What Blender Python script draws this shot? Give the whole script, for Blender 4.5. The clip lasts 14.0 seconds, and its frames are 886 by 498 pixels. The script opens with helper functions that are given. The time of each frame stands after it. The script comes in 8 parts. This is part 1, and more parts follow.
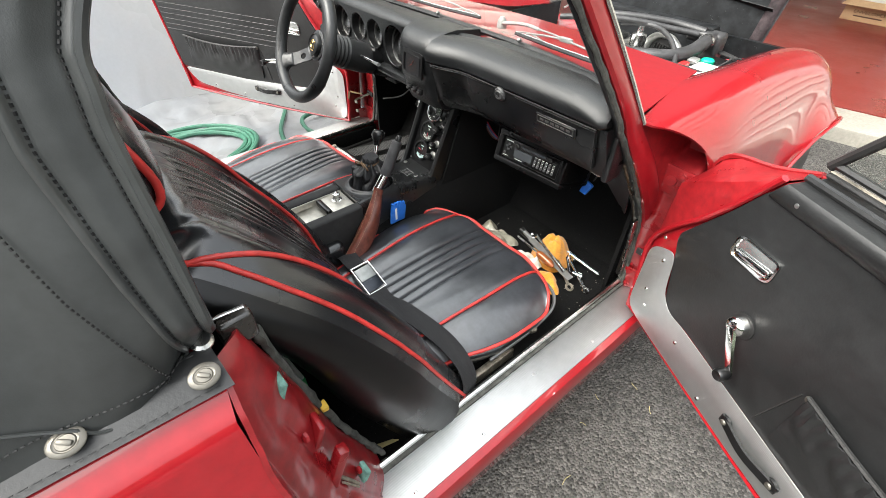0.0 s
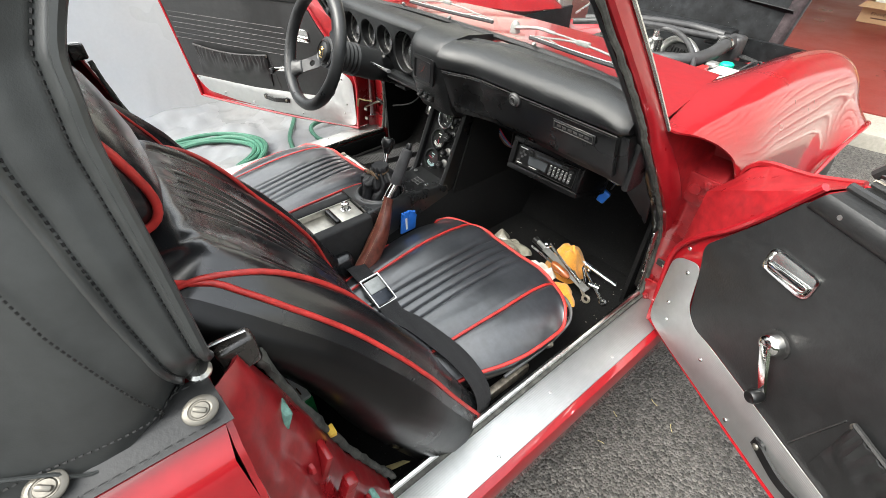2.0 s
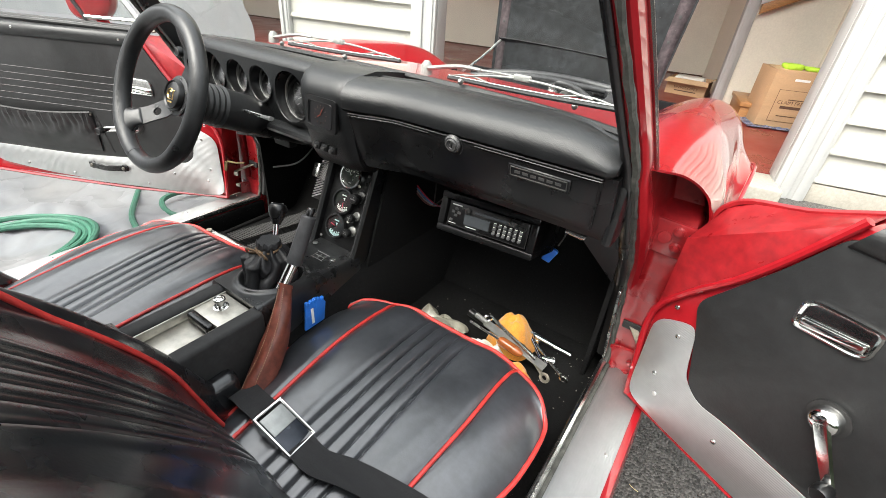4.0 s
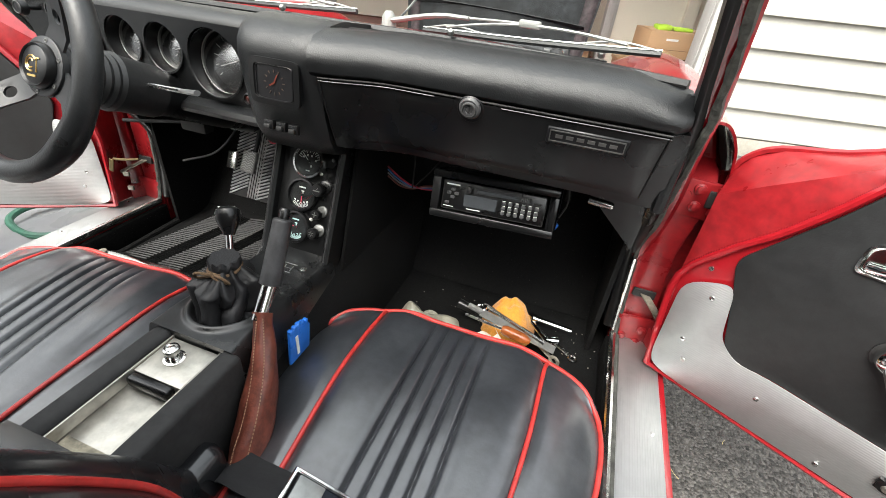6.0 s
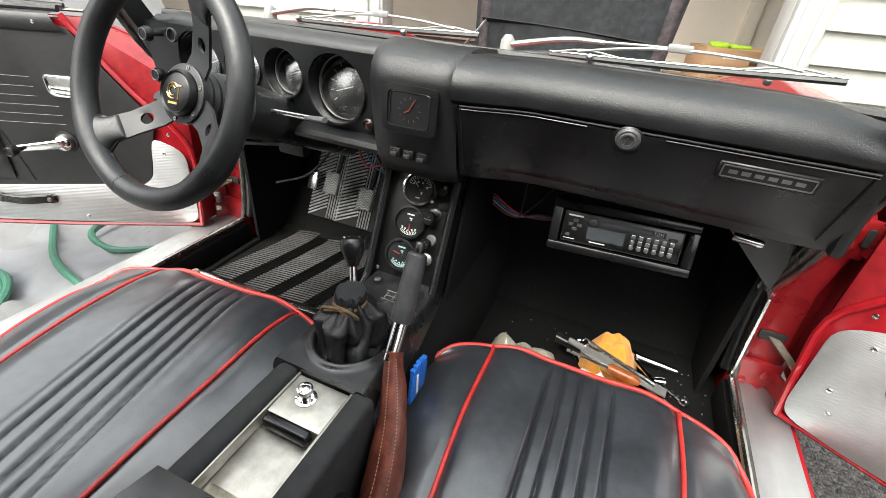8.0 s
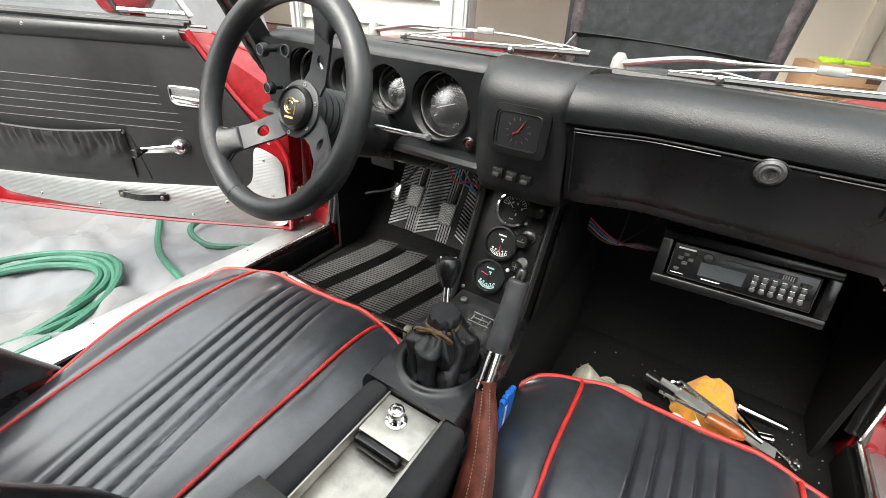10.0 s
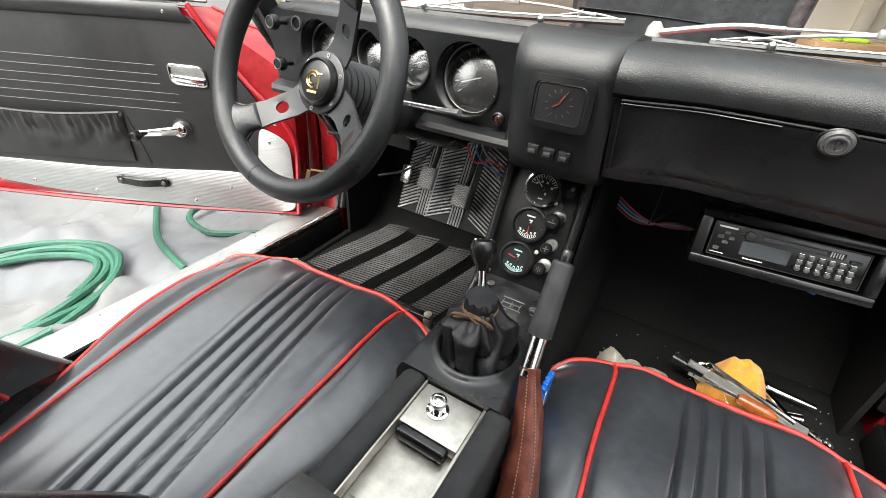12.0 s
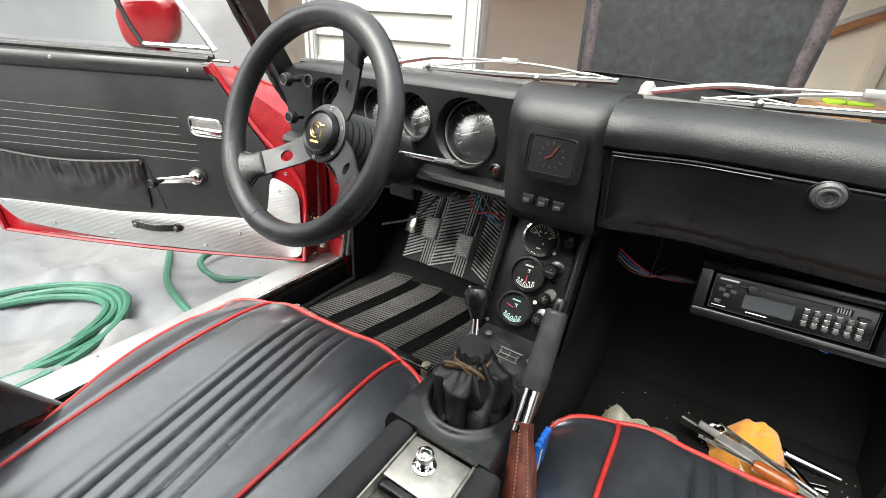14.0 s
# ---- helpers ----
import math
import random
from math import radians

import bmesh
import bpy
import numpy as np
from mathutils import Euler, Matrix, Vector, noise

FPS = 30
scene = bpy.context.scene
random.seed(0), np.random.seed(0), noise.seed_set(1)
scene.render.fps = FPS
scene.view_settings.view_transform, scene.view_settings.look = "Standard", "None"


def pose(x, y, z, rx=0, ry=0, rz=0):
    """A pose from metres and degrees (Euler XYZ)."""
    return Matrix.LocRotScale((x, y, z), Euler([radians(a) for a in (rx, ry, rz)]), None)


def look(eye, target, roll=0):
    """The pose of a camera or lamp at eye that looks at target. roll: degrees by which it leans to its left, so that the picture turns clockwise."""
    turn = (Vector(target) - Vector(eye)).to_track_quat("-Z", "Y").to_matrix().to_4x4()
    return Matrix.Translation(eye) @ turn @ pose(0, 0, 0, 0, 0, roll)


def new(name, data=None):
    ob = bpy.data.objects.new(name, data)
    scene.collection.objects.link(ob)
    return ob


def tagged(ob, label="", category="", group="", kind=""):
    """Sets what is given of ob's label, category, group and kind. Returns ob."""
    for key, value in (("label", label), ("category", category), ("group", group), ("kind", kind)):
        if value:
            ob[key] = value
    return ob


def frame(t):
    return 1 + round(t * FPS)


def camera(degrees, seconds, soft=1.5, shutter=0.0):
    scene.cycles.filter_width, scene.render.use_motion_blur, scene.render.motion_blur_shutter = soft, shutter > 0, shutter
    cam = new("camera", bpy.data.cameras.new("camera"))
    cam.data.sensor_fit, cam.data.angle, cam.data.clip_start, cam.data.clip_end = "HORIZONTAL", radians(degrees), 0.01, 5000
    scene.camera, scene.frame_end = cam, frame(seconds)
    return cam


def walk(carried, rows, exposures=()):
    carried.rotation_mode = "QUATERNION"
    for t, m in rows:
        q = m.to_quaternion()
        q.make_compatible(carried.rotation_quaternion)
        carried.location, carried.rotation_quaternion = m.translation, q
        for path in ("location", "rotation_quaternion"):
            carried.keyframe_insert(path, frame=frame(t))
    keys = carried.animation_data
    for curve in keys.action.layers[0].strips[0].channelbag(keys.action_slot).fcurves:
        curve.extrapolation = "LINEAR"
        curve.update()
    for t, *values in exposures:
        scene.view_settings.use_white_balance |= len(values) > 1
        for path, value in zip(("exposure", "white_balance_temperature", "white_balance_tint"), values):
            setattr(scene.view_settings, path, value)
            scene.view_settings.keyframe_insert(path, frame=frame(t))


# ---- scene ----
cam = camera(91.0, 14.0, soft=0.4)
PATH = [
    (0, (0.971, 0.036, 1.2), (-0.169, 1.001, -0.131), 1.1),
    (0.5, (0.96, 0.044, 1.196), (-0.17, 0.999, -0.15), 1.5),
    (1, (0.953, 0.041, 1.193), (-0.19, 1.008, -0.133), 1.3),
    (1.5, (0.949, 0.039, 1.191), (-0.2, 1.015, -0.124), 1.4),
    (2, (0.937, 0.052, 1.184), (-0.241, 0.999, -0.125), 0.1),
    (2.5, (0.919, 0.11, 1.162), (-0.333, 1.046, -0.084), -1.2),
    (3, (0.88, 0.133, 1.14), (-0.375, 1.103, -0.078), -1.1),
    (3.5, (0.794, 0.122, 1.097), (-0.396, 1.298, 0.001), 2.1),
    (4, (0.699, 0.145, 1.047), (-0.215, 1.578, -0.007), 4.9),
    (4.2, (0.684, 0.155, 1.03), (-0.175, 1.637, -0.003), 5.4),
    (6.3, (0.442, 0.176, 0.964), (-0.019, 1.774, -0.147), 6.2),
    (6.5, (0.428, 0.176, 0.956), (-0.027, 1.777, -0.153), 6.5),
    (7, (0.389, 0.17, 0.953), (-0.043, 1.777, -0.157), 7.2),
    (7.5, (0.343, 0.156, 0.965), (-0.092, 1.76, -0.149), 7.3),
    (8, (0.307, 0.166, 0.967), (-0.309, 1.746, -0.094), 4.9),
    (8.5, (0.271, 0.165, 0.969), (-0.465, 1.747, -0.009), 4.4),
    (9, (0.253, 0.17, 0.97), (-0.568, 1.728, 0.022), 4.3),
    (9.2, (0.25, 0.171, 0.978), (-0.602, 1.699, 0.008), 3.9),
    (11.5, (0.207, 0.149, 0.945), (-0.656, 1.592, -0.137), 3.9),
    (12, (0.183, 0.155, 0.945), (-0.632, 1.616, -0.15), 3.9),
    (12.5, (0.194, 0.151, 0.944), (-0.663, 1.609, -0.123), 3.2),
    (13, (0.204, 0.157, 0.945), (-0.736, 1.59, -0.087), 2.3),
    (13.5, (0.207, 0.155, 0.945), (-0.751, 1.583, -0.076), 2.5),
    (14, (0.206, 0.165, 0.94), (-0.73, 1.691, 0.048), 3.9),
]
EXPOSURES = [(0, 1.40, 6700, 6), (4.2, 1.36, 6700, 6), (6.3, 1.33, 6700, 6), (9.2, 1.36, 6700, 6), (11.5, 1.46, 6700, 6), (12.5, 1.52, 6700, 6), (14, 1.42, 6700, 6)]
walk(cam, [(t, look(eye, target, roll)) for t, eye, target, roll in PATH], EXPOSURES)

# ---- sky and light: bright overcast day ----
world = bpy.data.worlds.new("overcast_sky")
scene.world = world
world.use_nodes = True
wn = world.node_tree.nodes
wl = world.node_tree.links
sky = wn.new("ShaderNodeTexSky")
sky.sky_type = "NISHITA"
sky.sun_disc = False
sky.sun_elevation = radians(52)
sky.sun_rotation = radians(200)
sky.dust_density = 4.0
sky.air_density = 1.0
soften = wn.new("ShaderNodeHueSaturation")
soften.inputs["Saturation"].default_value = 0.25
wl.new(sky.outputs[0], soften.inputs["Color"])
# an overcast sky is about three times brighter overhead than at the horizon
tcw, sep, grade, scale_sky = wn.new("ShaderNodeTexCoord"), wn.new("ShaderNodeSeparateXYZ"), wn.new("ShaderNodeMapRange"), wn.new("ShaderNodeVectorMath")
scale_sky.operation = "SCALE"
grade.inputs["To Min"].default_value, grade.inputs["To Max"].default_value = 0.6, 3.2
wl.new(tcw.outputs["Generated"], sep.inputs[0])
wl.new(sep.outputs["Z"], grade.inputs["Value"])
wl.new(soften.outputs[0], scale_sky.inputs[0])
wl.new(grade.outputs[0], scale_sky.inputs["Scale"])
wl.new(scale_sky.outputs[0], wn["Background"].inputs[0])
wn["Background"].inputs[1].default_value = 0.15
sun = new("sun", bpy.data.lights.new("sun", "SUN"))
sun.data.energy = 0.3
sun.data.angle = radians(40)
sun.data.color = (1.0, 0.97, 0.93)
sun.matrix_world = look((3, -4, 9), (0, 0.6, 0))

# ---- shape helpers ----
PI = math.pi


def vec(*a):
    return Vector(a)


def root(name, loc, label, category, group="", kind=""):
    ob = new(name)
    ob.location = loc
    ob.empty_display_size = 0.05
    return tagged(ob, label, category, group, kind)


def unparent(parent):
    return Matrix.Translation(-parent.location) if parent.parent is None else Matrix.Identity(4)


def part(name, bm, material, parent=None, label="", sharp=38, kind=""):
    if name == "piping":
        sharp = 80
    bmesh.ops.recalc_face_normals(bm, faces=bm.faces)
    me = bpy.data.meshes.new(name)
    bm.to_mesh(me)
    bm.free()
    for p in me.polygons:
        p.use_smooth = True
    me.set_sharp_from_angle(angle=radians(sharp))
    mats = material if isinstance(material, (list, tuple)) else [material]
    for m in mats:
        me.materials.append(m)
    ob = new(name, me)
    if parent:
        ob.parent = parent
        ob.matrix_parent_inverse = unparent(parent)
    if label or kind:
        tagged(ob, label, kind=kind)
    return ob


def shared(name, me, parent, m, label=""):
    ob = new(name, me)
    ob.parent = parent
    ob.matrix_parent_inverse = unparent(parent)
    ob.matrix_basis = m
    if label:
        tagged(ob, label)
    return ob


def join(*bms):
    out = bmesh.new()
    for b in bms:
        me = bpy.data.meshes.new("tmp")
        b.to_mesh(me)
        out.from_mesh(me)
        bpy.data.meshes.remove(me)
        b.free()
    return out


def smooth_path(pts, n=6, closed=False):
    P = [Vector(p) for p in pts]
    k = len(P)
    out = []
    for i in range(k if closed else k - 1):
        a = P[(i - 1) % k] if closed or i > 0 else P[0] * 2 - P[1]
        b, c = P[i], P[(i + 1) % k]
        d = P[(i + 2) % k] if closed or i + 2 < k else c * 2 - b
        for j in range(n):
            t = j / n
            out.append(0.5 * ((2 * b) + (c - a) * t + (2 * a - 5 * b + 4 * c - d) * t * t + (3 * b - a - 3 * c + d) * t ** 3))
    if not closed:
        out.append(P[-1])
    return out


def loft(rings, closed=True, cap=True, loop=False):
    bm = bmesh.new()
    vs = [[bm.verts.new(p) for p in r] for r in rings]
    n = len(rings[0])
    for i in range(len(vs) if loop else len(vs) - 1):
        a, b = vs[i], vs[(i + 1) % len(vs)]
        for j in range(n if closed else n - 1):
            k = (j + 1) % n
            bm.faces.new((a[j], a[k], b[k], b[j]))
    if cap and not loop and closed:
        bm.faces.new(vs[0])
        bm.faces.new(vs[-1])
    return bm


def tube(pts, r, sides=8, n=5, closed=False, flat=1.0, up=None):
    """A round (or flattened) rod along a smooth path; r may be a function of 0..1."""
    P = smooth_path(pts, n, closed) if n > 1 else [Vector(p) for p in pts]
    k = len(P)
    rings = []
    prev = None
    for i, p in enumerate(P):
        q0 = P[(i - 1) % k] if closed or i > 0 else p
        q1 = P[(i + 1) % k] if closed or i < k - 1 else p
        t = (q1 - q0).normalized()
        ref = Vector(up) if up else (prev if prev else (Vector((0, 0, 1)) if abs(t.z) < 0.9 else Vector((1, 0, 0))))
        s = t.cross(ref)
        s.normalize()
        u = s.cross(t).normalized()
        prev = u
        rr = r(i / max(1, k - 1)) if callable(r) else r
        rings.append([p + s * (math.cos(2 * PI * j / sides) * rr) + u * (math.sin(2 * PI * j / sides) * rr * flat) for j in range(sides)])
    return loft(rings, True, True, closed)


def band(pts, half, thick, up_list, n=5):
    """A flat strap along a smooth path; up_list gives the strap's face normal at each point."""
    P = smooth_path(pts, n)
    U = smooth_path(up_list, n)
    rings = []
    for i, p in enumerate(P):
        t = (P[min(i + 1, len(P) - 1)] - P[max(i - 1, 0)]).normalized()
        s = t.cross(U[i]).normalized()
        u = s.cross(t).normalized()
        rings.append([p - s * half - u * thick, p + s * half - u * thick, p + s * half + u * thick, p - s * half + u * thick])
    return loft(rings)


def box(x0, x1, y0, y1, z0, z1, bev=0.004, seg=2, m=None):
    bm = bmesh.new()
    bmesh.ops.create_cube(bm, size=1, matrix=Matrix.Translation(((x0 + x1) / 2, (y0 + y1) / 2, (z0 + z1) / 2)) @ Matrix.Diagonal((x1 - x0, y1 - y0, z1 - z0, 1)))
    if bev > 0:
        bmesh.ops.bevel(bm, geom=list(bm.edges), offset=bev, segments=seg, affect="EDGES", profile=0.5)
    if m is not None:
        bm.transform(m)
    return bm


def plate(pts, off, bev=0.0, seg=2):
    """A flat plate: polygon pts in space, thickened by the vector off."""
    bm = bmesh.new()
    f = bm.faces.new([bm.verts.new(p) for p in pts])
    r = bmesh.ops.extrude_face_region(bm, geom=[f])
    bmesh.ops.translate(bm, verts=[v for v in r["geom"] if isinstance(v, bmesh.types.BMVert)], vec=Vector(off))
    if bev > 0:
        bmesh.ops.bevel(bm, geom=list(bm.edges), offset=bev, segments=seg, affect="EDGES", profile=0.5)
    return bm


def rounded(pts, r):
    """A flat outline with its corners rounded, given as pairs."""
    out = []
    for i, p in enumerate(pts):
        q = Vector(p)
        a, b = Vector(pts[i - 1]) - q, Vector(pts[(i + 1) % len(pts)]) - q
        a, b = q + a.normalized() * min(r, a.length * 0.45), q + b.normalized() * min(r, b.length * 0.45)
        out += [tuple(a.lerp(q, t).lerp(q.lerp(b, t), t)) for t in (0.0, 0.25, 0.5, 0.75, 1.0)]
    return out


def lathe(profile, m=None, n=24):
    """Turned shape: profile of (radius, height) about local z."""
    bm = loft([[Vector((r * math.cos(2 * PI * j / n), r * math.sin(2 * PI * j / n), h)) for j in range(n)] for r, h in profile], cap=False)
    if m is not None:
        bm.transform(m)
    return bm


def facing(p, d, up=(0, 0, 1)):
    """A pose at p whose local z points along d."""
    z = Vector(d).normalized()
    x = Vector(up).cross(z)
    x = x.normalized() if x.length > 1e-4 else Vector((1, 0, 0))
    y = z.cross(x)
    return Matrix.Translation(p) @ Matrix((x, y, z)).transposed().to_4x4()


def surf(f, nu, nv, thick=0.0):
    bm = bmesh.new()
    vs = [[bm.verts.new(f(i / nu, j / nv)) for j in range(nv + 1)] for i in range(nu + 1)]
    for i in range(nu):
        for j in range(nv):
            bm.faces.new((vs[i][j], vs[i + 1][j], vs[i + 1][j + 1], vs[i][j + 1]))
    if thick:
        bmesh.ops.recalc_face_normals(bm, faces=bm.faces)
        bmesh.ops.solidify(bm, geom=list(bm.faces), thickness=thick)
    return bm


def thicken(bm, t):
    """Give an open sheet an inner face t metres behind it and close the rim."""
    bmesh.ops.recalc_face_normals(bm, faces=bm.faces)
    bm.normal_update()
    rim = [e for e in bm.edges if e.is_boundary]
    twin = {v: bm.verts.new(v.co - v.normal * t) for v in list(bm.verts)}
    for f in list(bm.faces):
        bm.faces.new([twin[v] for v in reversed(f.verts)])
    for e in rim:
        a, b = e.verts
        bm.faces.new((a, b, twin[b], twin[a]))
    return bm


def rough_up(bm, amount, scale, seed=0.0):
    for v in bm.verts:
        v.co += Vector((noise.noise(v.co * scale + Vector((seed, 0, 0))), noise.noise(v.co * scale + Vector((0, seed + 7, 0))), noise.noise(v.co * scale + Vector((0, 3, seed + 13))))) * amount
    return bm


def lerp(a, b, t):
    return a + (b - a) * t


def ease(t):
    t = min(1, max(0, t))
    return t * t * (3 - 2 * t)


def curve_s(xs, ys, x):
    """Smooth curve through the points (cubic Hermite)."""
    n = len(xs)
    i = max(0, min(n - 2, int(np.searchsorted(xs, x)) - 1))
    h = xs[i + 1] - xs[i]
    t = (x - xs[i]) / h

    def slope(k):
        a, b = max(0, k - 1), min(n - 1, k + 1)
        return (ys[b] - ys[a]) / (xs[b] - xs[a])
    m0, m1 = slope(i) * h, slope(i + 1) * h
    return (2 * t ** 3 - 3 * t * t + 1) * ys[i] + (t ** 3 - 2 * t * t + t) * m0 + (3 * t * t - 2 * t ** 3) * ys[i + 1] + (t ** 3 - t * t) * m1


def curve1(xs, ys, x):
    return float(np.interp(x, xs, ys))

# ---- materials ----


def mat(name, col, rough=0.5, metal=0.0, var=0.15, vscale=6.0, fine=60.0, bump=0.1, bscale=200.0, rvar=0.12, coat=0.0, dust=0.0, alpha=1.0, spec=0.5, col2=None, stretch=(1, 1, 1), sheen=0.0, coat_r=0.06):
    """Paint, vinyl, plastic, stone and so on: base colour varied at two scales, roughness variation and fine relief."""
    m = bpy.data.materials.new(name)
    m.use_nodes = True
    nt = m.node_tree
    N, L = nt.nodes, nt.links
    b = N["Principled BSDF"]
    tc = N.new("ShaderNodeTexCoord")
    mp = N.new("ShaderNodeMapping")
    mp.inputs["Scale"].default_value = stretch
    L.new(tc.outputs["Object"], mp.inputs[0])

    def noise_tex(scale, detail=4.0, r=0.6):
        t = N.new("ShaderNodeTexNoise")
        t.inputs["Scale"].default_value = scale
        t.inputs["Detail"].default_value = detail
        t.inputs["Roughness"].default_value = r
        L.new(mp.outputs[0], t.inputs["Vector"])
        return t
    big, small = noise_tex(vscale), noise_tex(fine, 3.0)
    mix = N.new("ShaderNodeMix")
    mix.data_type = "RGBA"
    ramp = N.new("ShaderNodeValToRGB")
    ramp.color_ramp.elements[0].position, ramp.color_ramp.elements[1].position = 0.3, 0.72
    L.new(big.outputs["Fac"], ramp.inputs[0])
    L.new(ramp.outputs[0], mix.inputs["Factor"])
    c1 = [max(0, c * (1 - var)) for c in col]
    c2 = list(col2) if col2 else [min(1, c * (1 + var)) for c in col]
    mix.inputs["A"].default_value = (*c1, 1)
    mix.inputs["B"].default_value = (*c2, 1)
    hsv = N.new("ShaderNodeHueSaturation")
    mr = N.new("ShaderNodeMapRange")
    mr.inputs["From Min"].default_value, mr.inputs["From Max"].default_value = 0.3, 0.7
    mr.inputs["To Min"].default_value, mr.inputs["To Max"].default_value = 1 - var, 1 + var
    L.new(small.outputs["Fac"], mr.inputs["Value"])
    L.new(mr.outputs[0], hsv.inputs["Value"])
    L.new(mix.outputs["Result"], hsv.inputs["Color"])
    out = hsv.outputs[0]
    if dust > 0:
        dn = noise_tex(350.0, 2.0)
        dr = N.new("ShaderNodeValToRGB")
        dr.color_ramp.elements[0].position, dr.color_ramp.elements[1].position = 0.74, 0.78
        L.new(dn.outputs["Fac"], dr.inputs[0])
        dm = N.new("ShaderNodeMix")
        dm.data_type = "RGBA"
        mul = N.new("ShaderNodeMath")
        mul.operation = "MULTIPLY"
        mul.inputs[1].default_value = dust
        L.new(dr.outputs[0], mul.inputs[0])
        L.new(mul.outputs[0], dm.inputs["Factor"])
        L.new(out, dm.inputs["A"])
        dm.inputs["B"].default_value = (0.45, 0.43, 0.4, 1)
        out = dm.outputs["Result"]
    L.new(out, b.inputs["Base Color"])
    rr = N.new("ShaderNodeMapRange")
    rr.inputs["From Min"].default_value, rr.inputs["From Max"].default_value = 0.3, 0.7
    rr.inputs["To Min"].default_value, rr.inputs["To Max"].default_value = max(0.02, rough - rvar), min(1, rough + rvar)
    L.new(big.outputs["Fac"], rr.inputs["Value"])
    L.new(rr.outputs[0], b.inputs["Roughness"])
    b.inputs["Metallic"].default_value = metal
    b.inputs["Coat Weight"].default_value = coat
    b.inputs["Coat Roughness"].default_value = coat_r
    b.inputs["Specular IOR Level"].default_value = spec
    b.inputs["Alpha"].default_value = alpha
    b.inputs["Sheen Weight"].default_value = sheen
    if bump > 0:
        bn = noise_tex(bscale, 3.0)
        bp = N.new("ShaderNodeBump")
        bp.inputs["Strength"].default_value = bump
        bp.inputs["Distance"].default_value = 0.002
        L.new(bn.outputs["Fac"], bp.inputs["Height"])
        L.new(bp.outputs[0], b.inputs["Normal"])
    return m


def ribbed(name, col, direction, pitch, rough=0.35, metal=1.0, strength=0.6, rot=0.0):
    """Sheet metal with pressed ribs along one direction."""
    m = mat(name, col, rough, metal, var=0.04, vscale=5, fine=40, bump=0, rvar=0.03)
    N, L = m.node_tree.nodes, m.node_tree.links
    w = N.new("ShaderNodeTexWave")
    w.wave_type, w.bands_direction, w.wave_profile = "BANDS", direction, "SIN"
    w.inputs["Scale"].default_value = 2 * PI / (20 * pitch)
    mp = N.new("ShaderNodeMapping")
    mp.inputs["Rotation"].default_value = (0, 0, rot)
    tc = N.new("ShaderNodeTexCoord")
    L.new(tc.outputs["Object"], mp.inputs[0])
    L.new(mp.outputs[0], w.inputs["Vector"])
    bp = N.new("ShaderNodeBump")
    bp.inputs["Strength"].default_value = strength
    bp.inputs["Distance"].default_value = 0.001
    L.new(w.outputs["Fac"], bp.inputs["Height"])
    L.new(bp.outputs[0], N["Principled BSDF"].inputs["Normal"])
    return m


def glass(name, tint=(0.95, 0.97, 0.96), rough=0.02, base=0.045):
    m = bpy.data.materials.new(name)
    m.use_nodes = True
    N, L = m.node_tree.nodes, m.node_tree.links
    N.remove(N["Principled BSDF"])
    tr, gl, mx, fr = N.new("ShaderNodeBsdfTransparent"), N.new("ShaderNodeBsdfGlossy"), N.new("ShaderNodeMixShader"), N.new("ShaderNodeLayerWeight")
    tr.inputs[0].default_value = (*tint, 1)
    gl.inputs["Roughness"].default_value = rough
    pw, ad = N.new("ShaderNodeMath"), N.new("ShaderNodeMath")
    pw.operation, ad.operation = "POWER", "MULTIPLY_ADD"
    pw.inputs[1].default_value = 4.0
    ad.inputs[1].default_value, ad.inputs[2].default_value = 0.8, base
    L.new(fr.outputs["Facing"], pw.inputs[0])
    L.new(pw.outputs[0], ad.inputs[0])
    L.new(ad.outputs[0], mx.inputs[0])
    L.new(tr.outputs[0], mx.inputs[1])
    L.new(gl.outputs[0], mx.inputs[2])
    L.new(mx.outputs[0], N["Material Output"].inputs[0])
    return m


RED = mat("red_car_paint", (0.27, 0.008, 0.013), 0.32, 0.0, var=0.08, vscale=4, bump=0.010, bscale=30, coat=1.0, coat_r=0.035, rvar=0.06, spec=0.15)
RED_DULL = mat("dusty_red_paint", (0.21, 0.008, 0.011), 0.34, 0.0, var=0.2, vscale=14, bump=0.12, bscale=60, coat=0.25)
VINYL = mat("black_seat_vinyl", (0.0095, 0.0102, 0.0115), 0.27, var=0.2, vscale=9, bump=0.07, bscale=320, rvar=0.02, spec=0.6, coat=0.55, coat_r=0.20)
# paler copy of the seat vinyl, skylight on the cushions put into its colour
SEAT_TOP = mat("lit_cushion_vinyl", (0.030, 0.0325, 0.0375), 0.36, var=0.25, vscale=9, bump=0.10, bscale=260, rvar=0.05, spec=0.9, coat=0.8, coat_r=0.22)
# near-black copy of the seat vinyl with the shade of sides and rear painted in
SHELL = mat("shaded_seat_vinyl", (0.0025, 0.0025, 0.0027), 0.34, var=0.2, bump=0.05, spec=0.35)
PIPING = mat("red_vinyl_piping", (0.50, 0.035, 0.03), 0.42, var=0.15, vscale=30, bump=0.1)
DASH = mat("black_grained_dash", (0.0056, 0.0062, 0.0068), 0.36, var=0.2, vscale=12, bump=0.34, bscale=800, rvar=0.06, spec=0.6)
PLASTIC = mat("black_plastic", (0.0052, 0.0053, 0.0056), 0.30, var=0.2, bump=0.08, bscale=300)
SATIN = mat("satin_black_moulding", (0.013, 0.0135, 0.014), 0.30, var=0.25, vscale=15, bump=0.12, bscale=220, spec=0.6)
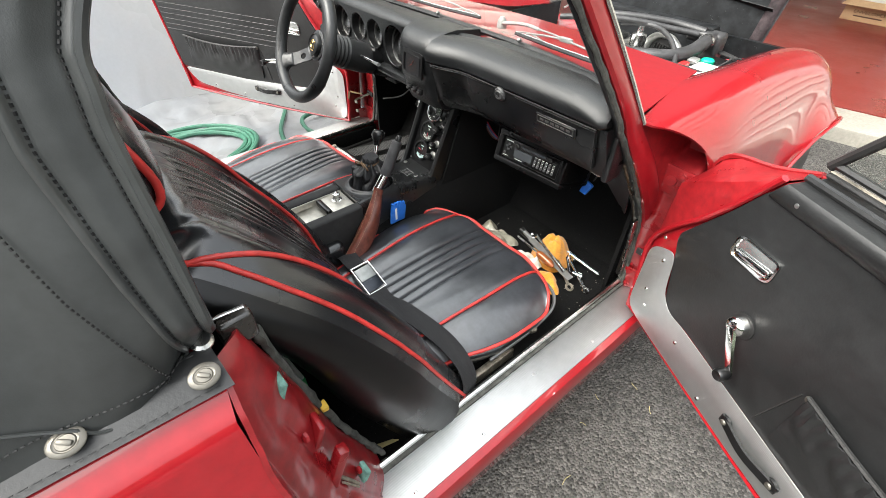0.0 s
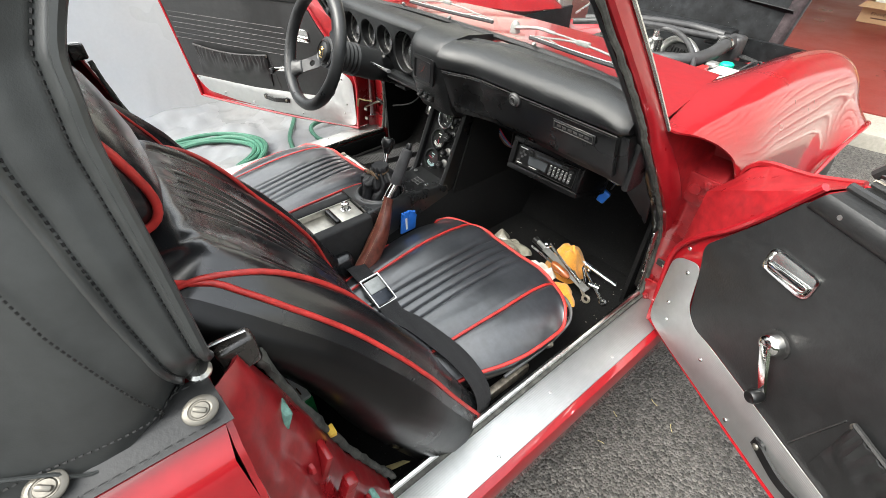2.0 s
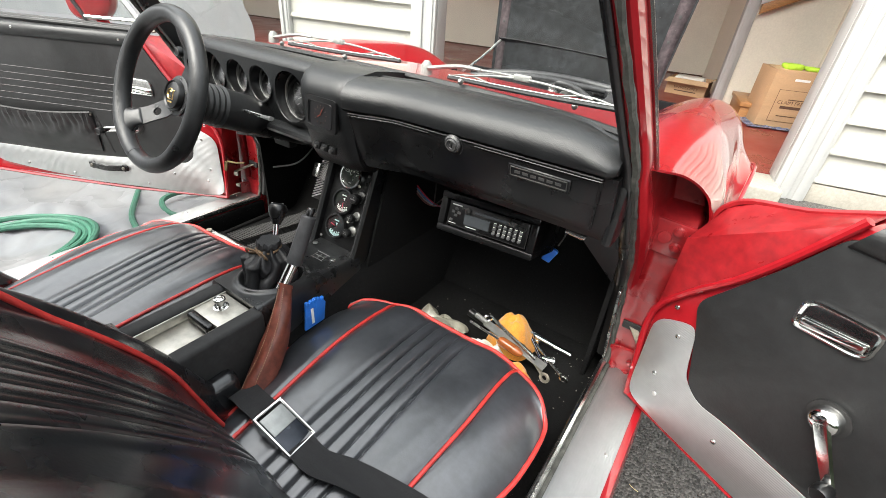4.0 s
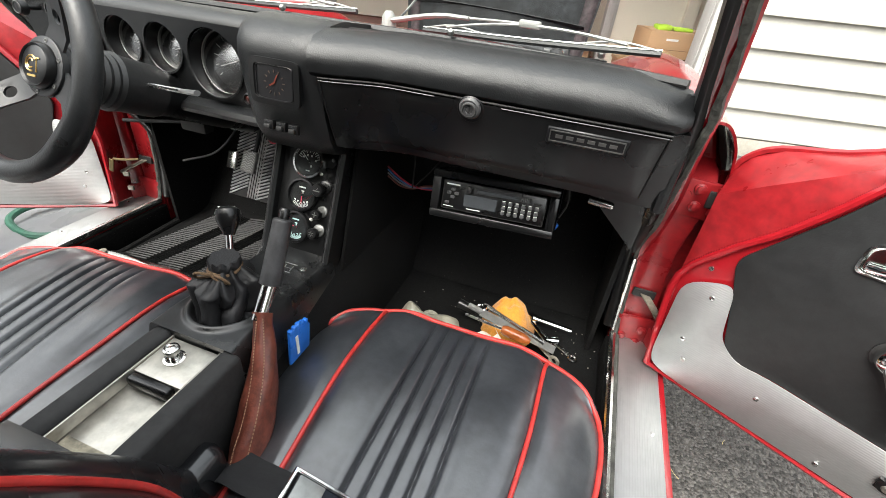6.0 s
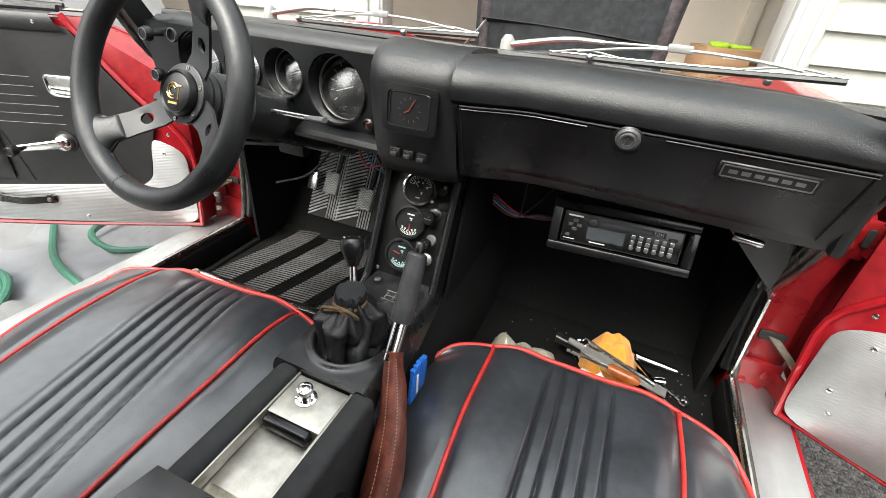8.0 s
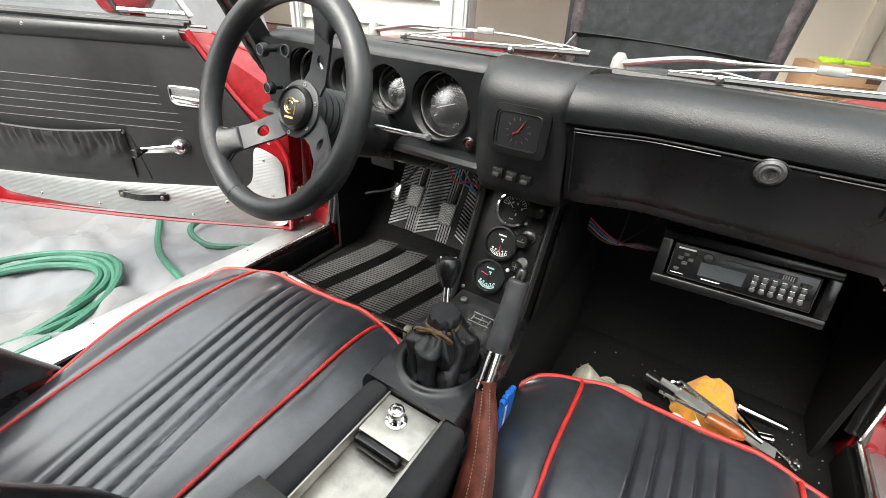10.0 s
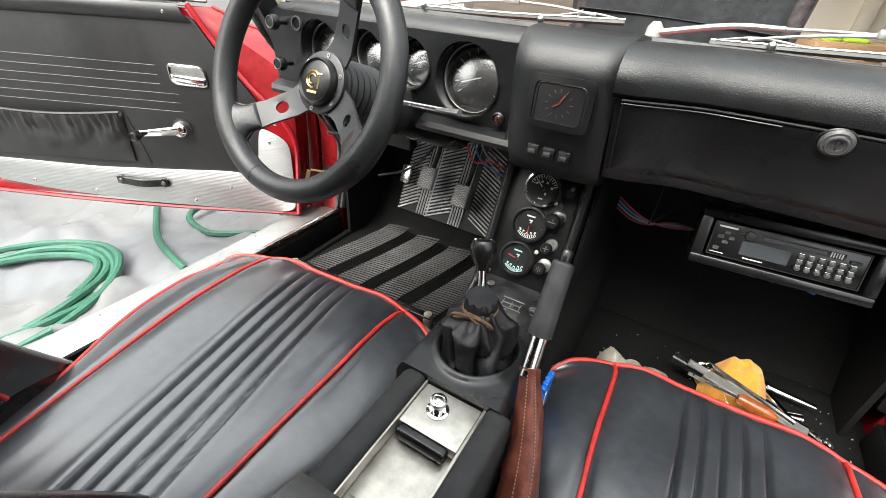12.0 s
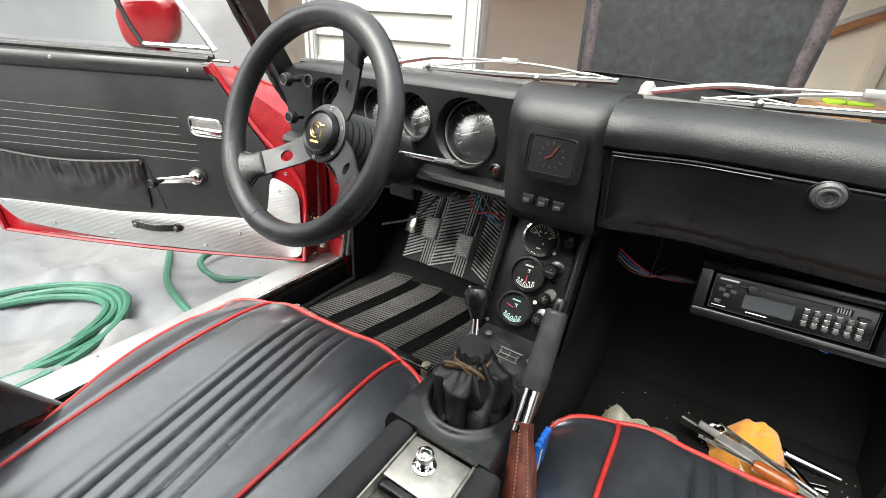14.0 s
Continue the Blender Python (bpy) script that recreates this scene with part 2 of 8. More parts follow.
MATTE = mat("matte_black", (0.017, 0.017, 0.017), 0.75, var=0.3, bump=0.2, bscale=120)
CARPET = mat("black_carpet", (0.0062, 0.0062, 0.0062), 0.95, var=0.4, fine=220, bump=0.8, bscale=600, dust=0.6, spec=0.15)
GLOSS = mat("worn_gloss_black", (0.030, 0.030, 0.031), 0.22, var=0.3, bump=0.05)
TRIM = mat("black_door_card", (0.0125, 0.0130, 0.0135), 0.45, var=0.2, vscale=4, bump=0.15, bscale=220)
CANVAS = mat("black_soft_top_vinyl", (0.037, 0.0393, 0.039), 0.32, var=0.12, vscale=4, bump=0.10, bscale=900, rvar=0.06)
RUBBER = mat("black_rubber", (0.016, 0.016, 0.016), 0.48, var=0.25, bump=0.2, bscale=150)
CHROME = mat("chrome", (0.82, 0.82, 0.80), 0.10, 1.0, var=0.05, bump=0.02, rvar=0.05)
WORN_CHROME = mat("worn_chrome", (0.50, 0.51, 0.50), 0.22, 1.0, var=0.1, bump=0.03, rvar=0.1)
STEEL = mat("bright_steel", (0.62, 0.62, 0.60), 0.25, 1.0, var=0.12, bump=0.05, rvar=0.1)
DIRTY = mat("dirty_steel", (0.30, 0.27, 0.22), 0.5, 0.8, var=0.3, vscale=30, bump=0.25)
NICKEL = mat("dull_nickel", (0.155, 0.145, 0.125), 0.40, 0.7, var=0.12, vscale=40, bump=0.1)
SCUFF = ribbed("ribbed_aluminium", (0.47, 0.48, 0.48), "X", 0.0042, 0.5, 0.95, 0.30)
SCUFF_D = ribbed("ribbed_door_aluminium", (0.52, 0.53, 0.53), "Z", 0.0042, 0.5, 0.95, 0.30)
TRAY = mat("worn_metal_tray", (0.46, 0.44, 0.39), 0.40, 0.75, var=0.15, vscale=20, bump=0.1, rvar=0.12)
ASPHALT = mat("asphalt", (0.082, 0.077, 0.071), 0.75, var=0.22, vscale=1.5, fine=260, bump=0, rvar=0.05)


def stones(m, scale, strength):
    N, L = m.node_tree.nodes, m.node_tree.links
    tc, vo, nz, mx, bp = N.new("ShaderNodeTexCoord"), N.new("ShaderNodeTexVoronoi"), N.new("ShaderNodeTexNoise"), N.new("ShaderNodeMath"), N.new("ShaderNodeBump")
    vo.inputs["Scale"].default_value, nz.inputs["Scale"].default_value = scale, scale * 0.35
    mx.operation = "ADD"
    L.new(tc.outputs["Object"], vo.inputs["Vector"])
    L.new(tc.outputs["Object"], nz.inputs["Vector"])
    L.new(vo.outputs["Distance"], mx.inputs[0])
    L.new(nz.outputs["Fac"], mx.inputs[1])
    L.new(mx.outputs[0], bp.inputs["Height"])
    hs, cr = N["Hue/Saturation/Value"] if "Hue/Saturation/Value" in N else N["Hue Saturation Value"], N.new("ShaderNodeMapRange")
    sx = N.new("ShaderNodeSeparateColor")
    pick, old = N.new("ShaderNodeMath"), hs.inputs["Value"].links[0].from_socket
    pick.operation = "MULTIPLY"
    cr.inputs["To Min"].default_value, cr.inputs["To Max"].default_value = 0.35, 1.65
    L.new(vo.outputs["Color"], sx.inputs[0])
    L.new(sx.outputs[0], cr.inputs["Value"])
    L.new(cr.outputs[0], pick.inputs[0])
    L.new(old, pick.inputs[1])
    L.new(pick.outputs[0], hs.inputs["Value"])
    bp.inputs["Strength"].default_value, bp.inputs["Distance"].default_value = strength, 0.008
    bp.invert = True
    L.new(bp.outputs[0], N["Principled BSDF"].inputs["Normal"])


stones(ASPHALT, 140.0, 1.0)
SIDING = mat("white_vinyl_siding", (0.44, 0.428, 0.385), 0.5, var=0.03, bump=0.1, bscale=60)
WHITE = mat("white_trim_paint", (0.46, 0.46, 0.448), 0.4, var=0.03, bump=0.05)
BEIGE = mat("beige_garage_wall", (0.78, 0.73, 0.62), 0.7, var=0.05, vscale=2, bump=0.1, bscale=80)
MAROON = mat("maroon_garage_floor", (0.18, 0.026, 0.022), 0.35, var=0.12, vscale=2, bump=0.03, bscale=20, coat=0.1)
CONCRETE = mat("pale_concrete", (0.30, 0.28, 0.24), 0.85, var=0.12, bump=0.4, bscale=90)
CARD = mat("brown_cardboard", (0.46, 0.29, 0.16), 0.8, var=0.07, bump=0.1, bscale=100, stretch=(1, 1, 4))
CARD_IN = mat("light_cardboard", (0.56, 0.38, 0.22), 0.8, var=0.07, bump=0.1)
INK = mat("dark_brown_ink", (0.10, 0.05, 0.03), 0.8, var=0.1, bump=0)
WOOD = mat("varnished_wood", (0.36, 0.17, 0.06), 0.45, var=0.25, vscale=10, bump=0.1, stretch=(1, 8, 8))
HOSE = mat("green_rubber_hose", (0.035, 0.13, 0.085), 0.45, var=0.15, vscale=20, bump=0.1)
CLOTH = mat("orange_shop_rag", (0.72, 0.30, 0.035), 0.95, var=0.15, vscale=30, fine=300, bump=0.9, bscale=500, sheen=0.3)
PAPER = mat("crumpled_white_paper", (0.70, 0.68, 0.62), 0.8, var=0.08, bump=0.2, bscale=60)
LEATHER = mat("brown_leather", (0.13, 0.035, 0.022), 0.42, var=0.3, vscale=30, bump=0.35, bscale=160)
BOOT = mat("black_leather_boot", (0.012, 0.012, 0.013), 0.5, var=0.3, vscale=30, bump=0.3, bscale=300, spec=0.3)
CORD = mat("brown_cord", (0.10, 0.06, 0.03), 0.8, var=0.2, bump=0.4)
THREAD = mat("tan_thread", (0.30, 0.18, 0.11), 0.8, var=0.1, bump=0)
BLACK_THREAD = mat("black_thread", (0.006, 0.006, 0.006), 0.7, var=0.1, bump=0)
BLUE = mat("blue_glossy_plastic", (0.02, 0.16, 0.62), 0.35, var=0.1, bump=0.05)
GREEN = mat("green_label", (0.02, 0.30, 0.09), 0.5, var=0.08, bump=0)
LABEL = mat("white_label", (0.80, 0.80, 0.78), 0.6, var=0.04, bump=0)
DIAL = mat("black_dial", (0.006, 0.006, 0.007), 0.4, var=0.1, bump=0)
MARK = mat("white_dial_print", (0.75, 0.75, 0.72), 0.6, var=0.02, bump=0)
BUTTON = mat("grey_button_plastic", (0.06, 0.06, 0.062), 0.4, var=0.15, bump=0.05)
LCD = mat("grey_display", (0.05, 0.055, 0.06), 0.2, var=0.1, bump=0)
GOLD = mat("gold_foil", (0.75, 0.52, 0.20), 0.3, 1.0, var=0.1, bump=0)
REDPLASTIC = mat("red_plastic", (0.50, 0.02, 0.02), 0.4, var=0.1, bump=0)
ORANGE = mat("amber_handle", (0.30, 0.08, 0.02), 0.25, var=0.2, bump=0.05, coat=0.5)
SEAL = mat("old_grey_weatherstrip", (0.055, 0.056, 0.049), 0.85, var=0.45, vscale=25, bump=0.9, bscale=110)
UNDERHOOD = mat("dusty_black_paint", (0.009, 0.010, 0.011), 0.55, var=0.6, vscale=7, fine=30, bump=0.15, dust=0.7, spec=0.18)
ALLOY = mat("cast_aluminium", (0.55, 0.55, 0.53), 0.4, 0.9, var=0.2, vscale=20, bump=0.3)
GLASS = glass("clear_glass")
DIALGLASS = glass("dusty_dial_glass", (0.75, 0.75, 0.75), 0.20, 0.32)
WIPER = mat("dull_wiper_metal", (0.30, 0.30, 0.285), 0.5, 0.25, var=0.15, bump=0.05)
DIM = mat("dull_bright_metal", (0.26, 0.26, 0.25), 0.4, 0.9, var=0.1, bump=0.05)
SHEET = mat("translucent_plastic_sheet", (0.33, 0.318, 0.30), 0.28, var=0.05, vscale=1.1, bump=0.10, bscale=7, spec=0.5, col2=(0.27, 0.295, 0.33))


def see_through(m, colour, share):
    """Let part of the light pass into and out of the other side of a thin sheet."""
    N, L = m.node_tree.nodes, m.node_tree.links
    tr, mx = N.new("ShaderNodeBsdfTranslucent"), N.new("ShaderNodeMixShader")
    tr.inputs["Color"].default_value, mx.inputs[0].default_value = (*colour, 1), share
    end = [n for n in N if n.bl_idname == "ShaderNodeOutputMaterial"][0].inputs["Surface"]
    L.new(end.links[0].from_socket, mx.inputs[1])
    L.new(tr.outputs[0], mx.inputs[2])
    L.new(mx.outputs[0], end)


see_through(SHEET, (0.70, 0.72, 0.74), 0.36)
GREENFOAM = mat("green_sealing_foam", (0.12, 0.25, 0.21), 0.8, var=0.3, vscale=60, bump=0.6)
LIME = mat("lime_cloth", (0.45, 0.70, 0.05), 0.9, var=0.1, bump=0.3)
FOLIAGE = mat("dark_foliage", (0.045, 0.06, 0.03), 0.85, var=0.5, vscale=1.2, fine=9, bump=0.3, bscale=6)
STRAW = mat("dry_straw", (0.50, 0.42, 0.20), 0.9, var=0.2, bump=0)
MINT = mat("green_cap", (0.0, 0.42, 0.25), 0.4, var=0.1, bump=0)

# ---- the driveway and the garage ----
bm = surf(lambda u, v: vec(lerp(-60, 60, u), lerp(-60, 60, v), 0), 24, 24)
tagged(part("ground", bm, ASPHALT), "dark grey asphalt driveway", "driveway", kind="structure")

G = Matrix.Translation((1.0, 3.6, 0)) @ Matrix.Rotation(radians(11), 4, "Z")
FLOOR = 0.09


def g(bm):
    bm.transform(G)
    return bm


def siding(x0, x1, z0, z1, parent):
    """Lapped siding boards between two trims, each board a wedge."""
    z = z0
    me = None
    while z < z1:
        if me is None:
            b = plate([vec(x0, -0.03, 0), vec(x0, -0.03, 0.012), vec(x0, -0.012, 0.03), vec(x0, -0.004, 0.186), vec(x0, 0.0, 0.186), vec(x0, 0.0, 0)], (x1 - x0, 0, 0))
            ob = part("siding_board", g(b), SIDING, parent)
            me = ob.data
            ob.matrix_basis = Matrix.Translation((0, 0, z))
        else:
            shared("siding_board", me, parent, Matrix.Translation((0, 0, z)))
        z += 0.183


wall = root("garage_wall", (0, 0, 0), "white vinyl-sided garage wall with two openings", "wall", kind="structure")
part("wall_core", g(join(box(0.02, 5, 0, 0.14, 0, 3.7, 0), box(-3.9, -2.5, 0, 0.14, 0, 3.7, 0), box(-2.5, 0.02, 0, 0.14, 3.0, 3.7, 0), box(-9, -3.9, 0, 0.14, 3.0, 3.7, 0))), SIDING, wall)
part("foundation", g(join(box(0.17, 5, -0.025, -0.001, -0.02, 0.12, 0.004), box(-3.8, -2.66, -0.025, -0.001, -0.02, 0.12, 0.004))), CONCRETE, wall, "pale concrete foundation strip")


def casing(x0, x1, name):
    w = x1 - x0
    part(name, g(join(box(x0, x1, -0.05, -0.002, 0.0, 3.05, 0.006), box(x0 + w * 0.18, x0 + w * 0.5, -0.066, -0.048, 0.0, 3.05, 0.006), box(x0 + w * 0.66, x0 + w * 0.9, -0.06, -0.048, 0.0, 3.05, 0.004))), WHITE, wall, "white moulded door casing")


casing(0.0, 0.19, "door_casing")
casing(-2.67, -2.47, "door_casing")
casing(-3.93, -3.83, "door_casing")
part("jamb_lining", g(join(box(-0.001, 0.02, 0.0, 0.16, 0.05, 3.0, 0.002), box(-2.49, -2.469, 0.0, 0.16, 0.05, 3.0, 0.002))), WHITE, wall)
siding(0.19, 5, 0.13, 3.6, wall)
siding(-3.83, -2.67, 0.13, 3.6, wall)

floor = part("garage_floor", g(box(-9, 3, 0.12, 4.6, -0.1, FLOOR, 0)), MAROON)
tagged(floor, "glossy maroon painted garage floor", "floor", kind="structure")
sill = part("garage_threshold", g(rough_up(box(-9, 0.02, -0.22, 0.12, -0.1, FLOOR - 0.005, 0.012), 0.003, 9)), CONCRETE)
tagged(sill, "pale concrete garage threshold", "threshold", kind="structure")
bk = root("garage_interior_wall", (0, 0, 0), "beige painted garage interior walls", "wall", kind="structure")
part("rear_wall", g(box(-9, -0.10, 4.45, 4.57, FLOOR, 3.42, 0)), BEIGE, bk)
part("stair_partition", g(box(-0.16, -0.10, 2.66, 4.45, FLOOR, 3.42, 0)), BEIGE, bk)
part("rear_wall", g(box(-0.10, 3, 2.52, 2.64, FLOOR, 3.42, 0)), BEIGE, bk)
part("corner_post", g(join(box(-0.20, -0.09, 2.50, 2.66, FLOOR, 3.42, 0.004), box(-0.18, -0.12, 2.485, 2.502, FLOOR, 3.42, 0.003))), WHITE, bk, "white painted corner post")
part("base_trim", g(box(-9, -0.17, 4.435, 4.449, FLOOR, FLOOR + 0.02, 0)), INK, bk, "thin dark base strip")
part("side_wall", g(box(2.9, 3, 0.15, 2.52, FLOOR, 3.42, 0)), BEIGE, bk)
part("side_wall", g(box(-9, -8.9, 0.15, 4.45, FLOOR, 3.42, 0)), BEIGE, bk)
part("pilaster", g(join(box(0.62, 0.74, 2.44, 2.519, FLOOR, 3.42, 0.004), box(1.0, 1.06, 2.46, 2.519, FLOOR, 3.42, 0.004))), BEIGE, bk)
part("stair_rail", g(plate([vec(-0.08, 2.44, 1.06), vec(0.62, 2.44, 1.38), vec(0.62, 2.44, 1.31), vec(-0.08, 2.44, 0.97)], (0, 0.05, 0), 0.006)), WOOD, bk, "varnished wooden stair rail")
part("stair_rail_cap", g(plate([vec(-0.10, 2.43, 1.10), vec(0.64, 2.43, 1.44), vec(0.64, 2.43, 1.39), vec(-0.10, 2.43, 1.05)], (0, 0.07, 0), 0.006)), WHITE, bk)
ceil = part("garage_ceiling", g(box(-9, 3, 0, 4.6, 3.42, 3.5, 0)), BEIGE)
tagged(ceil, "beige garage ceiling", "ceiling", kind="structure")

step = part("wooden_step", g(join(box(-0.03, 0.30, 1.83, 2.48, FLOOR + 0.11, FLOOR + 0.15, 0.006), box(-0.01, 0.28, 1.85, 2.48, FLOOR, FLOOR + 0.11, 0.003))), WOOD)
tagged(step, "varnished wooden step against the garage wall", "step")


def words(text, size, m, material, parent, name="printing", label=""):
    cu = bpy.data.curves.new("text", "FONT")
    cu.body = text
    cu.size = size
    cu.align_x = "CENTER"
    tmp = bpy.data.objects.new("text", cu)
    scene.collection.objects.link(tmp)
    me = bpy.data.meshes.new_from_object(tmp.evaluated_get(bpy.context.evaluated_depsgraph_get()))
    bpy.data.objects.remove(tmp)
    me.transform(m @ Matrix.Scale(1, 4))
    b = bmesh.new()
    b.from_mesh(me)
    bpy.data.meshes.remove(me)
    return part(name, b, material, parent, label)


# large carton on a scrap of blue sheet
C = G @ Matrix.Translation((0.10, 1.60, FLOOR + 0.012)) @ Matrix.Rotation(radians(8), 4, "Z") @ Matrix.Diagonal((0.84, 0.8, 0.80, 1))
car_box = root("cardboard_carton", C.translation, "large brown cardboard carton with printed panel", "box")


def c(bm):
    bm.transform(C)
    return bm


part("carton_body", c(box(0, 0.72, 0, 0.5, 0, 0.60, 0.004)), CARD, car_box)
part("carton_flap", c(plate([vec(0, 0.02, 0.60), vec(0.72, 0.02, 0.60), vec(0.72, 0.27, 0.615), vec(0, 0.27, 0.615)], (0, 0, 0.004))), CARD_IN, car_box)
part("printed_border", c(join(box(0.10, 0.66, -0.0025, -0.001, 0.06, 0.064, 0), box(0.10, 0.66, -0.0025, -0.001, 0.40, 0.404, 0), box(0.10, 0.104, -0.0025, -0.001, 0.06, 0.404, 0), box(0.656, 0.66, -0.0025, -0.001, 0.06, 0.404, 0))), INK, car_box)
words("CLAIM FREE SHIPPING", 0.052, C @ pose(0.38, -0.003, 0.255, 90), INK, car_box)
part("printed_line", c(join(box(0.17, 0.60, -0.0025, -0.001, 0.205, 0.235, 0), box(0.22, 0.55, -0.0025, -0.001, 0.30, 0.31, 0), box(0.17, 0.58, -0.0025, -0.001, 0.12, 0.13, 0))), INK, car_box)
part("tape_patch", c(box(0.20, 0.34, -0.003, -0.001, 0.50, 0.525, 0)), LABEL, car_box)
part("printed_block", c(box(0.50, 0.64, -0.003, -0.001, 0.45, 0.52, 0)), INK, car_box)
bm = surf(lambda u, v: C @ vec(lerp(-0.1, 0.8, u), lerp(-0.12, 0.5, v), -0.004 + 0.02 * abs(noise.noise(vec(u * 14, v * 9, 2)))), 40, 24)
tagged(part("plastic_bag", bm, mat("blue_grey_plastic", (0.10, 0.13, 0.22), 0.25, var=0.3, bump=0.2)), "crumpled blue plastic under the carton", "plastic bag")
bm = rough_up(join(box(0.08, 0.26, 0.05, 0.2, 0.60, 0.66, 0.025, 3, C), box(0.28, 0.50, 0.05, 0.2, 0.60, 0.65, 0.022, 3, C)), 0.012, 14)
tagged(part("lime_cloth", bm, LIME), "bright lime green cloths on top of the carton", "cloth")

S = G @ Matrix.Translation((-0.684, 2.70, FLOOR)) @ Matrix.Rotation(radians(-13.5), 4, "Z") @ Matrix.Diagonal((0.97, 1, 0.72, 1))
sm = root("open_cardboard_box", S.translation, "low open cardboard box with printed side", "box")


def sb(bm):
    bm.transform(S)
    return bm


part("box_wall", sb(join(box(0, 0.44, 0, 0.006, 0, 0.24, 0), box(0, 0.44, 0.33, 0.336, 0, 0.24, 0), box(0, 0.006, 0.006, 0.33, 0, 0.24, 0), box(0.434, 0.44, 0.006, 0.33, 0, 0.24, 0), box(0, 0.44, 0, 0.33, 0, 0.006, 0))), CARD, sm)
part("box_flap", sb(plate([vec(0, 0, 0.24), vec(0.44, 0, 0.24), vec(0.46, -0.09, 0.19), vec(-0.02, -0.09, 0.19)], (0, 0, 0.005))), CARD_IN, sm)
part("box_flap", sb(plate([vec(0.44, 0, 0.24), vec(0.44, 0.33, 0.24), vec(0.50, 0.34, 0.30), vec(0.50, -0.01, 0.30)], (0.004, 0, 0))), CARD_IN, sm)
words("ENVELOPES", 0.052, S @ pose(0.22, -0.003, 0.095, 90), INK, sm)
part("printed_line", sb(box(0.10, 0.34, -0.0025, -0.001, 0.055, 0.07, 0)), INK, sm)
bm = rough_up(box(0.05, 0.38, 0.05, 0.28, 0.05, 0.26, 0.03, 3, S), 0.02, 12)
tagged(part("packing_paper", bm, PAPER), "crumpled white paper filling the open box", "paper")

# ---- plastic sheeting beside the car ----


def wrinkle(p, s=1.0):
    return (noise.noise(vec(p[0] * 2.3, p[1] * 2.1, 1.7)) + 0.5 * noise.noise(vec(p[0] * 6.1, p[1] * 5.3, 4.2)) + 0.28 * abs(noise.noise(vec(p[0] * 13.0, p[1] * 11.0, 9.1)))) * s


def sheet(u, v):
    # v: from the car outward over the ground, then up the drape
    y = lerp(-1.6, 2.25, u)
    w = v * 3.0
    if w < 1.0:
        x, z = lerp(-0.98 - 0.12 * noise.noise(vec(u * 9, 0, 3)) - (0.25 if u > 0.83 else 0), -2.15, w), 0.014 + 0.055 * max(0, 0.3 + wrinkle((w * 2, y, 0))) + 0.022 * abs(noise.noise(vec(w * 9, y * 8, 5))) + 0.008 * abs(noise.noise(vec(w * 22, y * 19, 8)))
    else:
        k = (w - 1.0) / 2.0
        x = -2.15 - 0.38 * (1 - math.exp(-3 * k)) - 0.030 * wrinkle((k * 1.0, y * 1.1, 0)) - 0.25 * max(0, u - 0.75) + 0.045 * math.sin(y * 5.5 + 2.2 * noise.noise(vec(y * 1.1, k * 2, 7)) + k * 1.5) * ease(k * 2.5) + 0.010 * abs(noise.noise(vec(y * 3 + k * 3, k * 2, 2)))
        z = 0.015 + 1.55 * k
    return vec(x, y + (0.06 * noise.noise(vec(w * 3, u * 3, 5))), z)


tagged(part("plastic_sheet", surf(sheet, 200, 150), SHEET, sharp=180), "translucent white plastic sheet draped and spread on the ground", "plastic sheet")

hs = root("garden_hose", (-1.6, 0.5, 0), "coiled green rubber garden hose on plastic sheeting", "hose")
pts = []
for k in range(64):
    a = k / 16 * 2 * PI
    rr = 0.84 + 0.085 * (k / 16) + 0.035 * math.sin(k * 0.83)
    pts.append(vec(-1.42 + 0.24 * rr * math.cos(a + 0.5), 0.33 + 0.31 * rr * math.sin(a + 0.5), 0.045 + 0.006 * (k // 16 % 2) + 0.006 * math.sin(k * 1.3)))
part("hose_coil", tube(pts, 0.0125, 8, 3), HOSE, hs)
part("hose_run", tube([(-2.0, 1.16, 0.09), (-1.86, 1.08, 0.06), (-1.70, 0.99, 0.05), (-1.54, 0.89, 0.045), (-1.40, 0.81, 0.045), (-1.28, 0.77, 0.045), (-1.12, 0.74, 0.045)], 0.0125, 8, 8), HOSE, hs)
part("hose_run", tube([(-1.12, 1.20, 0.045), (-1.28, 1.17, 0.045), (-1.40, 1.13, 0.045), (-1.46, 1.05, 0.05), (-1.43, 0.96, 0.05), (-1.33, 0.925, 0.045), (-1.23, 0.94, 0.045), (-1.10, 1.06, 0.04)], 0.0125, 8, 8), HOSE, hs)


# ---- unseen trees added behind and beside the driveway to darken reflections ----


def treeline(u, v):
    a = lerp(-2.9, 0.35, u)
    r = 15 + 1.6 * noise.noise(vec(u * 9, v * 3, 2)) - 1.2 * math.sin(PI * v)
    h = 4.6 + 1.5 * noise.noise(vec(u * 14, 0, 7)) + 0.7 * noise.noise(vec(u * 45, 0, 3))
    return vec(r * math.cos(a), r * math.sin(a), -0.05 + h * v) + vec(0.5, 0.5, 0.4) * noise.noise(vec(u * 70, v * 9, 11)) * v


tagged(part("unseen_tree_backdrop", surf(treeline, 240, 16), FOLIAGE, sharp=30), "unseen dark row of trees and shrubs added to shape reflections", "trees", kind="structure")
# ---- the open red roadster: body shell ----
car = root("roadster", (0, 0.6, 0), "red vintage roadster with both doors and bonnet open", "car")


def mirror(bm):
    bmesh.ops.scale(bm, vec=(-1, 1, 1), verts=bm.verts)
    return bm


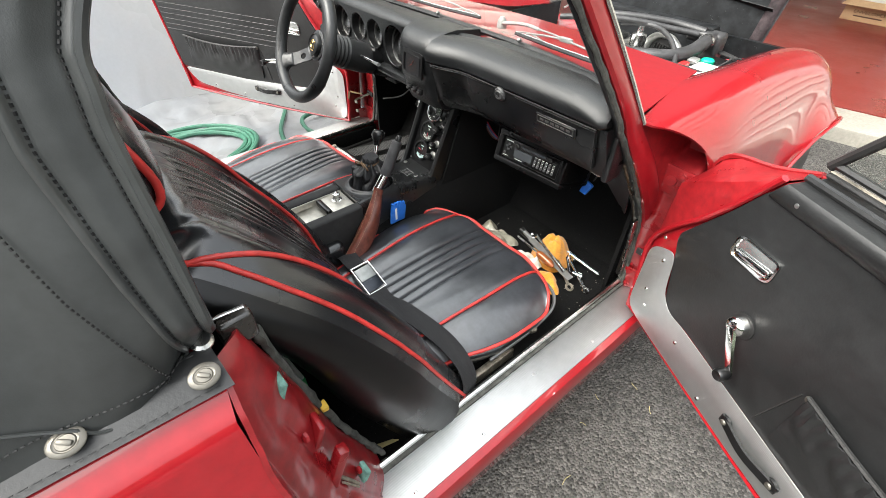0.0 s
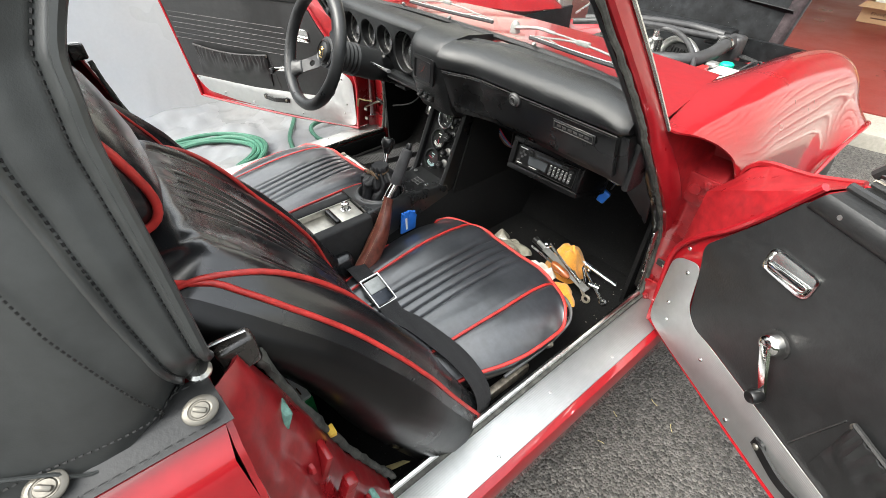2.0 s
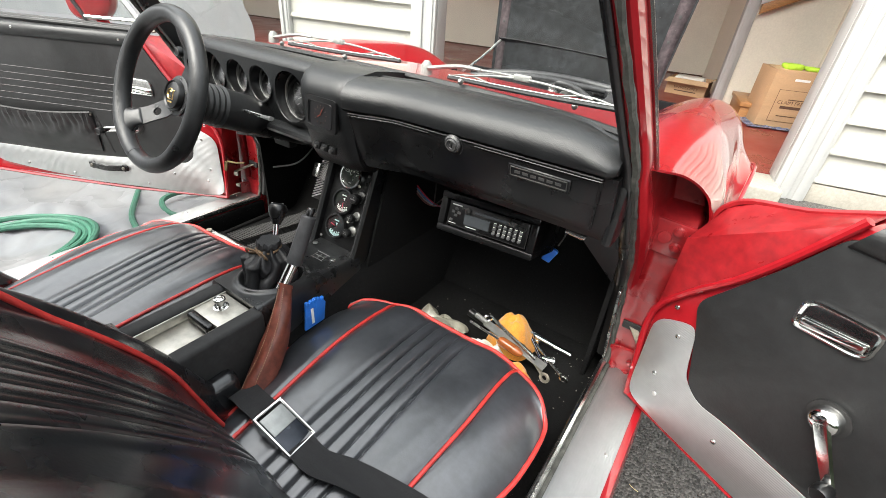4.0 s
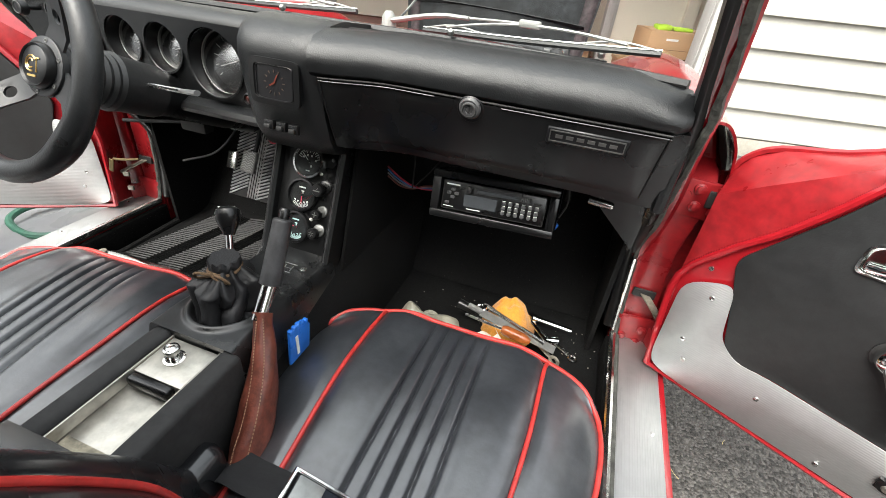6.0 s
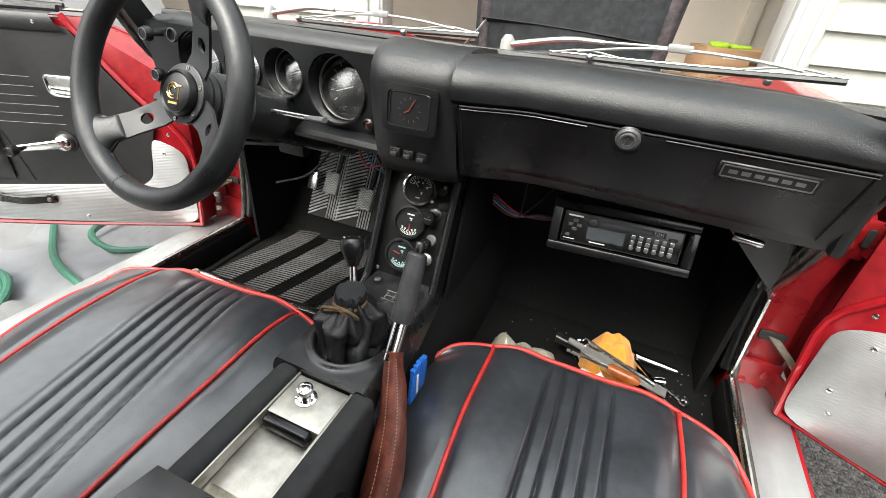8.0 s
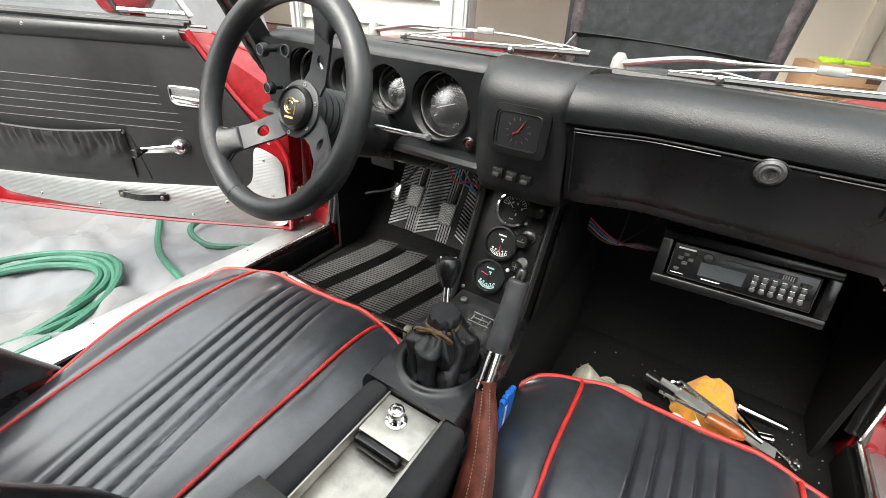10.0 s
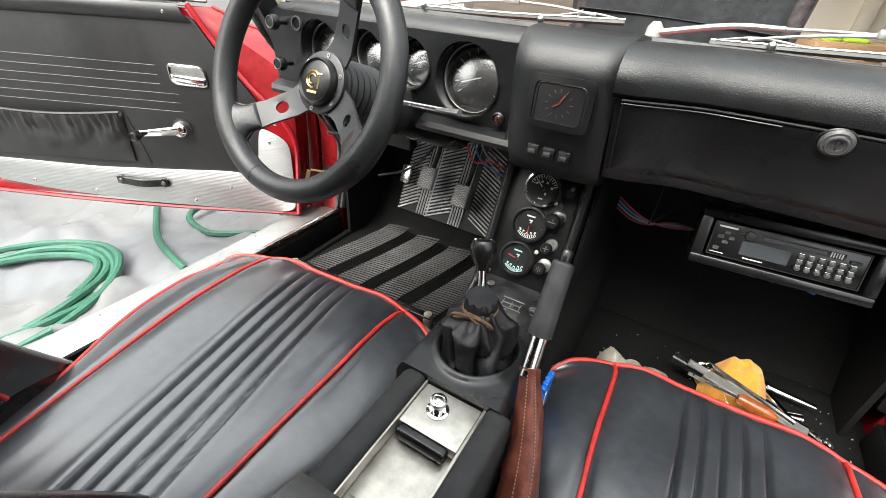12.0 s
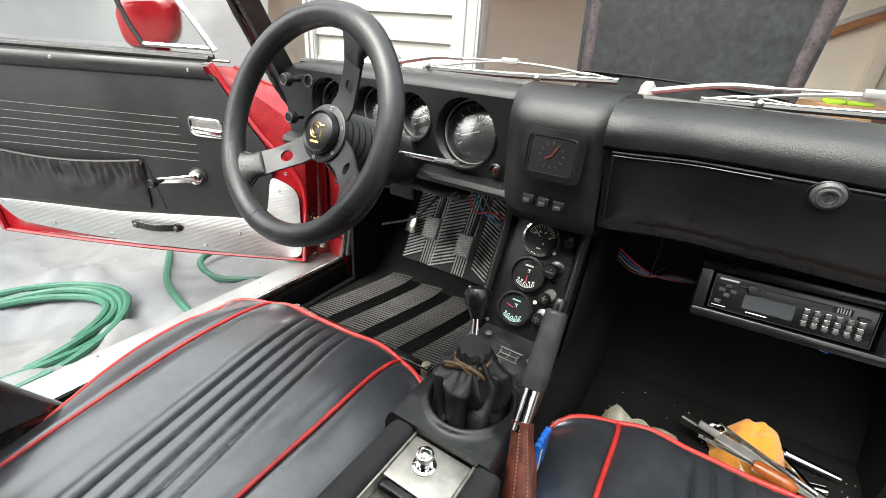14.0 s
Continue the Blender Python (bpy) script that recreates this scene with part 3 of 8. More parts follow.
# floor, tunnel, firewall, bulkhead
part("floor_pan", box(-0.64, 0.64, -0.2, 1.14, 0.215, 0.252, 0), CARPET, car, "black carpeted floor with lint")
bm = surf(lambda u, v: vec(lerp(-0.64, 0.64, u), curve1([0, 0.12, 0.5, 1], [1.09, 1.14, 1.28, 1.285], v), curve1([0, 0.12, 0.5, 1], [0.248, 0.315, 0.58, 0.765], v)), 8, 10, 0.012)
part("firewall", bm, CARPET, car, "black carpeted toe board")
sec = [(-0.085, 0.25), (-0.08, 0.40), (-0.06, 0.455), (0.0, 0.47), (0.07, 0.455), (0.105, 0.40), (0.115, 0.25)]
part("transmission_tunnel", loft([[vec(x, y, z) for x, z in sec] for y in (-0.2, 0.2, 0.6, 0.9, 1.27)]), CARPET, car)
part("rear_bulkhead", join(box(-0.64, 0.64, -0.34, -0.30, 0.2, 0.84, 0), box(-0.64, 0.64, -0.34, -0.02, 0.2, 0.34, 0.02)), CARPET, car)


def both(name, make, material, label=""):
    part(name, make(), material, car, label)
    part(name, mirror(make()), material, car, label)


both("kick_panel", lambda: box(0.592, 0.602, 0.978, 1.24, 0.25, 0.80, 0), CARPET)
both("rocker_panel", lambda: loft([[vec(x, y, z) for x, z in ((0.642, 0.315), (0.728, 0.315), (0.742, 0.308), (0.748, 0.29), (0.742, 0.20), (0.70, 0.14), (0.642, 0.14))] for y in (0.0, 0.3, 0.7, 1.1)]), RED, "red painted rocker panel")
both("quarter_trim", lambda: box(0.588, 0.600, -0.30, 0.035, 0.252, 0.836, 0), CARPET, "black carpeted quarter trim")
both("sill_carpet", lambda: box(0.6245, 0.6405, 0.10, 0.98, 0.252, 0.312, 0.004), CARPET, "black carpeted inner sill")
both("scuff_plate", lambda: plate([vec(0.648, 0.13, 0.316), vec(0.728, 0.15, 0.316), vec(0.728, 0.985, 0.316), vec(0.648, 0.985, 0.316)], (0, 0, 0.004), 0.0012), SCUFF, "ribbed aluminium sill scuff plate")
both("sill_trim", lambda: tube([(0.634, 0.13, 0.330), (0.634, 0.5, 0.330), (0.634, 0.97, 0.330)], 0.007, 8, 3), STEEL, "dull metal trim along the sill")
both("sill_seal", lambda: rough_up(box(0.6405, 0.649, 0.16, 0.985, 0.312, 0.327, 0.002), 0.0016, 60), SEAL, "crumbling weatherstrip along the sill")
for yy in (0.20, 0.375, 0.56, 0.745, 0.93):
    for sx in (0.712, -0.712) if yy != 0.56 else (0.682, -0.682):
        part("screw", lathe([(0.004, 0), (0.004, 0.001), (0.0025, 0.0024), (0.0, 0.0026)], Matrix.Translation((sx, yy, 0.319)), 10), STEEL, car)

# rear jamb, quarter panel, latch


def jamb():
    kz = [0, 0.13, 0.35, 0.62, 0.85, 1]
    zz = [0.832, 0.765, 0.66, 0.52, 0.40, 0.325]

    def f(u, v):
        z = curve1(kz, zz, v)
        yi = curve1([0.325, 0.50, 0.74, 0.832], [0.175, 0.118, 0.070, 0.045], z)
        yo = curve1([0.325, 0.45, 0.58, 0.72, 0.832], [0.105, 0.055, 0.026, 0.016, 0.022], z)
        x = lerp(0.603, curve1([0.325, 0.42, 0.5, 0.66, 0.72, 0.80, 0.828, 0.832], [0.744, 0.750, 0.747, 0.737, 0.725, 0.697, 0.668, 0.655], z), u)
        groove = -0.006 * math.exp(-((u - 0.80) / 0.07) ** 2) + 0.008 * math.exp(-((u - 0.35) / 0.2) ** 2) + 0.004 * math.exp(-((u - 0.55) / 0.03) ** 2) * ease((0.76 - z) / 0.1) - 0.005 * math.exp(-((u - 0.28) / 0.10) ** 2 - ((z - 0.60) / 0.05) ** 2) + 0.0025 * noise.noise(vec(u * 5, z * 16, 3))
        return vec(x, lerp(yi, yo, ease(u)) + groove, z)
    return rough_up(surf(f, 48, 60, 0.006), 0.0012, 40)


both("door_jamb", jamb, RED_DULL, "dusty red painted latch jamb")


def quarter():
    def f(u, v):
        y = lerp(0.028, -0.75, u) + curve1([0, 0.2, 0.45, 0.8, 1], [0, -0.012, -0.008, 0.034, 0.085], v) * (1 - u) ** 3
        x = curve1([0, 0.08, 0.2, 0.45, 0.8, 1], [0.60, 0.668, 0.698, 0.738, 0.75, 0.735], v)
        z = curve1([0, 0.08, 0.2, 0.45, 0.8, 1], [0.834, 0.828, 0.80, 0.66, 0.42, 0.20], v)
        return vec(x, y, z)
    return surf(f, 24, 30, 0.004)


both("quarter_panel", quarter, RED, "glossy red rear quarter panel")
both("jamb_seal", lambda: rough_up(tube([(0.600, 0.072, 0.80), (0.601, 0.083, 0.72), (0.602, 0.112, 0.58), (0.604, 0.150, 0.44), (0.616, 0.19, 0.332)], 0.0065, 7, 8), 0.0045, 90), SEAL, "perished rubber door seal")
both("latch_cover", lambda: box(-0.014, 0.008, -0.019, 0.019, -0.020, 0.020, 0.006, 3, pose(0.611, 0.056, 0.8245, 0, 0, 4)), mat("chipped_black_paint", (0.012, 0.012, 0.012), 0.25, var=0.2, vscale=20, bump=0.1, coat=0.5, col2=(0.030, 0.026, 0.022)), "chipped gloss black latch cover")
both("latch_strap", lambda: tube([(0.604, 0.020, 0.846), (0.605, 0.045, 0.8475), (0.606, 0.070, 0.846)], 0.0025, 6, 3, flat=0.5), STEEL, "thin bright strip over the latch")
for k, (uu, yy, zz, s) in enumerate(((0.640, 0.066, 0.735, 0.013), (0.672, 0.128, 0.455, 0.012))):
    part("foam_plug", rough_up(box(-s, s, -0.005, 0.005, -s * 1.1, s * 1.1, 0.003, 2, pose(uu, yy, zz, -22, 0, 0)), 0.002, 70), GREENFOAM, car, "green foam plug in the jamb")
part("striker", join(box(-0.010, 0.010, -0.012, 0.006, -0.05, 0.05, 0.005, 2, pose(0.680, 0.090, 0.54, -22, 0, 0)), box(-0.016, 0.016, -0.006, 0.004, -0.022, 0.022, 0.004, 2, pose(0.655, 0.085, 0.625, -22, 0, 0))), RED_DULL, car)
part("striker_pin", join(tube([(0.676, 0.085, 0.52), (0.680, 0.10, 0.485), (0.684, 0.112, 0.455)], 0.003, 8, 3), tube([(0.684, 0.09, 0.50), (0.688, 0.11, 0.455)], 0.002, 6, 2)), DIRTY, car)
for p in ((0.655, 0.066, 0.69), (0.638, 0.072, 0.70), (0.675, 0.07, 0.66), (0.668, 0.125, 0.46)):
    part("bolt", lathe([(0.007, 0), (0.007, 0.004), (0.004, 0.006), (0, 0.006)], facing(p, (0.1, -0.92, 0.2)), 6), RED_DULL, car)

# front post, windscreen frame, hinge panel


POST = [(0.630, 1.000, 0.335), (0.623, 1.008, 0.44), (0.615, 1.000, 0.535), (0.616, 0.944, 0.623), (0.611, 0.896, 0.693), (0.606, 0.850, 0.756), (0.602, 0.808, 0.812), (0.598, 0.778, 0.86), (0.577, 0.705, 0.965), (0.553, 0.622, 1.08), (0.527, 0.533, 1.20)]


def pillar():
    P = smooth_path([vec(*p) for p in POST], 4)
    rings = []
    for i, p in enumerate(P):
        t = (P[min(i + 1, len(P) - 1)] - P[max(i - 1, 0)]).normalized()
        s = vec(1, 0, 0)
        k = lerp(1, 0.62, ease((p.z - 0.68) / 0.15))
        u = s.cross(t).normalized()
        w = 0.022 if p.z > 0.9 else lerp(0.036, 0.022, ease((p.z - 0.7) / 0.2))
        rings.append([p + s * (a * k if a > 0 else a) + u * b for a, b in ((-0.010, -w * 1.1), (0.012, -w * 1.1), (0.018, -w * 1.06), (0.023, -w * 0.95), (0.026, -w * 0.75), (0.027, -0.3 * w), (0.026, 0.2 * w), (0.018, 0.45 * w), (-0.010, 0.45 * w))])
    return loft(rings)


both("windscreen_pillar", pillar, RED, "red painted windscreen pillar")
both("pillar_seal", lambda: rough_up(tube([(0.640, 0.975, 0.328), (0.636, 0.984, 0.38), (0.627, 0.988, 0.466), (0.620, 0.982, 0.54), (0.621, 0.924, 0.623), (0.616, 0.876, 0.693), (0.611, 0.830, 0.756), (0.606, 0.787, 0.812), (0.602, 0.757, 0.86), (0.580, 0.685, 0.965), (0.556, 0.602, 1.08), (0.530, 0.513, 1.20)], 0.0055, 7, 6), 0.003, 90), SEAL, "perished grey weatherstrip on the pillar")


def lining():
    P = smooth_path([vec(*p) for p in POST], 4)
    rings = []
    for i, p in enumerate(P):
        t = (P[min(i + 1, len(P) - 1)] - P[max(i - 1, 0)]).normalized()
        s = vec(1, 0, 0)
        u = s.cross(t).normalized()
        w = 0.026 if p.z > 0.9 else lerp(0.036, 0.026, ease((p.z - 0.7) / 0.2))
        q = lerp(0.004, -0.006, ease((p.z - 0.78) / 0.12))
        rings.append([p + s * a + u * b for a, b in ((-0.018, -w), (-0.018, w * 0.5), (-0.012, w * 0.62), (q - 0.005, w * 0.62), (q, w * 0.55), (q, w * 0.40), (-0.006, w * 0.38), (-0.006, -w))])
    return loft(rings)


both("pillar_lining", lining, PLASTIC, "black inner pillar lining")
both("chrome_bead", lambda: tube([(0.622, 0.823, 0.835), (0.600, 0.747, 0.948), (0.575, 0.660, 1.068), (0.546, 0.566, 1.19)], 0.004, 6, 4), STEEL, "bright metal windscreen bead")
part("windscreen_header", tube([(-0.527, 0.533, 1.20), (-0.28, 0.565, 1.225), (0, 0.575, 1.23), (0.28, 0.565, 1.225), (0.527, 0.533, 1.20)], 0.02, 8, 4), RED, car)
part("jamb_trim", box(-0.003, 0.003, -0.010, 0.010, -0.09, 0.10, 0.001, 1, pose(0.625, 0.972, 0.430, 3, -4, 0)), STEEL, car, "bright jamb trim strip")
# the bay between post and fender, where the hinges are bolted


def hinge_panel(u, v):
    z = lerp(0.815, 0.29, v)
    deep = 0.055 * ease((z - 0.700) / 0.020)
    x0, x1 = lerp(0.600, 0.630, min(1, v * 2)), curve1([0.29, 0.40, 0.54, 0.63, 0.70, 0.715, 0.76, 0.80, 0.815], [0.712, 0.708, 0.698, 0.712, 0.714, 0.712, 0.694, 0.664, 0.650], z)
    post = curve1([0.33, 0.54, 0.623, 0.693, 0.756, 0.815], [0.988, 0.986, 0.938, 0.890, 0.845, 0.806], z)
    k = ease(u / 0.32)
    turn = 0.05 * ease((u - 0.86) / 0.14)
    return vec(lerp(x0, x1, u), lerp(post, 0.990 + deep, k) + turn - 0.004 * math.exp(-((v - 0.36) / 0.012) ** 2), z)


both("hinge_panel", lambda: rough_up(surf(hinge_panel, 24, 44, 0.005), 0.0010, 30), RED_DULL, "dusty red hinge panel")
both("hinge_recess", lambda: box(0.69, 0.735, 1.048, 1.054, 0.30, 0.70, 0.002), RED_DULL)
part("hinge_recess", box(-0.752, -0.700, 0.984, 0.992, 0.29, 0.705, 0.002), RED_DULL, car)
both("hinge_plate", lambda: box(-0.036, 0.054, -0.005, 0.004, -0.036, 0.036, 0.003, 2, pose(0.659, 0.983, 0.665, 4, 4, 3)), RED_DULL, "bolted hinge plate")
both("hinge_plate", lambda: box(-0.036, 0.040, -0.005, 0.004, -0.042, 0.042, 0.003, 2, pose(0.670, 0.984, 0.338, 0, 0, 3)), RED_DULL, "bolted hinge plate")
both("hinge_leaf", lambda: box(-0.026, 0.014, -0.004, 0.004, -0.028, 0.028, 0.002, 2, pose(0.714, 0.968, 0.665, 0, 0, -62)), RED_DULL)
both("hinge_leaf", lambda: box(-0.026, 0.014, -0.004, 0.004, -0.028, 0.028, 0.002, 2, pose(0.712, 0.966, 0.335, 0, 0, -62)), RED_DULL)
both("hinge_gap", lambda: box(-0.006, 0.006, -0.002, 0.002, -0.016, 0.016, 0.0015, 1, pose(0.700, 0.978, 0.668)), MATTE)
for x, y, z in ((0.632, 0.978, 0.683), (0.634, 0.980, 0.648), (0.678, 0.977, 0.684), (0.680, 0.979, 0.650), (0.652, 0.978, 0.325), (0.688, 0.978, 0.350), (0.684, 0.978, 0.315)):
    part("bolt", lathe([(0.0105, 0), (0.010, 0.002), (0.0065, 0.003), (0.0065, 0.006), (0, 0.007)], facing((x, y, z), (0.05, -0.99, 0.08)), 12), RED_DULL, car)
part("hinge_boss", lathe([(0.013, 0), (0.012, 0.004), (0.0, 0.005)], facing((0.657, 0.978, 0.666), (0.05, -0.99, 0.08)), 14), RED_DULL, car)
both("check_slot", lambda: box(-0.022, 0.022, -0.003, 0.003, -0.009, 0.009, 0.001, 1, pose(0.664, 0.986, 0.440)), MATTE)
both("door_check", lambda: band([(0.660, 0.990, 0.442), (0.682, 0.968, 0.428), (0.706, 0.935, 0.412)], 0.007, 0.0015, [vec(0.3, -0.6, 0.7)] * 3, 3), DIRTY)

# cowl, fenders, engine bay


def cowl(u, v):
    x = lerp(-1, 1, u) * lerp(0.60, 0.522, v)
    return vec(x, lerp(0.90 - 0.065 * abs(x / 0.6) ** 3.5, 1.24, v), 0.838 + 0.020 * (1 - (x / 0.62) ** 2) - 0.028 * v)


part("cowl", surf(cowl, 24, 10, 0.004), RED, car, "red painted cowl below the windscreen")
me = part("cowl_louvre", box(-0.003, 0.003, -0.05, 0.05, -0.001, 0.004, 0.0012, 1, pose(-0.33, 1.06, 0.832, -4.5)), RED_DULL, car).data
for k in range(1, 45):
    x = -0.33 + k * 0.015
    shared("cowl_louvre", me, car, Matrix.Translation((k * 0.015, 0, 0.008 * (1 - (x / 0.5) ** 2) - 0.004)))


FENDER = [
    (0.845, [(0.60, 0.828), (0.63, 0.828), (0.658, 0.814), (0.688, 0.782), (0.710, 0.740), (0.722, 0.66), (0.735, 0.34)]),
    (1.08, [(0.552, 0.828), (0.60, 0.833), (0.640, 0.832), (0.680, 0.806), (0.711, 0.756), (0.733, 0.67), (0.745, 0.34)]),
    (1.20, [(0.526, 0.812), (0.56, 0.826), (0.600, 0.836), (0.655, 0.826), (0.698, 0.776), (0.735, 0.67), (0.752, 0.44)]),
    (1.40, [(0.490, 0.775), (0.53, 0.800), (0.585, 0.829), (0.645, 0.823), (0.692, 0.772), (0.730, 0.67), (0.758, 0.45)]),
    (1.60, [(0.460, 0.737), (0.51, 0.773), (0.580, 0.813), (0.645, 0.808), (0.694, 0.762), (0.724, 0.68), (0.768, 0.612)]),
    (1.75, [(0.455, 0.725), (0.505, 0.762), (0.580, 0.796), (0.650, 0.790), (0.700, 0.746), (0.730, 0.680), (0.775, 0.622)]),
    (1.88, [(0.460, 0.71), (0.515, 0.742), (0.580, 0.762), (0.640, 0.750), (0.688, 0.702), (0.716, 0.650), (0.762, 0.600)]),
    (1.97, [(0.47, 0.66), (0.52, 0.685), (0.575, 0.695), (0.625, 0.680), (0.670, 0.640), (0.70, 0.600), (0.742, 0.560)])]


def fender():
    cols = []
    for y, sec in FENDER:
        back_off = [0, 0.0, 0.045, 0.100, 0.135, 0.150, 0.155] if y < 0.9 else [0] * 7
        cols.append(smooth_path([vec(x, y + o, z) for (x, z), o in zip(sec, back_off)], 6))
    rows = [smooth_path([c[i] for c in cols], 6) for i in range(len(cols[0]))]
    b = loft(rows, closed=False)
    for _ in range(8):
        bmesh.ops.smooth_vert(b, verts=[v for v in b.verts if not v.is_boundary], factor=0.5, use_axis_x=True, use_axis_y=True, use_axis_z=True)
    return thicken(b, 0.004)


both("front_fender", fender, RED, "glossy red front fender")
both("fender_lip", lambda: tube([(0.757, 1.40, 0.45), (0.766, 1.48, 0.54), (0.774, 1.60, 0.612), (0.780, 1.75, 0.626), (0.766, 1.88, 0.600), (0.742, 1.97, 0.56)], 0.005, 7, 4), RED)
part("nose_panel", tube([(-0.60, 1.97, 0.57), (-0.3, 2.14, 0.57), (0, 2.18, 0.57), (0.3, 2.14, 0.57), (0.60, 1.97, 0.57)], 0.07, 10, 4), RED, car)
part("engine_bay", join(box(-0.50, 0.50, 1.30, 1.31, 0.3, 0.74, 0), box(-0.475, -0.46, 1.22, 1.95, 0.3, 0.715, 0), box(0.46, 0.475, 1.22, 1.95, 0.3, 0.715, 0), box(-0.47, 0.47, 2.09, 2.11, 0.3, 0.70, 0), box(-0.47, 0.47, 1.22, 2.1, 0.28, 0.3, 0)), UNDERHOOD, car, "grimy black engine bay")
eng = part("engine", join(box(-0.11, 0.14, 1.34, 1.80, 0.42, 0.64, 0.02), box(-0.16, 0.20, 1.40, 1.74, 0.42, 0.58, 0.02)), ALLOY, car, "cast engine block with hoses and fan shroud")
part("rocker_cover", box(-0.10, 0.06, 1.34, 1.74, 0.64, 0.725, 0.02, 3), STEEL, eng, "polished rocker cover")
part("fan_shroud", tube([vec(0.19, 1.74, 0.655) + vec(0.085 * math.cos(a), -0.03 * math.cos(a), 0.085 * math.sin(a)) for a in [PI * k / 10 for k in range(11)]], 0.020, 10, 3, flat=0.55), ALLOY, eng, "pale alloy arch over the fan")
part("shroud_face", plate([vec(0.19, 1.745, 0.655) + vec(0.075 * math.cos(a), -0.026 * math.cos(a), 0.075 * math.sin(a)) for a in [PI * k / 14 for k in range(15)]], (0.01, 0.03, 0)), MATTE, eng)
for k in range(8):
    part("shroud_slat", box(-0.0025, 0.0025, -0.004, 0.004, -0.03, 0.035, 0.001, 1, pose(0.145 + 0.013 * k, 1.757 - 0.0045 * k, 0.672, 0, 8)), PLASTIC, eng)
part("carburettor", box(0.10, 0.17, 1.56, 1.64, 0.60, 0.70, 0.012), ALLOY, eng)
part("dashpot", lathe([(0.0, 0.075), (0.010, 0.075), (0.012, 0.055), (0.026, 0.050), (0.028, 0.0)], pose(0.105, 1.70, 0.685), 20), STEEL, eng, "bright carburettor dashpot")
part("dashpot", lathe([(0.0, 0.07), (0.010, 0.07), (0.012, 0.05), (0.024, 0.046), (0.026, 0.0)], pose(0.085, 1.58, 0.685), 20), STEEL, eng, "bright carburettor dashpot")
GREYHOSE = mat("dusty_rubber_hose", (0.030, 0.030, 0.031), 0.45, var=0.3, vscale=25, bump=0.15)
part("coolant_hose", tube([(0.16, 1.55, 0.705), (0.22, 1.56, 0.715), (0.28, 1.61, 0.717), (0.305, 1.70, 0.722), (0.305, 1.79, 0.735), (0.30, 1.87, 0.735)], 0.023, 14, 6), GREYHOSE, eng, "fat dusty radiator hose")
part("hose_clamp", lathe([(0.0245, -0.006), (0.026, -0.006), (0.026, 0.006), (0.0245, 0.006)], facing((0.304, 1.80, 0.736), (0, 1, 0.05)), 20), STEEL, eng)
part("thermostat_housing", join(box(0.275, 0.335, 1.84, 1.91, 0.66, 0.755, 0.014, 3), box(0.20, 0.30, 1.86, 1.90, 0.71, 0.75, 0.014, 3)), GREYHOSE, eng)
part("heater_hose", tube([(-0.20, 1.70, 0.745), (-0.05, 1.74, 0.765), (0.06, 1.80, 0.765), (0.16, 1.86, 0.755), (0.26, 1.88, 0.745)], 0.014, 10, 6), GREYHOSE, eng)
part("heater_hose", tube([(-0.20, 1.62, 0.745), (-0.04, 1.66, 0.768), (0.07, 1.73, 0.765), (0.17, 1.80, 0.75), (0.25, 1.85, 0.74)], 0.011, 10, 6), GREYHOSE, eng)
part("vacuum_hose", tube([(0.02, 1.70, 0.755), (0.12, 1.75, 0.758), (0.21, 1.70, 0.752), (0.29, 1.62, 0.728), (0.33, 1.55, 0.70)], 0.0085, 10, 6), GREYHOSE, eng)
part("fuel_line", tube([(0.04, 1.50, 0.72), (0.12, 1.52, 0.745), (0.22, 1.52, 0.73), (0.33, 1.56, 0.715), (0.41, 1.60, 0.70)], 0.005, 8, 5), MATTE, eng)
part("alternator", lathe([(0, 0), (0.055, 0), (0.06, 0.02), (0.06, 0.09), (0.05, 0.11), (0, 0.11)], pose(0.10, 1.90, 0.64, 90, 0, 0), 18), ALLOY, eng)
bat = part("battery", box(0.315, 0.445, 1.54, 1.70, 0.50, 0.700, 0.006), PLASTIC, car, "black battery with white top label")
part("battery_label", box(0.355, 0.435, 1.55, 1.69, 0.7005, 0.703, 0), LABEL, bat)
part("battery_cap", box(0.325, 0.350, 1.55, 1.62, 0.700, 0.716, 0.005), REDPLASTIC, bat, "red terminal cap")
part("terminal_clamp", box(0.322, 0.352, 1.65, 1.69, 0.700, 0.714, 0.004), ALLOY, bat)
part("wire_loom", join(*[tube([(0.40 + 0.01 * q, 1.71, 0.69), (0.42, 1.76 + 0.02 * q, 0.715 - 0.004 * q), (0.38 + 0.015 * q, 1.83, 0.70), (0.33, 1.88 + 0.01 * q, 0.69)], 0.0035, 6, 5) for q in range(4)]), MATTE, car, "tangled black wiring")
part("green_cap", lathe([(0, 0), (0.022, 0), (0.022, 0.010), (0.018, 0.014), (0, 0.014)], pose(0.358, 1.735, 0.690), 18), MINT, car, "green reservoir cap")
part("reservoir", box(0.33, 0.44, 1.725, 1.84, 0.5, 0.69, 0.01), PLASTIC, car)
part("radiator", box(-0.25, 0.25, 1.98, 2.04, 0.35, 0.74, 0.01), UNDERHOOD, car)

GREYDUST = mat("grey_dust", (0.14, 0.14, 0.135), 0.9, var=0.2, bump=0)
# raised bonnet, hinged at the nose
HB = Matrix.Translation((-0.018, 2.20, 0.675)) @ Matrix.Rotation(radians(80), 4, "X")


def hood(u, v):
    w = curve1([0, 0.35, 1], [0.375, 0.41, 0.475], v)
    x = lerp(-w, w, u) - 0.005
    return HB @ vec(x * 1.03, v * 1.02, 0.03 * (1 - (2 * u - 1) ** 2))


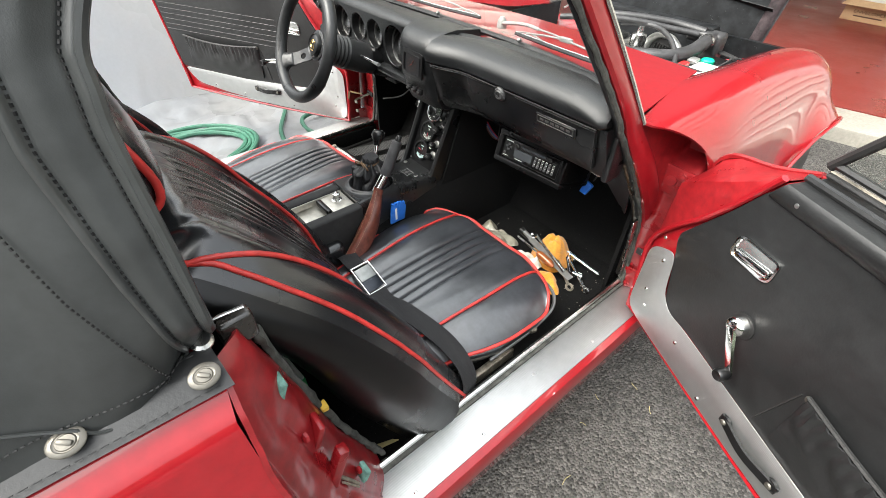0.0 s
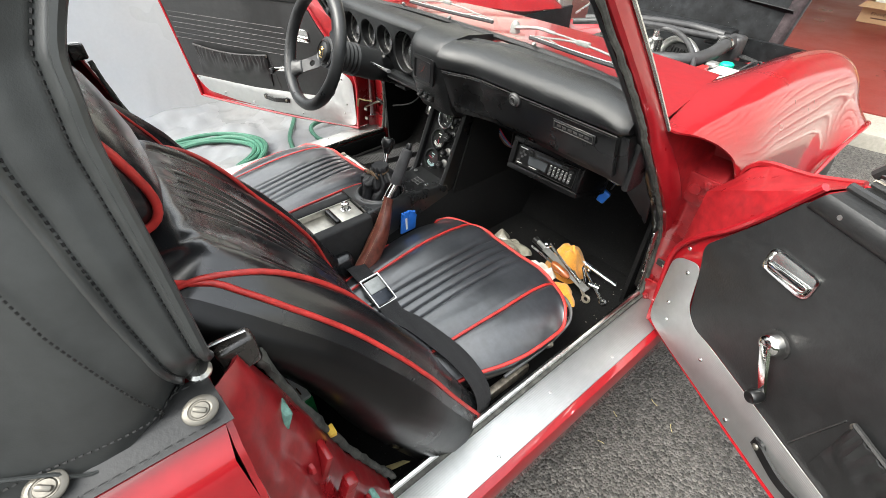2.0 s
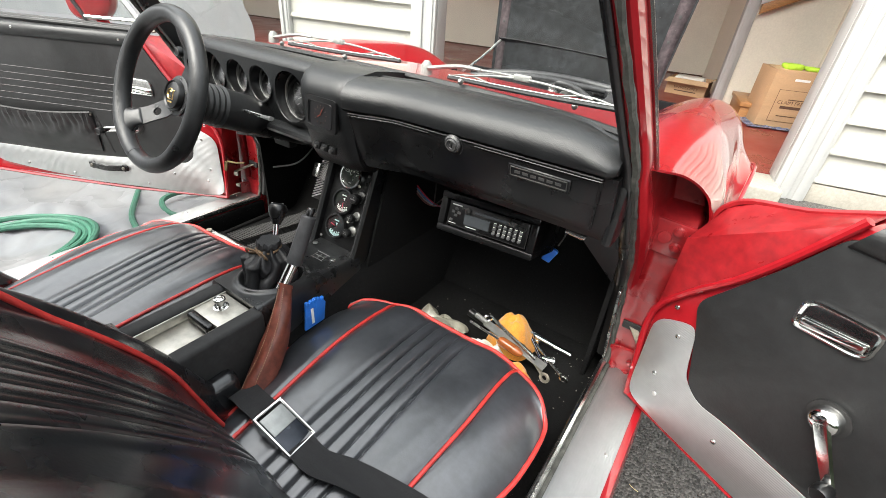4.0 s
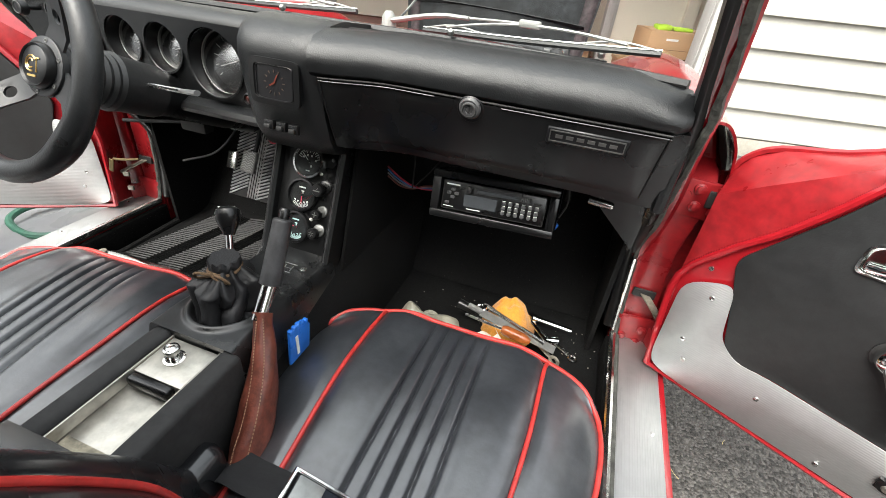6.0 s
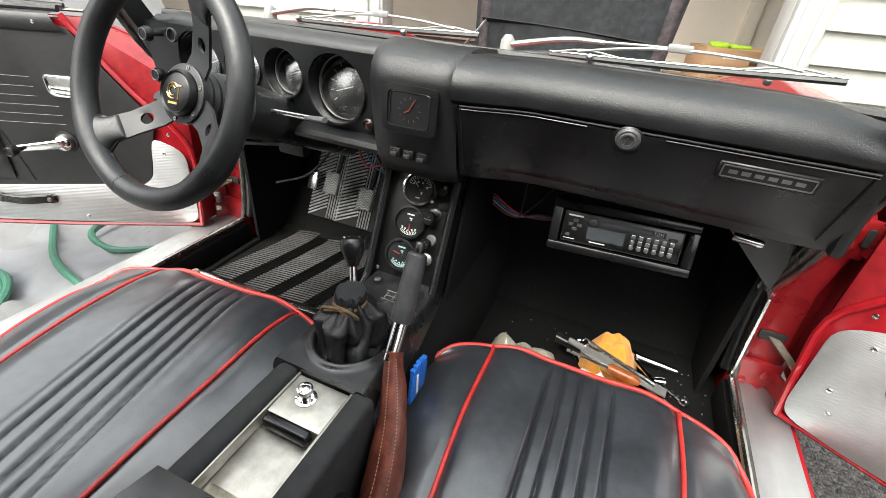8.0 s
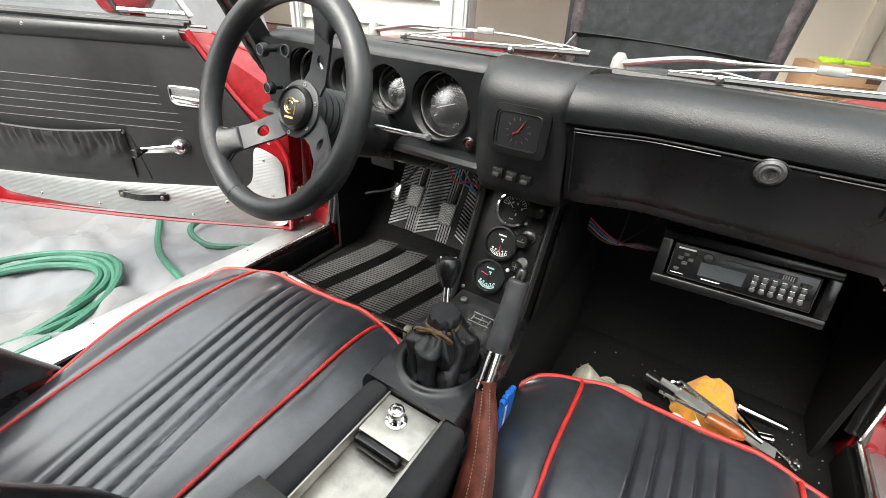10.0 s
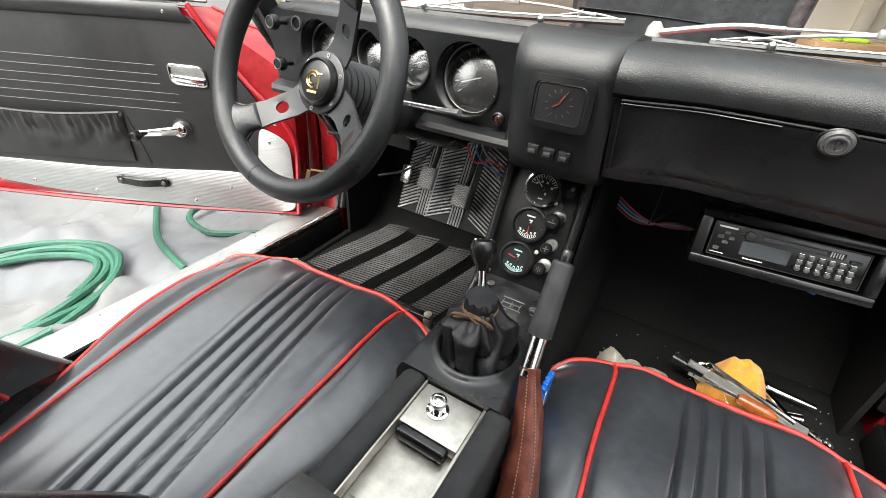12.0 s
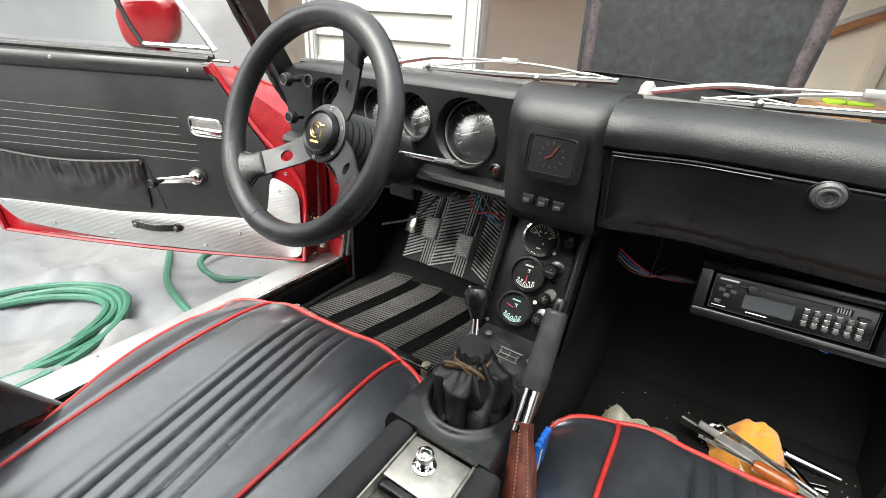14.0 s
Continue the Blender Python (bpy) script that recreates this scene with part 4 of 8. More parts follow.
hd = part("bonnet", surf(hood, 20, 20, 0.012), UNDERHOOD, car, "raised bonnet with dusty black underside")


def hb(bm):
    bm.transform(HB)
    return bm


part("bonnet_brace", hb(join(box(-0.36, 0.36, 0.03, 0.09, 0.0, -0.022, 0), tube([(-0.36, 0.02, 0.0), (-0.40, 0.4, 0.0), (-0.46, 1.0, 0.0)], 0.018, 6, 3), tube([(0.36, 0.02, 0.0), (0.40, 0.4, 0.0), (0.46, 1.0, 0.0)], 0.018, 6, 3))), UNDERHOOD, hd)
part("bonnet_crossmember", hb(box(0.006, 0.013, 0.17, 1.0, 0.026, 0.0335, 0.001)), UNDERHOOD, hd)
RAIL = mat("rusty_dusty_rail", (0.035, 0.026, 0.028), 0.6, var=0.5, vscale=14, fine=60, bump=0.3, dust=0.9, spec=0.2)
for sgn in (-1, 1):
    b = surf(lambda u, v: vec(sgn * lerp(curve1([0, 0.35, 1], [0.330, 0.352, 0.405], v), curve1([0, 0.35, 1], [0.385, 0.420, 0.486], v), u), v * 1.02, 0.012 + 0.016 * math.sin(PI * min(1, u * 1.15)) ** 0.5), 8, 24, 0.002)
    part("bonnet_rail", hb(b), RAIL, hd, "rusty pressed rail along the bonnet edge")
    for k in range(9):
        part("rail_hole", hb(lathe([(0.0, 0), (0.006, 0), (0.006, 0.002), (0, 0.003)], Matrix.Translation((sgn * (0.368 + 0.012 * k), 0.22 + 0.09 * k, 0.0275)), 10)), MATTE, hd)
part("chalk_ring", hb(lathe([(0.014, 0), (0.0165, 0), (0.0165, 0.002), (0.014, 0.002)], Matrix.Translation((0.07, 0.205, 0.0275)), 24)), GREYDUST, hd, "pale ring mark")
part("bonnet_ledge", hb(surf(lambda u, v: vec(lerp(-0.37, 0.37, u), 0.13 - 0.03 * u * u + 0.02 * v, lerp(0.005, 0.048, v)), 16, 4, 0.003)), UNDERHOOD, hd)
for sx in (-0.36, 0.36):
    part("bonnet_bracket", hb(box(sx - 0.03, sx + 0.03, 0.27, 0.285, 0.010, 0.017, 0.001)), NICKEL, hd)
    part("bonnet_hole", hb(lathe([(0.016, 0.010), (0.018, 0.013), (0.014, 0.013), (0.013, 0.006)], Matrix.Translation((sx * 0.97, 0.19, 0.002)), 20)), MATTE, hd)
part("bonnet_prop", tube([(-0.40, 1.90, 0.70), (-0.385, 2.03, 0.75), (-0.365, 2.16, 0.82)], 0.005, 6, 2), STEEL, car, "steel bonnet prop rod")

# windscreen glass and wipers
WS = lambda x, k: vec(x * lerp(1, 0.885, k), lerp(0.905, 0.575, k) - lerp(0.09, 0.03, k) * abs(x / 0.6) ** 3.5, lerp(0.868, 1.215, k))
ws = part("windscreen", surf(lambda u, v: WS(lerp(-0.585, 0.585, u), v), 16, 4), GLASS, car, "clear windscreen glass")
ws.visible_shadow = False
part("windscreen_seal", tube([WS(0.575 * k / 8, 0.0) for k in range(-8, 9)], 0.007, 6, 2), RUBBER, car)
for x in (-0.30, -0.081, 0.23, 0.46):
    part("screen_stud", lathe([(0.0, 0), (0.0055, 0), (0.0055, 0.004), (0.0035, 0.007), (0, 0.007)], facing((x, 0.893, 0.879), (0, -0.7, 0.7)), 12), DIM, car)


def wiper(px, py, pz, ex, ey, ez):
    a, b = vec(px, py, pz), vec(ex, ey, ez)
    w = part("wiper", tube([a, a.lerp(b, 0.22) + vec(0, 0.0, 0.017), a.lerp(b, 0.36) + vec(0, 0, 0.018)], lambda t: 0.0085 - 0.0030 * t, 8, 4, flat=0.6), WIPER, car, "dull silver windscreen wiper")
    c0, c1 = a.lerp(b, 0.18) + vec(0, -0.012, -0.006), b
    mid = c0.lerp(c1, 0.5)
    part("wiper_rod", tube([a.lerp(b, 0.34) + vec(0, 0, 0.018), a.lerp(b, 0.48) + vec(0, 0, 0.019), mid + vec(0, 0, 0.022)], 0.0022, 6, 4), WIPER, w)
    part("wiper_blade", tube([c0, mid + vec(0, 0, -0.002), c1], 0.0042, 6, 3), RUBBER, w)
    part("blade_spine", tube([c0 + vec(0, 0, 0.005), mid + vec(0, 0, 0.003), c1 + vec(0, 0, 0.005)], 0.0014, 5, 3), STEEL, w)
    part("wiper_bridge", tube([c0.lerp(c1, 0.12) + vec(0, 0, 0.008), c0.lerp(c1, 0.3) + vec(0, 0, 0.017), mid + vec(0, 0, 0.021), c0.lerp(c1, 0.7) + vec(0, 0, 0.017), c0.lerp(c1, 0.88) + vec(0, 0, 0.008)], 0.0023, 6, 4), WIPER, w)
    for k in (0.15, 0.85):
        part("bridge_yoke", tube([c0.lerp(c1, k - 0.14) + vec(0, 0, 0.004), c0.lerp(c1, k) + vec(0, 0, 0.011), c0.lerp(c1, k + 0.14) + vec(0, 0, 0.004)], 0.0017, 6, 4), WIPER, w)
    part("wiper_clip", box(-0.017, 0.017, -0.005, 0.005, -0.004, 0.007, 0.003, 2, Matrix.Translation(mid + vec(0, 0, 0.021))), WIPER, w)
    part("wiper_spindle", lathe([(0.0, 0), (0.014, 0), (0.012, 0.02), (0.006, 0.028), (0, 0.028)], Matrix.Translation(a - vec(0, 0, 0.012)), 14), WIPER, w)


wiper(-0.44, 0.97, 0.874, 0.035, 0.945, 0.884)
wiper(0.075, 0.99, 0.872, 0.536, 0.872, 0.893)

# wheels


def build_wheel(x, y):
    w = part("wheel", lathe([(0.17, -0.085), (0.25, -0.09), (0.28, -0.075), (0.288, -0.05), (0.29, 0), (0.288, 0.05), (0.28, 0.075), (0.25, 0.09), (0.17, 0.085)], pose(x, y, 0.29, 0, 90, 0), 48), RUBBER, car, "road wheel with treaded tyre")
    part("rim", lathe([(0.0, 0.02), (0.05, 0.02), (0.06, 0.0), (0.15, 0.01), (0.18, 0.08), (0.19, 0.086), (0.19, -0.086), (0.17, -0.08), (0.0, -0.08)], pose(x, y, 0.29, 0, 90 if x > 0 else -90, 0), 32), STEEL, w)
    b = join(*[box(-0.074, 0.074, -0.0028, 0.0028, 0.287, 0.2945, 0, 1, pose(x, y, 0.29) @ Matrix.Rotation(2 * PI * k / 80, 4, "X") @ Matrix.Rotation(0.3, 4, "Z")) for k in range(80)])
    part("tread", b, RUBBER, w)


for x, y in ((0.655, 1.70), (-0.655, 1.70), (0.655, -0.92), (-0.655, -0.92)):
    build_wheel(x, y)

# tail of the car


def tail(u, v):
    """u across from sill to sill, v back from the folding top."""
    y = lerp(-0.74, -1.80, v)
    top_z = curve1([0, 0.3, 0.7, 0.9, 1], [0.842, 0.825, 0.775, 0.72, 0.55], v)
    w = curve1([0, 0.3, 0.7, 0.92, 1], [0.738, 0.75, 0.745, 0.70, 0.58], v)
    low = 0.20
    if abs(y + 0.92) < 0.36:
        low = 0.20 + 0.40 * math.sqrt(max(0, 1 - ((y + 0.92) / 0.36) ** 2))
    a = 2 * u - 1
    k = abs(a)
    x = w * (min(1, k / 0.62) ** 0.9 * 0.93 if k < 0.62 else lerp(0.93, 1.0, math.sin((k - 0.62) / 0.38 * PI)))
    z = top_z - 0.012 * (k / 0.62) ** 2 if k < 0.62 else lerp(top_z - 0.012, low, ((k - 0.62) / 0.38) ** 1.25)
    return vec(math.copysign(x, a), y, z)


part("tail_body", surf(tail, 60, 40, 0.004), RED, car, "glossy red rear deck and tail")
part("tail_panel", plate([tail(k / 12, 1.0) for k in range(13)], (0, -0.01, 0)), RED, car)

# ---- folding top ----
top = root("soft_top", (0, -0.3, 0.85), "black vinyl folding top with stitched edges, its unseen roof cut short", "soft top")


def top_side(u, v):
    # u back from the opening, v up
    z = lerp(0.838, 1.17 - 0.30 * u ** 3, v)
    edge = curve1([0.838, 0.855, 0.90, 0.97, 1.06, 1.11, 1.14, 1.17], [0.012, 0.030, 0.031, 0.033, 0.034, 0.041, 0.056, 0.08], z)
    y = edge - 0.78 * u
    x = lerp(0.662, 0.60, ease(v)) - 0.10 * u * v - 0.05 * (1 - ease(u / 0.07)) * (1 - ease(v / 0.22))
    fold = 0.016 * math.sin(PI * min(1, v * 1.1)) * math.sin(u * 21 + v * 1.2 + 0.6) * ease((u - 0.05) / 0.08) * math.exp(-2.2 * u)
    dent = -0.012 * math.exp(-((u - 0.17) / 0.05) ** 2) * math.sin(PI * v) ** 0.7 + 0.004 * noise.noise(vec(u * 9, v * 4, 12)) * math.sin(PI * v)
    return vec(x + fold + dent, y, z)


def tsr():
    return surf(top_side, 40, 30, 0.004)


part("quarter_cloth", tsr(), CANVAS, top)
part("quarter_cloth", mirror(tsr()), CANVAS, top)


# unseen roof cloth, front edge cut back so skylight reaches the cabin
def roof(u, v):
    x = lerp(-0.56, 0.56, u)
    y = lerp(0.22, -0.72, v)
    c = 1 - (x / 0.56) ** 2
    return vec(x, y, curve1([0, 0.20, 0.345, 0.679, 0.845, 1], [1.222, 1.23, 1.23, 1.19, 1.08, 0.87], v) + 0.03 * c - (0.045 * (1 - c) if v < 0.62 else 0.045 * (1 - c)))


part("roof_cloth", surf(roof, 20, 36, 0.004), CANVAS, top)


def band_w(v):
    """Width of the edge binding as a share of the side cloth."""
    return curve1([0, 0.12, 0.35, 0.65, 1], [0.026, 0.034, 0.050, 0.062, 0.066], v)


def binding(u, v):
    """Doubled, padded strip along the opening: raised rolls at both rims, a soft hollow between."""
    w = band_w(v)
    p = top_side(w * u, v)
    roll = 0.0045 * math.exp(-((u - 0.07) / 0.07) ** 2) + 0.0035 * math.exp(-((u - 0.93) / 0.06) ** 2) + 0.0030 * math.exp(-((u - 0.55) / 0.20) ** 2)
    sunk = 0.0020 * (math.exp(-((u - 0.20) / 0.03) ** 2) + math.exp(-((u - 0.82) / 0.03) ** 2))
    return p + vec(0.0045 + roll - sunk + 0.0008 * noise.noise(vec(u * 3, v * 14, 3)), 0.003 * (1 - u), 0)


for s in (1, -1):
    q = surf(binding, 36, 60, 0.003)
    part("edge_binding", q if s > 0 else mirror(q), CANVAS, top, "doubled stitched edge binding", sharp=60)
    bd = tube([binding(0.0, k / 16) for k in range(17)], 0.0046, 8, 3)
    part("rolled_edge", bd if s > 0 else mirror(bd), CANVAS, top)
    st = []
    for uu in (0.20, 0.82):
        for k in range(70):
            st.append(tube([binding(uu, (k + 0.1) / 70) + vec(0.0009, 0, 0), binding(uu, (k + 0.62) / 70) + vec(0.0009, 0, 0)], 0.0010, 4, 1))
    b = join(*st)
    if s < 0:
        mirror(b)
    part("stitching", b, BLACK_THREAD, top, kind="stuff")
    sm = tube([top_side(0.24 - 0.14 * k / 12, 0.19 * (1 - k / 12) ** 1.25 + 0.004) + vec(0.003, 0, 0) for k in range(13)], 0.0016, 6, 3)
    part("seam", sm if s > 0 else mirror(sm), CANVAS, top)
# lower hem strip and turn-button fasteners
for s in (1, -1):
    b = surf(lambda u, v: vec(curve1([0, 0.5, 1], [0.636, 0.660, 0.681], v) - 0.02 * u, lerp(0.026, -0.75, u) + 0.004 * v, curve1([0, 0.5, 1], [0.850, 0.845, 0.832], v)), 30, 8, 0.004)
    part("hem", b if s > 0 else mirror(b), TRIM, top, "stitched hem along the deck")
    b = join(*[tube([(0.6785 - 0.00024 * k, 0.02 - k * 0.009, 0.8385), (0.6785 - 0.00024 * k, 0.0145 - k * 0.009, 0.8385)], 0.00065, 4, 1) for k in range(80)] + [tube([(0.643, 0.02 - k * 0.009, 0.8525), (0.643, 0.0145 - k * 0.009, 0.8525)], 0.00065, 4, 1) for k in range(80)] + [tube([top_side(1.75 * band_w(k / 76) + 0.004, 0.03 + 0.96 * k / 76) + vec(0.003, 0, 0), top_side(1.75 * band_w((k + 0.55) / 76) + 0.004, 0.03 + 0.96 * (k + 0.55) / 76) + vec(0.003, 0, 0)], 0.0010, 4, 1) for k in range(76)])
    b = join(b, *[tube([top_side(0.022 + 0.0062 * k, 0.055 + 0.015 * math.sin(k * 0.05)) + vec(0.002, 0, 0), top_side(0.0255 + 0.0062 * k, 0.055 + 0.015 * math.sin(k * 0.05)) + vec(0.002, 0, 0)], 0.0009, 4, 1) for k in range(60)])
    part("stitching", b if s > 0 else mirror(b), BLACK_THREAD, top, kind="stuff")
    if s > 0:
        for xx, yy in ((0.670, 0.012), (0.663, -0.092)):
            F = facing((xx, yy, 0.8505), (0.5, 0, 0.86), (0, 1, 0))
            tb = part("turn_button", lathe([(0, 0), (0.0155, 0), (0.0155, 0.0012), (0.0145, 0.0022), (0.0105, 0.0030), (0.0095, 0.0022), (0.0085, 0.0022), (0.0075, 0.0034), (0.004, 0.0036), (0, 0.0036)], F @ Matrix.Diagonal((0.76, 0.90, 0.8, 1)), 28), NICKEL, top, "nickel turn-button fastener")
            part("turn_knob", box(-0.0055, 0.0055, -0.0022, 0.0022, 0.002, 0.0062, 0.0015, 2, F @ Matrix.Rotation(0.9, 4, "Z")), NICKEL, tb)
        part("bolt", lathe([(0, 0), (0.011, 0), (0.011, 0.003), (0.008, 0.006), (0, 0.0065)], facing((0.632, 0.022, 0.852), (0.25, 0.1, 0.95)), 16), STEEL, top, "bright dome-headed bolt")

# ---- doors, swung open ----


def build_door(sx, p0, label):
    ang = radians(28)
    D = vec(sx * math.cos(ang), -math.sin(ang), 0)
    Nn = vec(-sx * math.sin(ang), -math.cos(ang), 0)
    o = vec(p0[0], p0[1], 0)

    def P(d, z, n=0.0):
        return o + D * d + Nn * n + vec(0, 0, z)
    M = Matrix((D, Nn, vec(0, 0, 1))).transposed().to_4x4()
    M.translation = o
    edge = [(-0.036, 0.33), (-0.048, 0.44), (-0.052, 0.545), (-0.004, 0.622), (0.045, 0.677), (0.087, 0.735), (0.12, 0.788), (0.15, 0.838)]
    back = [(0.875, 0.335), (0.88, 0.40), (0.90, 0.55), (0.925, 0.72), (0.945, 0.835)]
    # shell behind the trim card
    outer = [(-0.042, 0.31), (-0.054, 0.50), (-0.060, 0.66), (-0.063, 0.722), (-0.050, 0.750), (-0.016, 0.773), (0.060, 0.792), (0.14, 0.826), (0.95, 0.835), (0.90, 0.5), (0.88, 0.31)]
    door = part("door", join(plate([P(d, z, -0.004) for d, z in edge[:-1]] + [P(0.15, 0.828, -0.004)] + [P(d, z, -0.004) for d, z in reversed(back)], Nn * -0.05, 0.003),
                             plate([P(d, z, -0.085) for d, z in outer], Nn * -0.006, 0.002)), RED, car, label)
    # painted front end between inner edge and outer skin, with a rolled lip
    fo = [(-0.042, 0.315), (-0.054, 0.50), (-0.060, 0.66), (-0.063, 0.722), (-0.050, 0.750), (-0.016, 0.773), (0.060, 0.792), (0.14, 0.826)]
    crease = [(-0.036, 0.33, 0.012), (-0.052, 0.44, 0.012), (-0.055, 0.56, 0.010), (-0.055, 0.697, 0.014), (0.004, 0.737, 0.014), (0.055, 0.769, 0.014), (0.10, 0.798, 0.014), (0.146, 0.832, 0.014)]

    def front(u, v):
        k = [i / 7 for i in range(8)]
        e = P(curve1(k, [q[0] for q in edge], v), curve1(k, [q[1] for q in edge], v), -0.002)
        f = P(curve1(k, [q[0] for q in crease], v), curve1(k, [q[1] for q in crease], v), -curve1(k, [q[2] for q in crease], v))
        w = P(curve1(k, [q[0] for q in fo], v), curve1(k, [q[1] for q in fo], v), -0.088)
        return e.lerp(f, u / 0.6) if u <= 0.6 else f.lerp(w, (u - 0.6) / 0.4)
    part("door_front_end", surf(front, 10, 28, 0.003), RED_DULL, door, "red painted door end with rolled lip", sharp=25)
    part("door_lip", tube([P(d, z, -0.087) for d, z in fo[2:]], 0.006, 6, 3), RED_DULL, door)
    part("door_edge_bead", tube([P(d, z, 0.002) for d, z in edge], 0.0065, 8, 3), RED, door)
    part("door_edge_bead", tube([P(-0.036, 0.33, 0.0), P(0.3, 0.322, 0.0), P(0.6, 0.325, 0), P(0.875, 0.335, 0)], 0.006, 6, 2), RED, door)
    part("door_edge_bead", tube([P(d, z, 0.0) for d, z in back], 0.008, 6, 3), RED, door)
    # trim card with pressed lines and padded top
    card = [(0.03, 0.572), (0.014, 0.615), (0.054, 0.672), (0.096, 0.732), (0.128, 0.785), (0.146, 0.815), (0.93, 0.815), (0.915, 0.72), (0.89, 0.55), (0.875, 0.44), (0.50, 0.43), (0.37, 0.435), (0.14, 0.447), (0.088, 0.44), (0.06, 0.46), (0.05, 0.50)]
    part("door_card", plate([P(d, z, 0.0) for d, z in rounded(card, 0.02)], Nn * 0.006, 0.0015), TRIM, door, "black vinyl door card with pressed lines")

    def pad(u, v):
        d = lerp(lerp(0.145, 0.17, v), lerp(0.93, 0.95, v), u)
        a = PI * v
        z = 0.80 + 0.045 * v
        return P(d, z, 0.004 + 0.014 * math.sin(a) ** 0.6 - 0.07 * ease((v - 0.85) / 0.15))
    part("padded_rail", surf(pad, 30, 14), TRIM, door, "padded black vinyl top rail")
    part("window_sill_trim", tube([P(0.165, 0.846, -0.020), P(0.5, 0.849, -0.020), P(0.955, 0.852, -0.020)], 0.007, 8, 3), TRIM, door)
    part("glass_seal", tube([P(0.17, 0.850, -0.050), P(0.5, 0.853, -0.050), P(0.955, 0.856, -0.050)], 0.005, 8, 3), RUBBER, door)
    part("outer_bead", tube([P(0.15, 0.838, -0.084), P(0.5, 0.842, -0.084), P(0.955, 0.846, -0.084)], 0.004, 6, 3), DIRTY, door)
    for k in range(6 if sx < 0 else 0):
        z = 0.705 - 0.0215 * k + 0.0
        part("pressed_line", tube([P(0.26 if k < 3 else 0.22, z, 0.0062), P(0.9, z + 0.01, 0.0062)], 0.0008, 4, 1), mat_line, door)
    # pocket
    def pocket(u, v):
        d = lerp(0.385, 0.80, u)
        sag = 0.020 * math.sin(PI * u)
        z = lerp(0.455, 0.585 - sag * 0.6, v)
        gather = 0.0035 * math.sin(u * 120 + 5 * noise.noise(vec(u * 11, v * 2, 1))) * max(0, v - 0.45) * 1.8 + 0.007 * noise.noise(vec(u * 9 + 3 * v, v * 3.5, 5)) * math.sin(PI * v)
        return P(d, z, 0.008 + 0.018 * math.sin(PI * v * 0.6) * math.sin(PI * u) ** 0.4 + gather)
    part("map_pocket", surf(pocket, 90, 14, 0.003), TRIM, door, "gathered black elastic map pocket")
    part("pocket_hem", tube([P(lerp(0.383, 0.802, k / 10), 0.587 - 0.012 * math.sin(PI * k / 10), 0.023 - 0.010 * abs(k / 5 - 1) ** 2) for k in range(11)], 0.004, 6, 4), RUBBER, door)
    part("pocket_button", lathe([(0, 0), (0.007, 0), (0.006, 0.004), (0, 0.005)], facing(P(0.386, 0.582, 0.010), Nn), 12), NICKEL, door)
    part("pocket_seam", tube([P(0.372, 0.575, 0.0065), P(0.345, 0.45, 0.0065)], 0.0018, 4, 1), RUBBER, door)
    # scuff plate with screws
    sc = [(-0.040, 0.540), (0.02, 0.572), (0.036, 0.565), (0.047, 0.50), (0.055, 0.468), (0.088, 0.442), (0.134, 0.447), (0.366, 0.437), (0.50, 0.432), (0.86, 0.440), (0.855, 0.42), (0.81, 0.372), (0.64, 0.350), (0.37, 0.334), (0.05, 0.333), (-0.02, 0.338), (-0.036, 0.36), (-0.038, 0.45)]
    part("scuff_plate", plate([P(d, z, 0.0065) for d, z in rounded(sc, 0.03)], Nn * 0.002, 0.0008), SCUFF_D, door, "ribbed aluminium kick plate on the door")
    for d, z in ((0.012, 0.535), (0.002, 0.432), (0.018, 0.39), (0.14, 0.40), (0.25, 0.35), (0.53, 0.358), (0.70, 0.375), (0.84, 0.432), (-0.01, 0.585), (0.20, 0.822), (0.545, 0.828)):
        part("screw", lathe([(0, 0), (0.0048, 0), (0.004, 0.002), (0, 0.0028)], facing(P(d, z, 0.0085 if z < 0.6 else 0.016), Nn), 10), STEEL, door)
    # inner handle
    cup = []
    hz = 0.698 if sx > 0 else 0.687
    for k, (w, h, n) in enumerate(((0.0455, 0.0245, 0.006), (0.0455, 0.0245, 0.010), (0.0425, 0.0215, 0.011), (0.039, 0.018, 0.0068), (0.035, 0.015, 0.0065))):
        cup.append([P(0.184 + w * math.copysign(abs(math.cos(a)) ** 0.32, math.cos(a)), hz + h * math.copysign(abs(math.sin(a)) ** 0.45, math.sin(a)) + 0.005 * math.cos(a), n) for a in [2 * PI * i / 32 for i in range(32)]])
    part("handle_escutcheon", loft(cup), WORN_CHROME, door, "chrome recessed handle surround")
    part("door_handle", box(-0.038, 0.036, 0.007, 0.013, -0.016, -0.003, 0.004, 2, M @ Matrix.Translation((0.184, 0, hz)) @ Matrix.Rotation(radians(-6), 4, "Y")), CHROME, door, "chrome pull lever")
    # window crank
    arm = (0.047, -0.074) if sx > 0 else (0.099, -0.013)
    hub = (0.234, 0.578) if sx > 0 else (0.234, 0.555)
    part("window_crank", join(lathe([(0, 0), (0.021, 0), (0.020, 0.010), (0.016, 0.018), (0.008, 0.022), (0, 0.022)], facing(P(*hub, 0.010), Nn), 22),
                              tube([P(hub[0], hub[1], 0.028), P(hub[0] + arm[0] * 0.5, hub[1] + arm[1] * 0.5, 0.032), P(hub[0] + arm[0], hub[1] + arm[1], 0.034)], lambda t: 0.011 - 0.003 * t, 8, 4, flat=0.5, up=Nn)), CHROME, door, "chrome window crank")
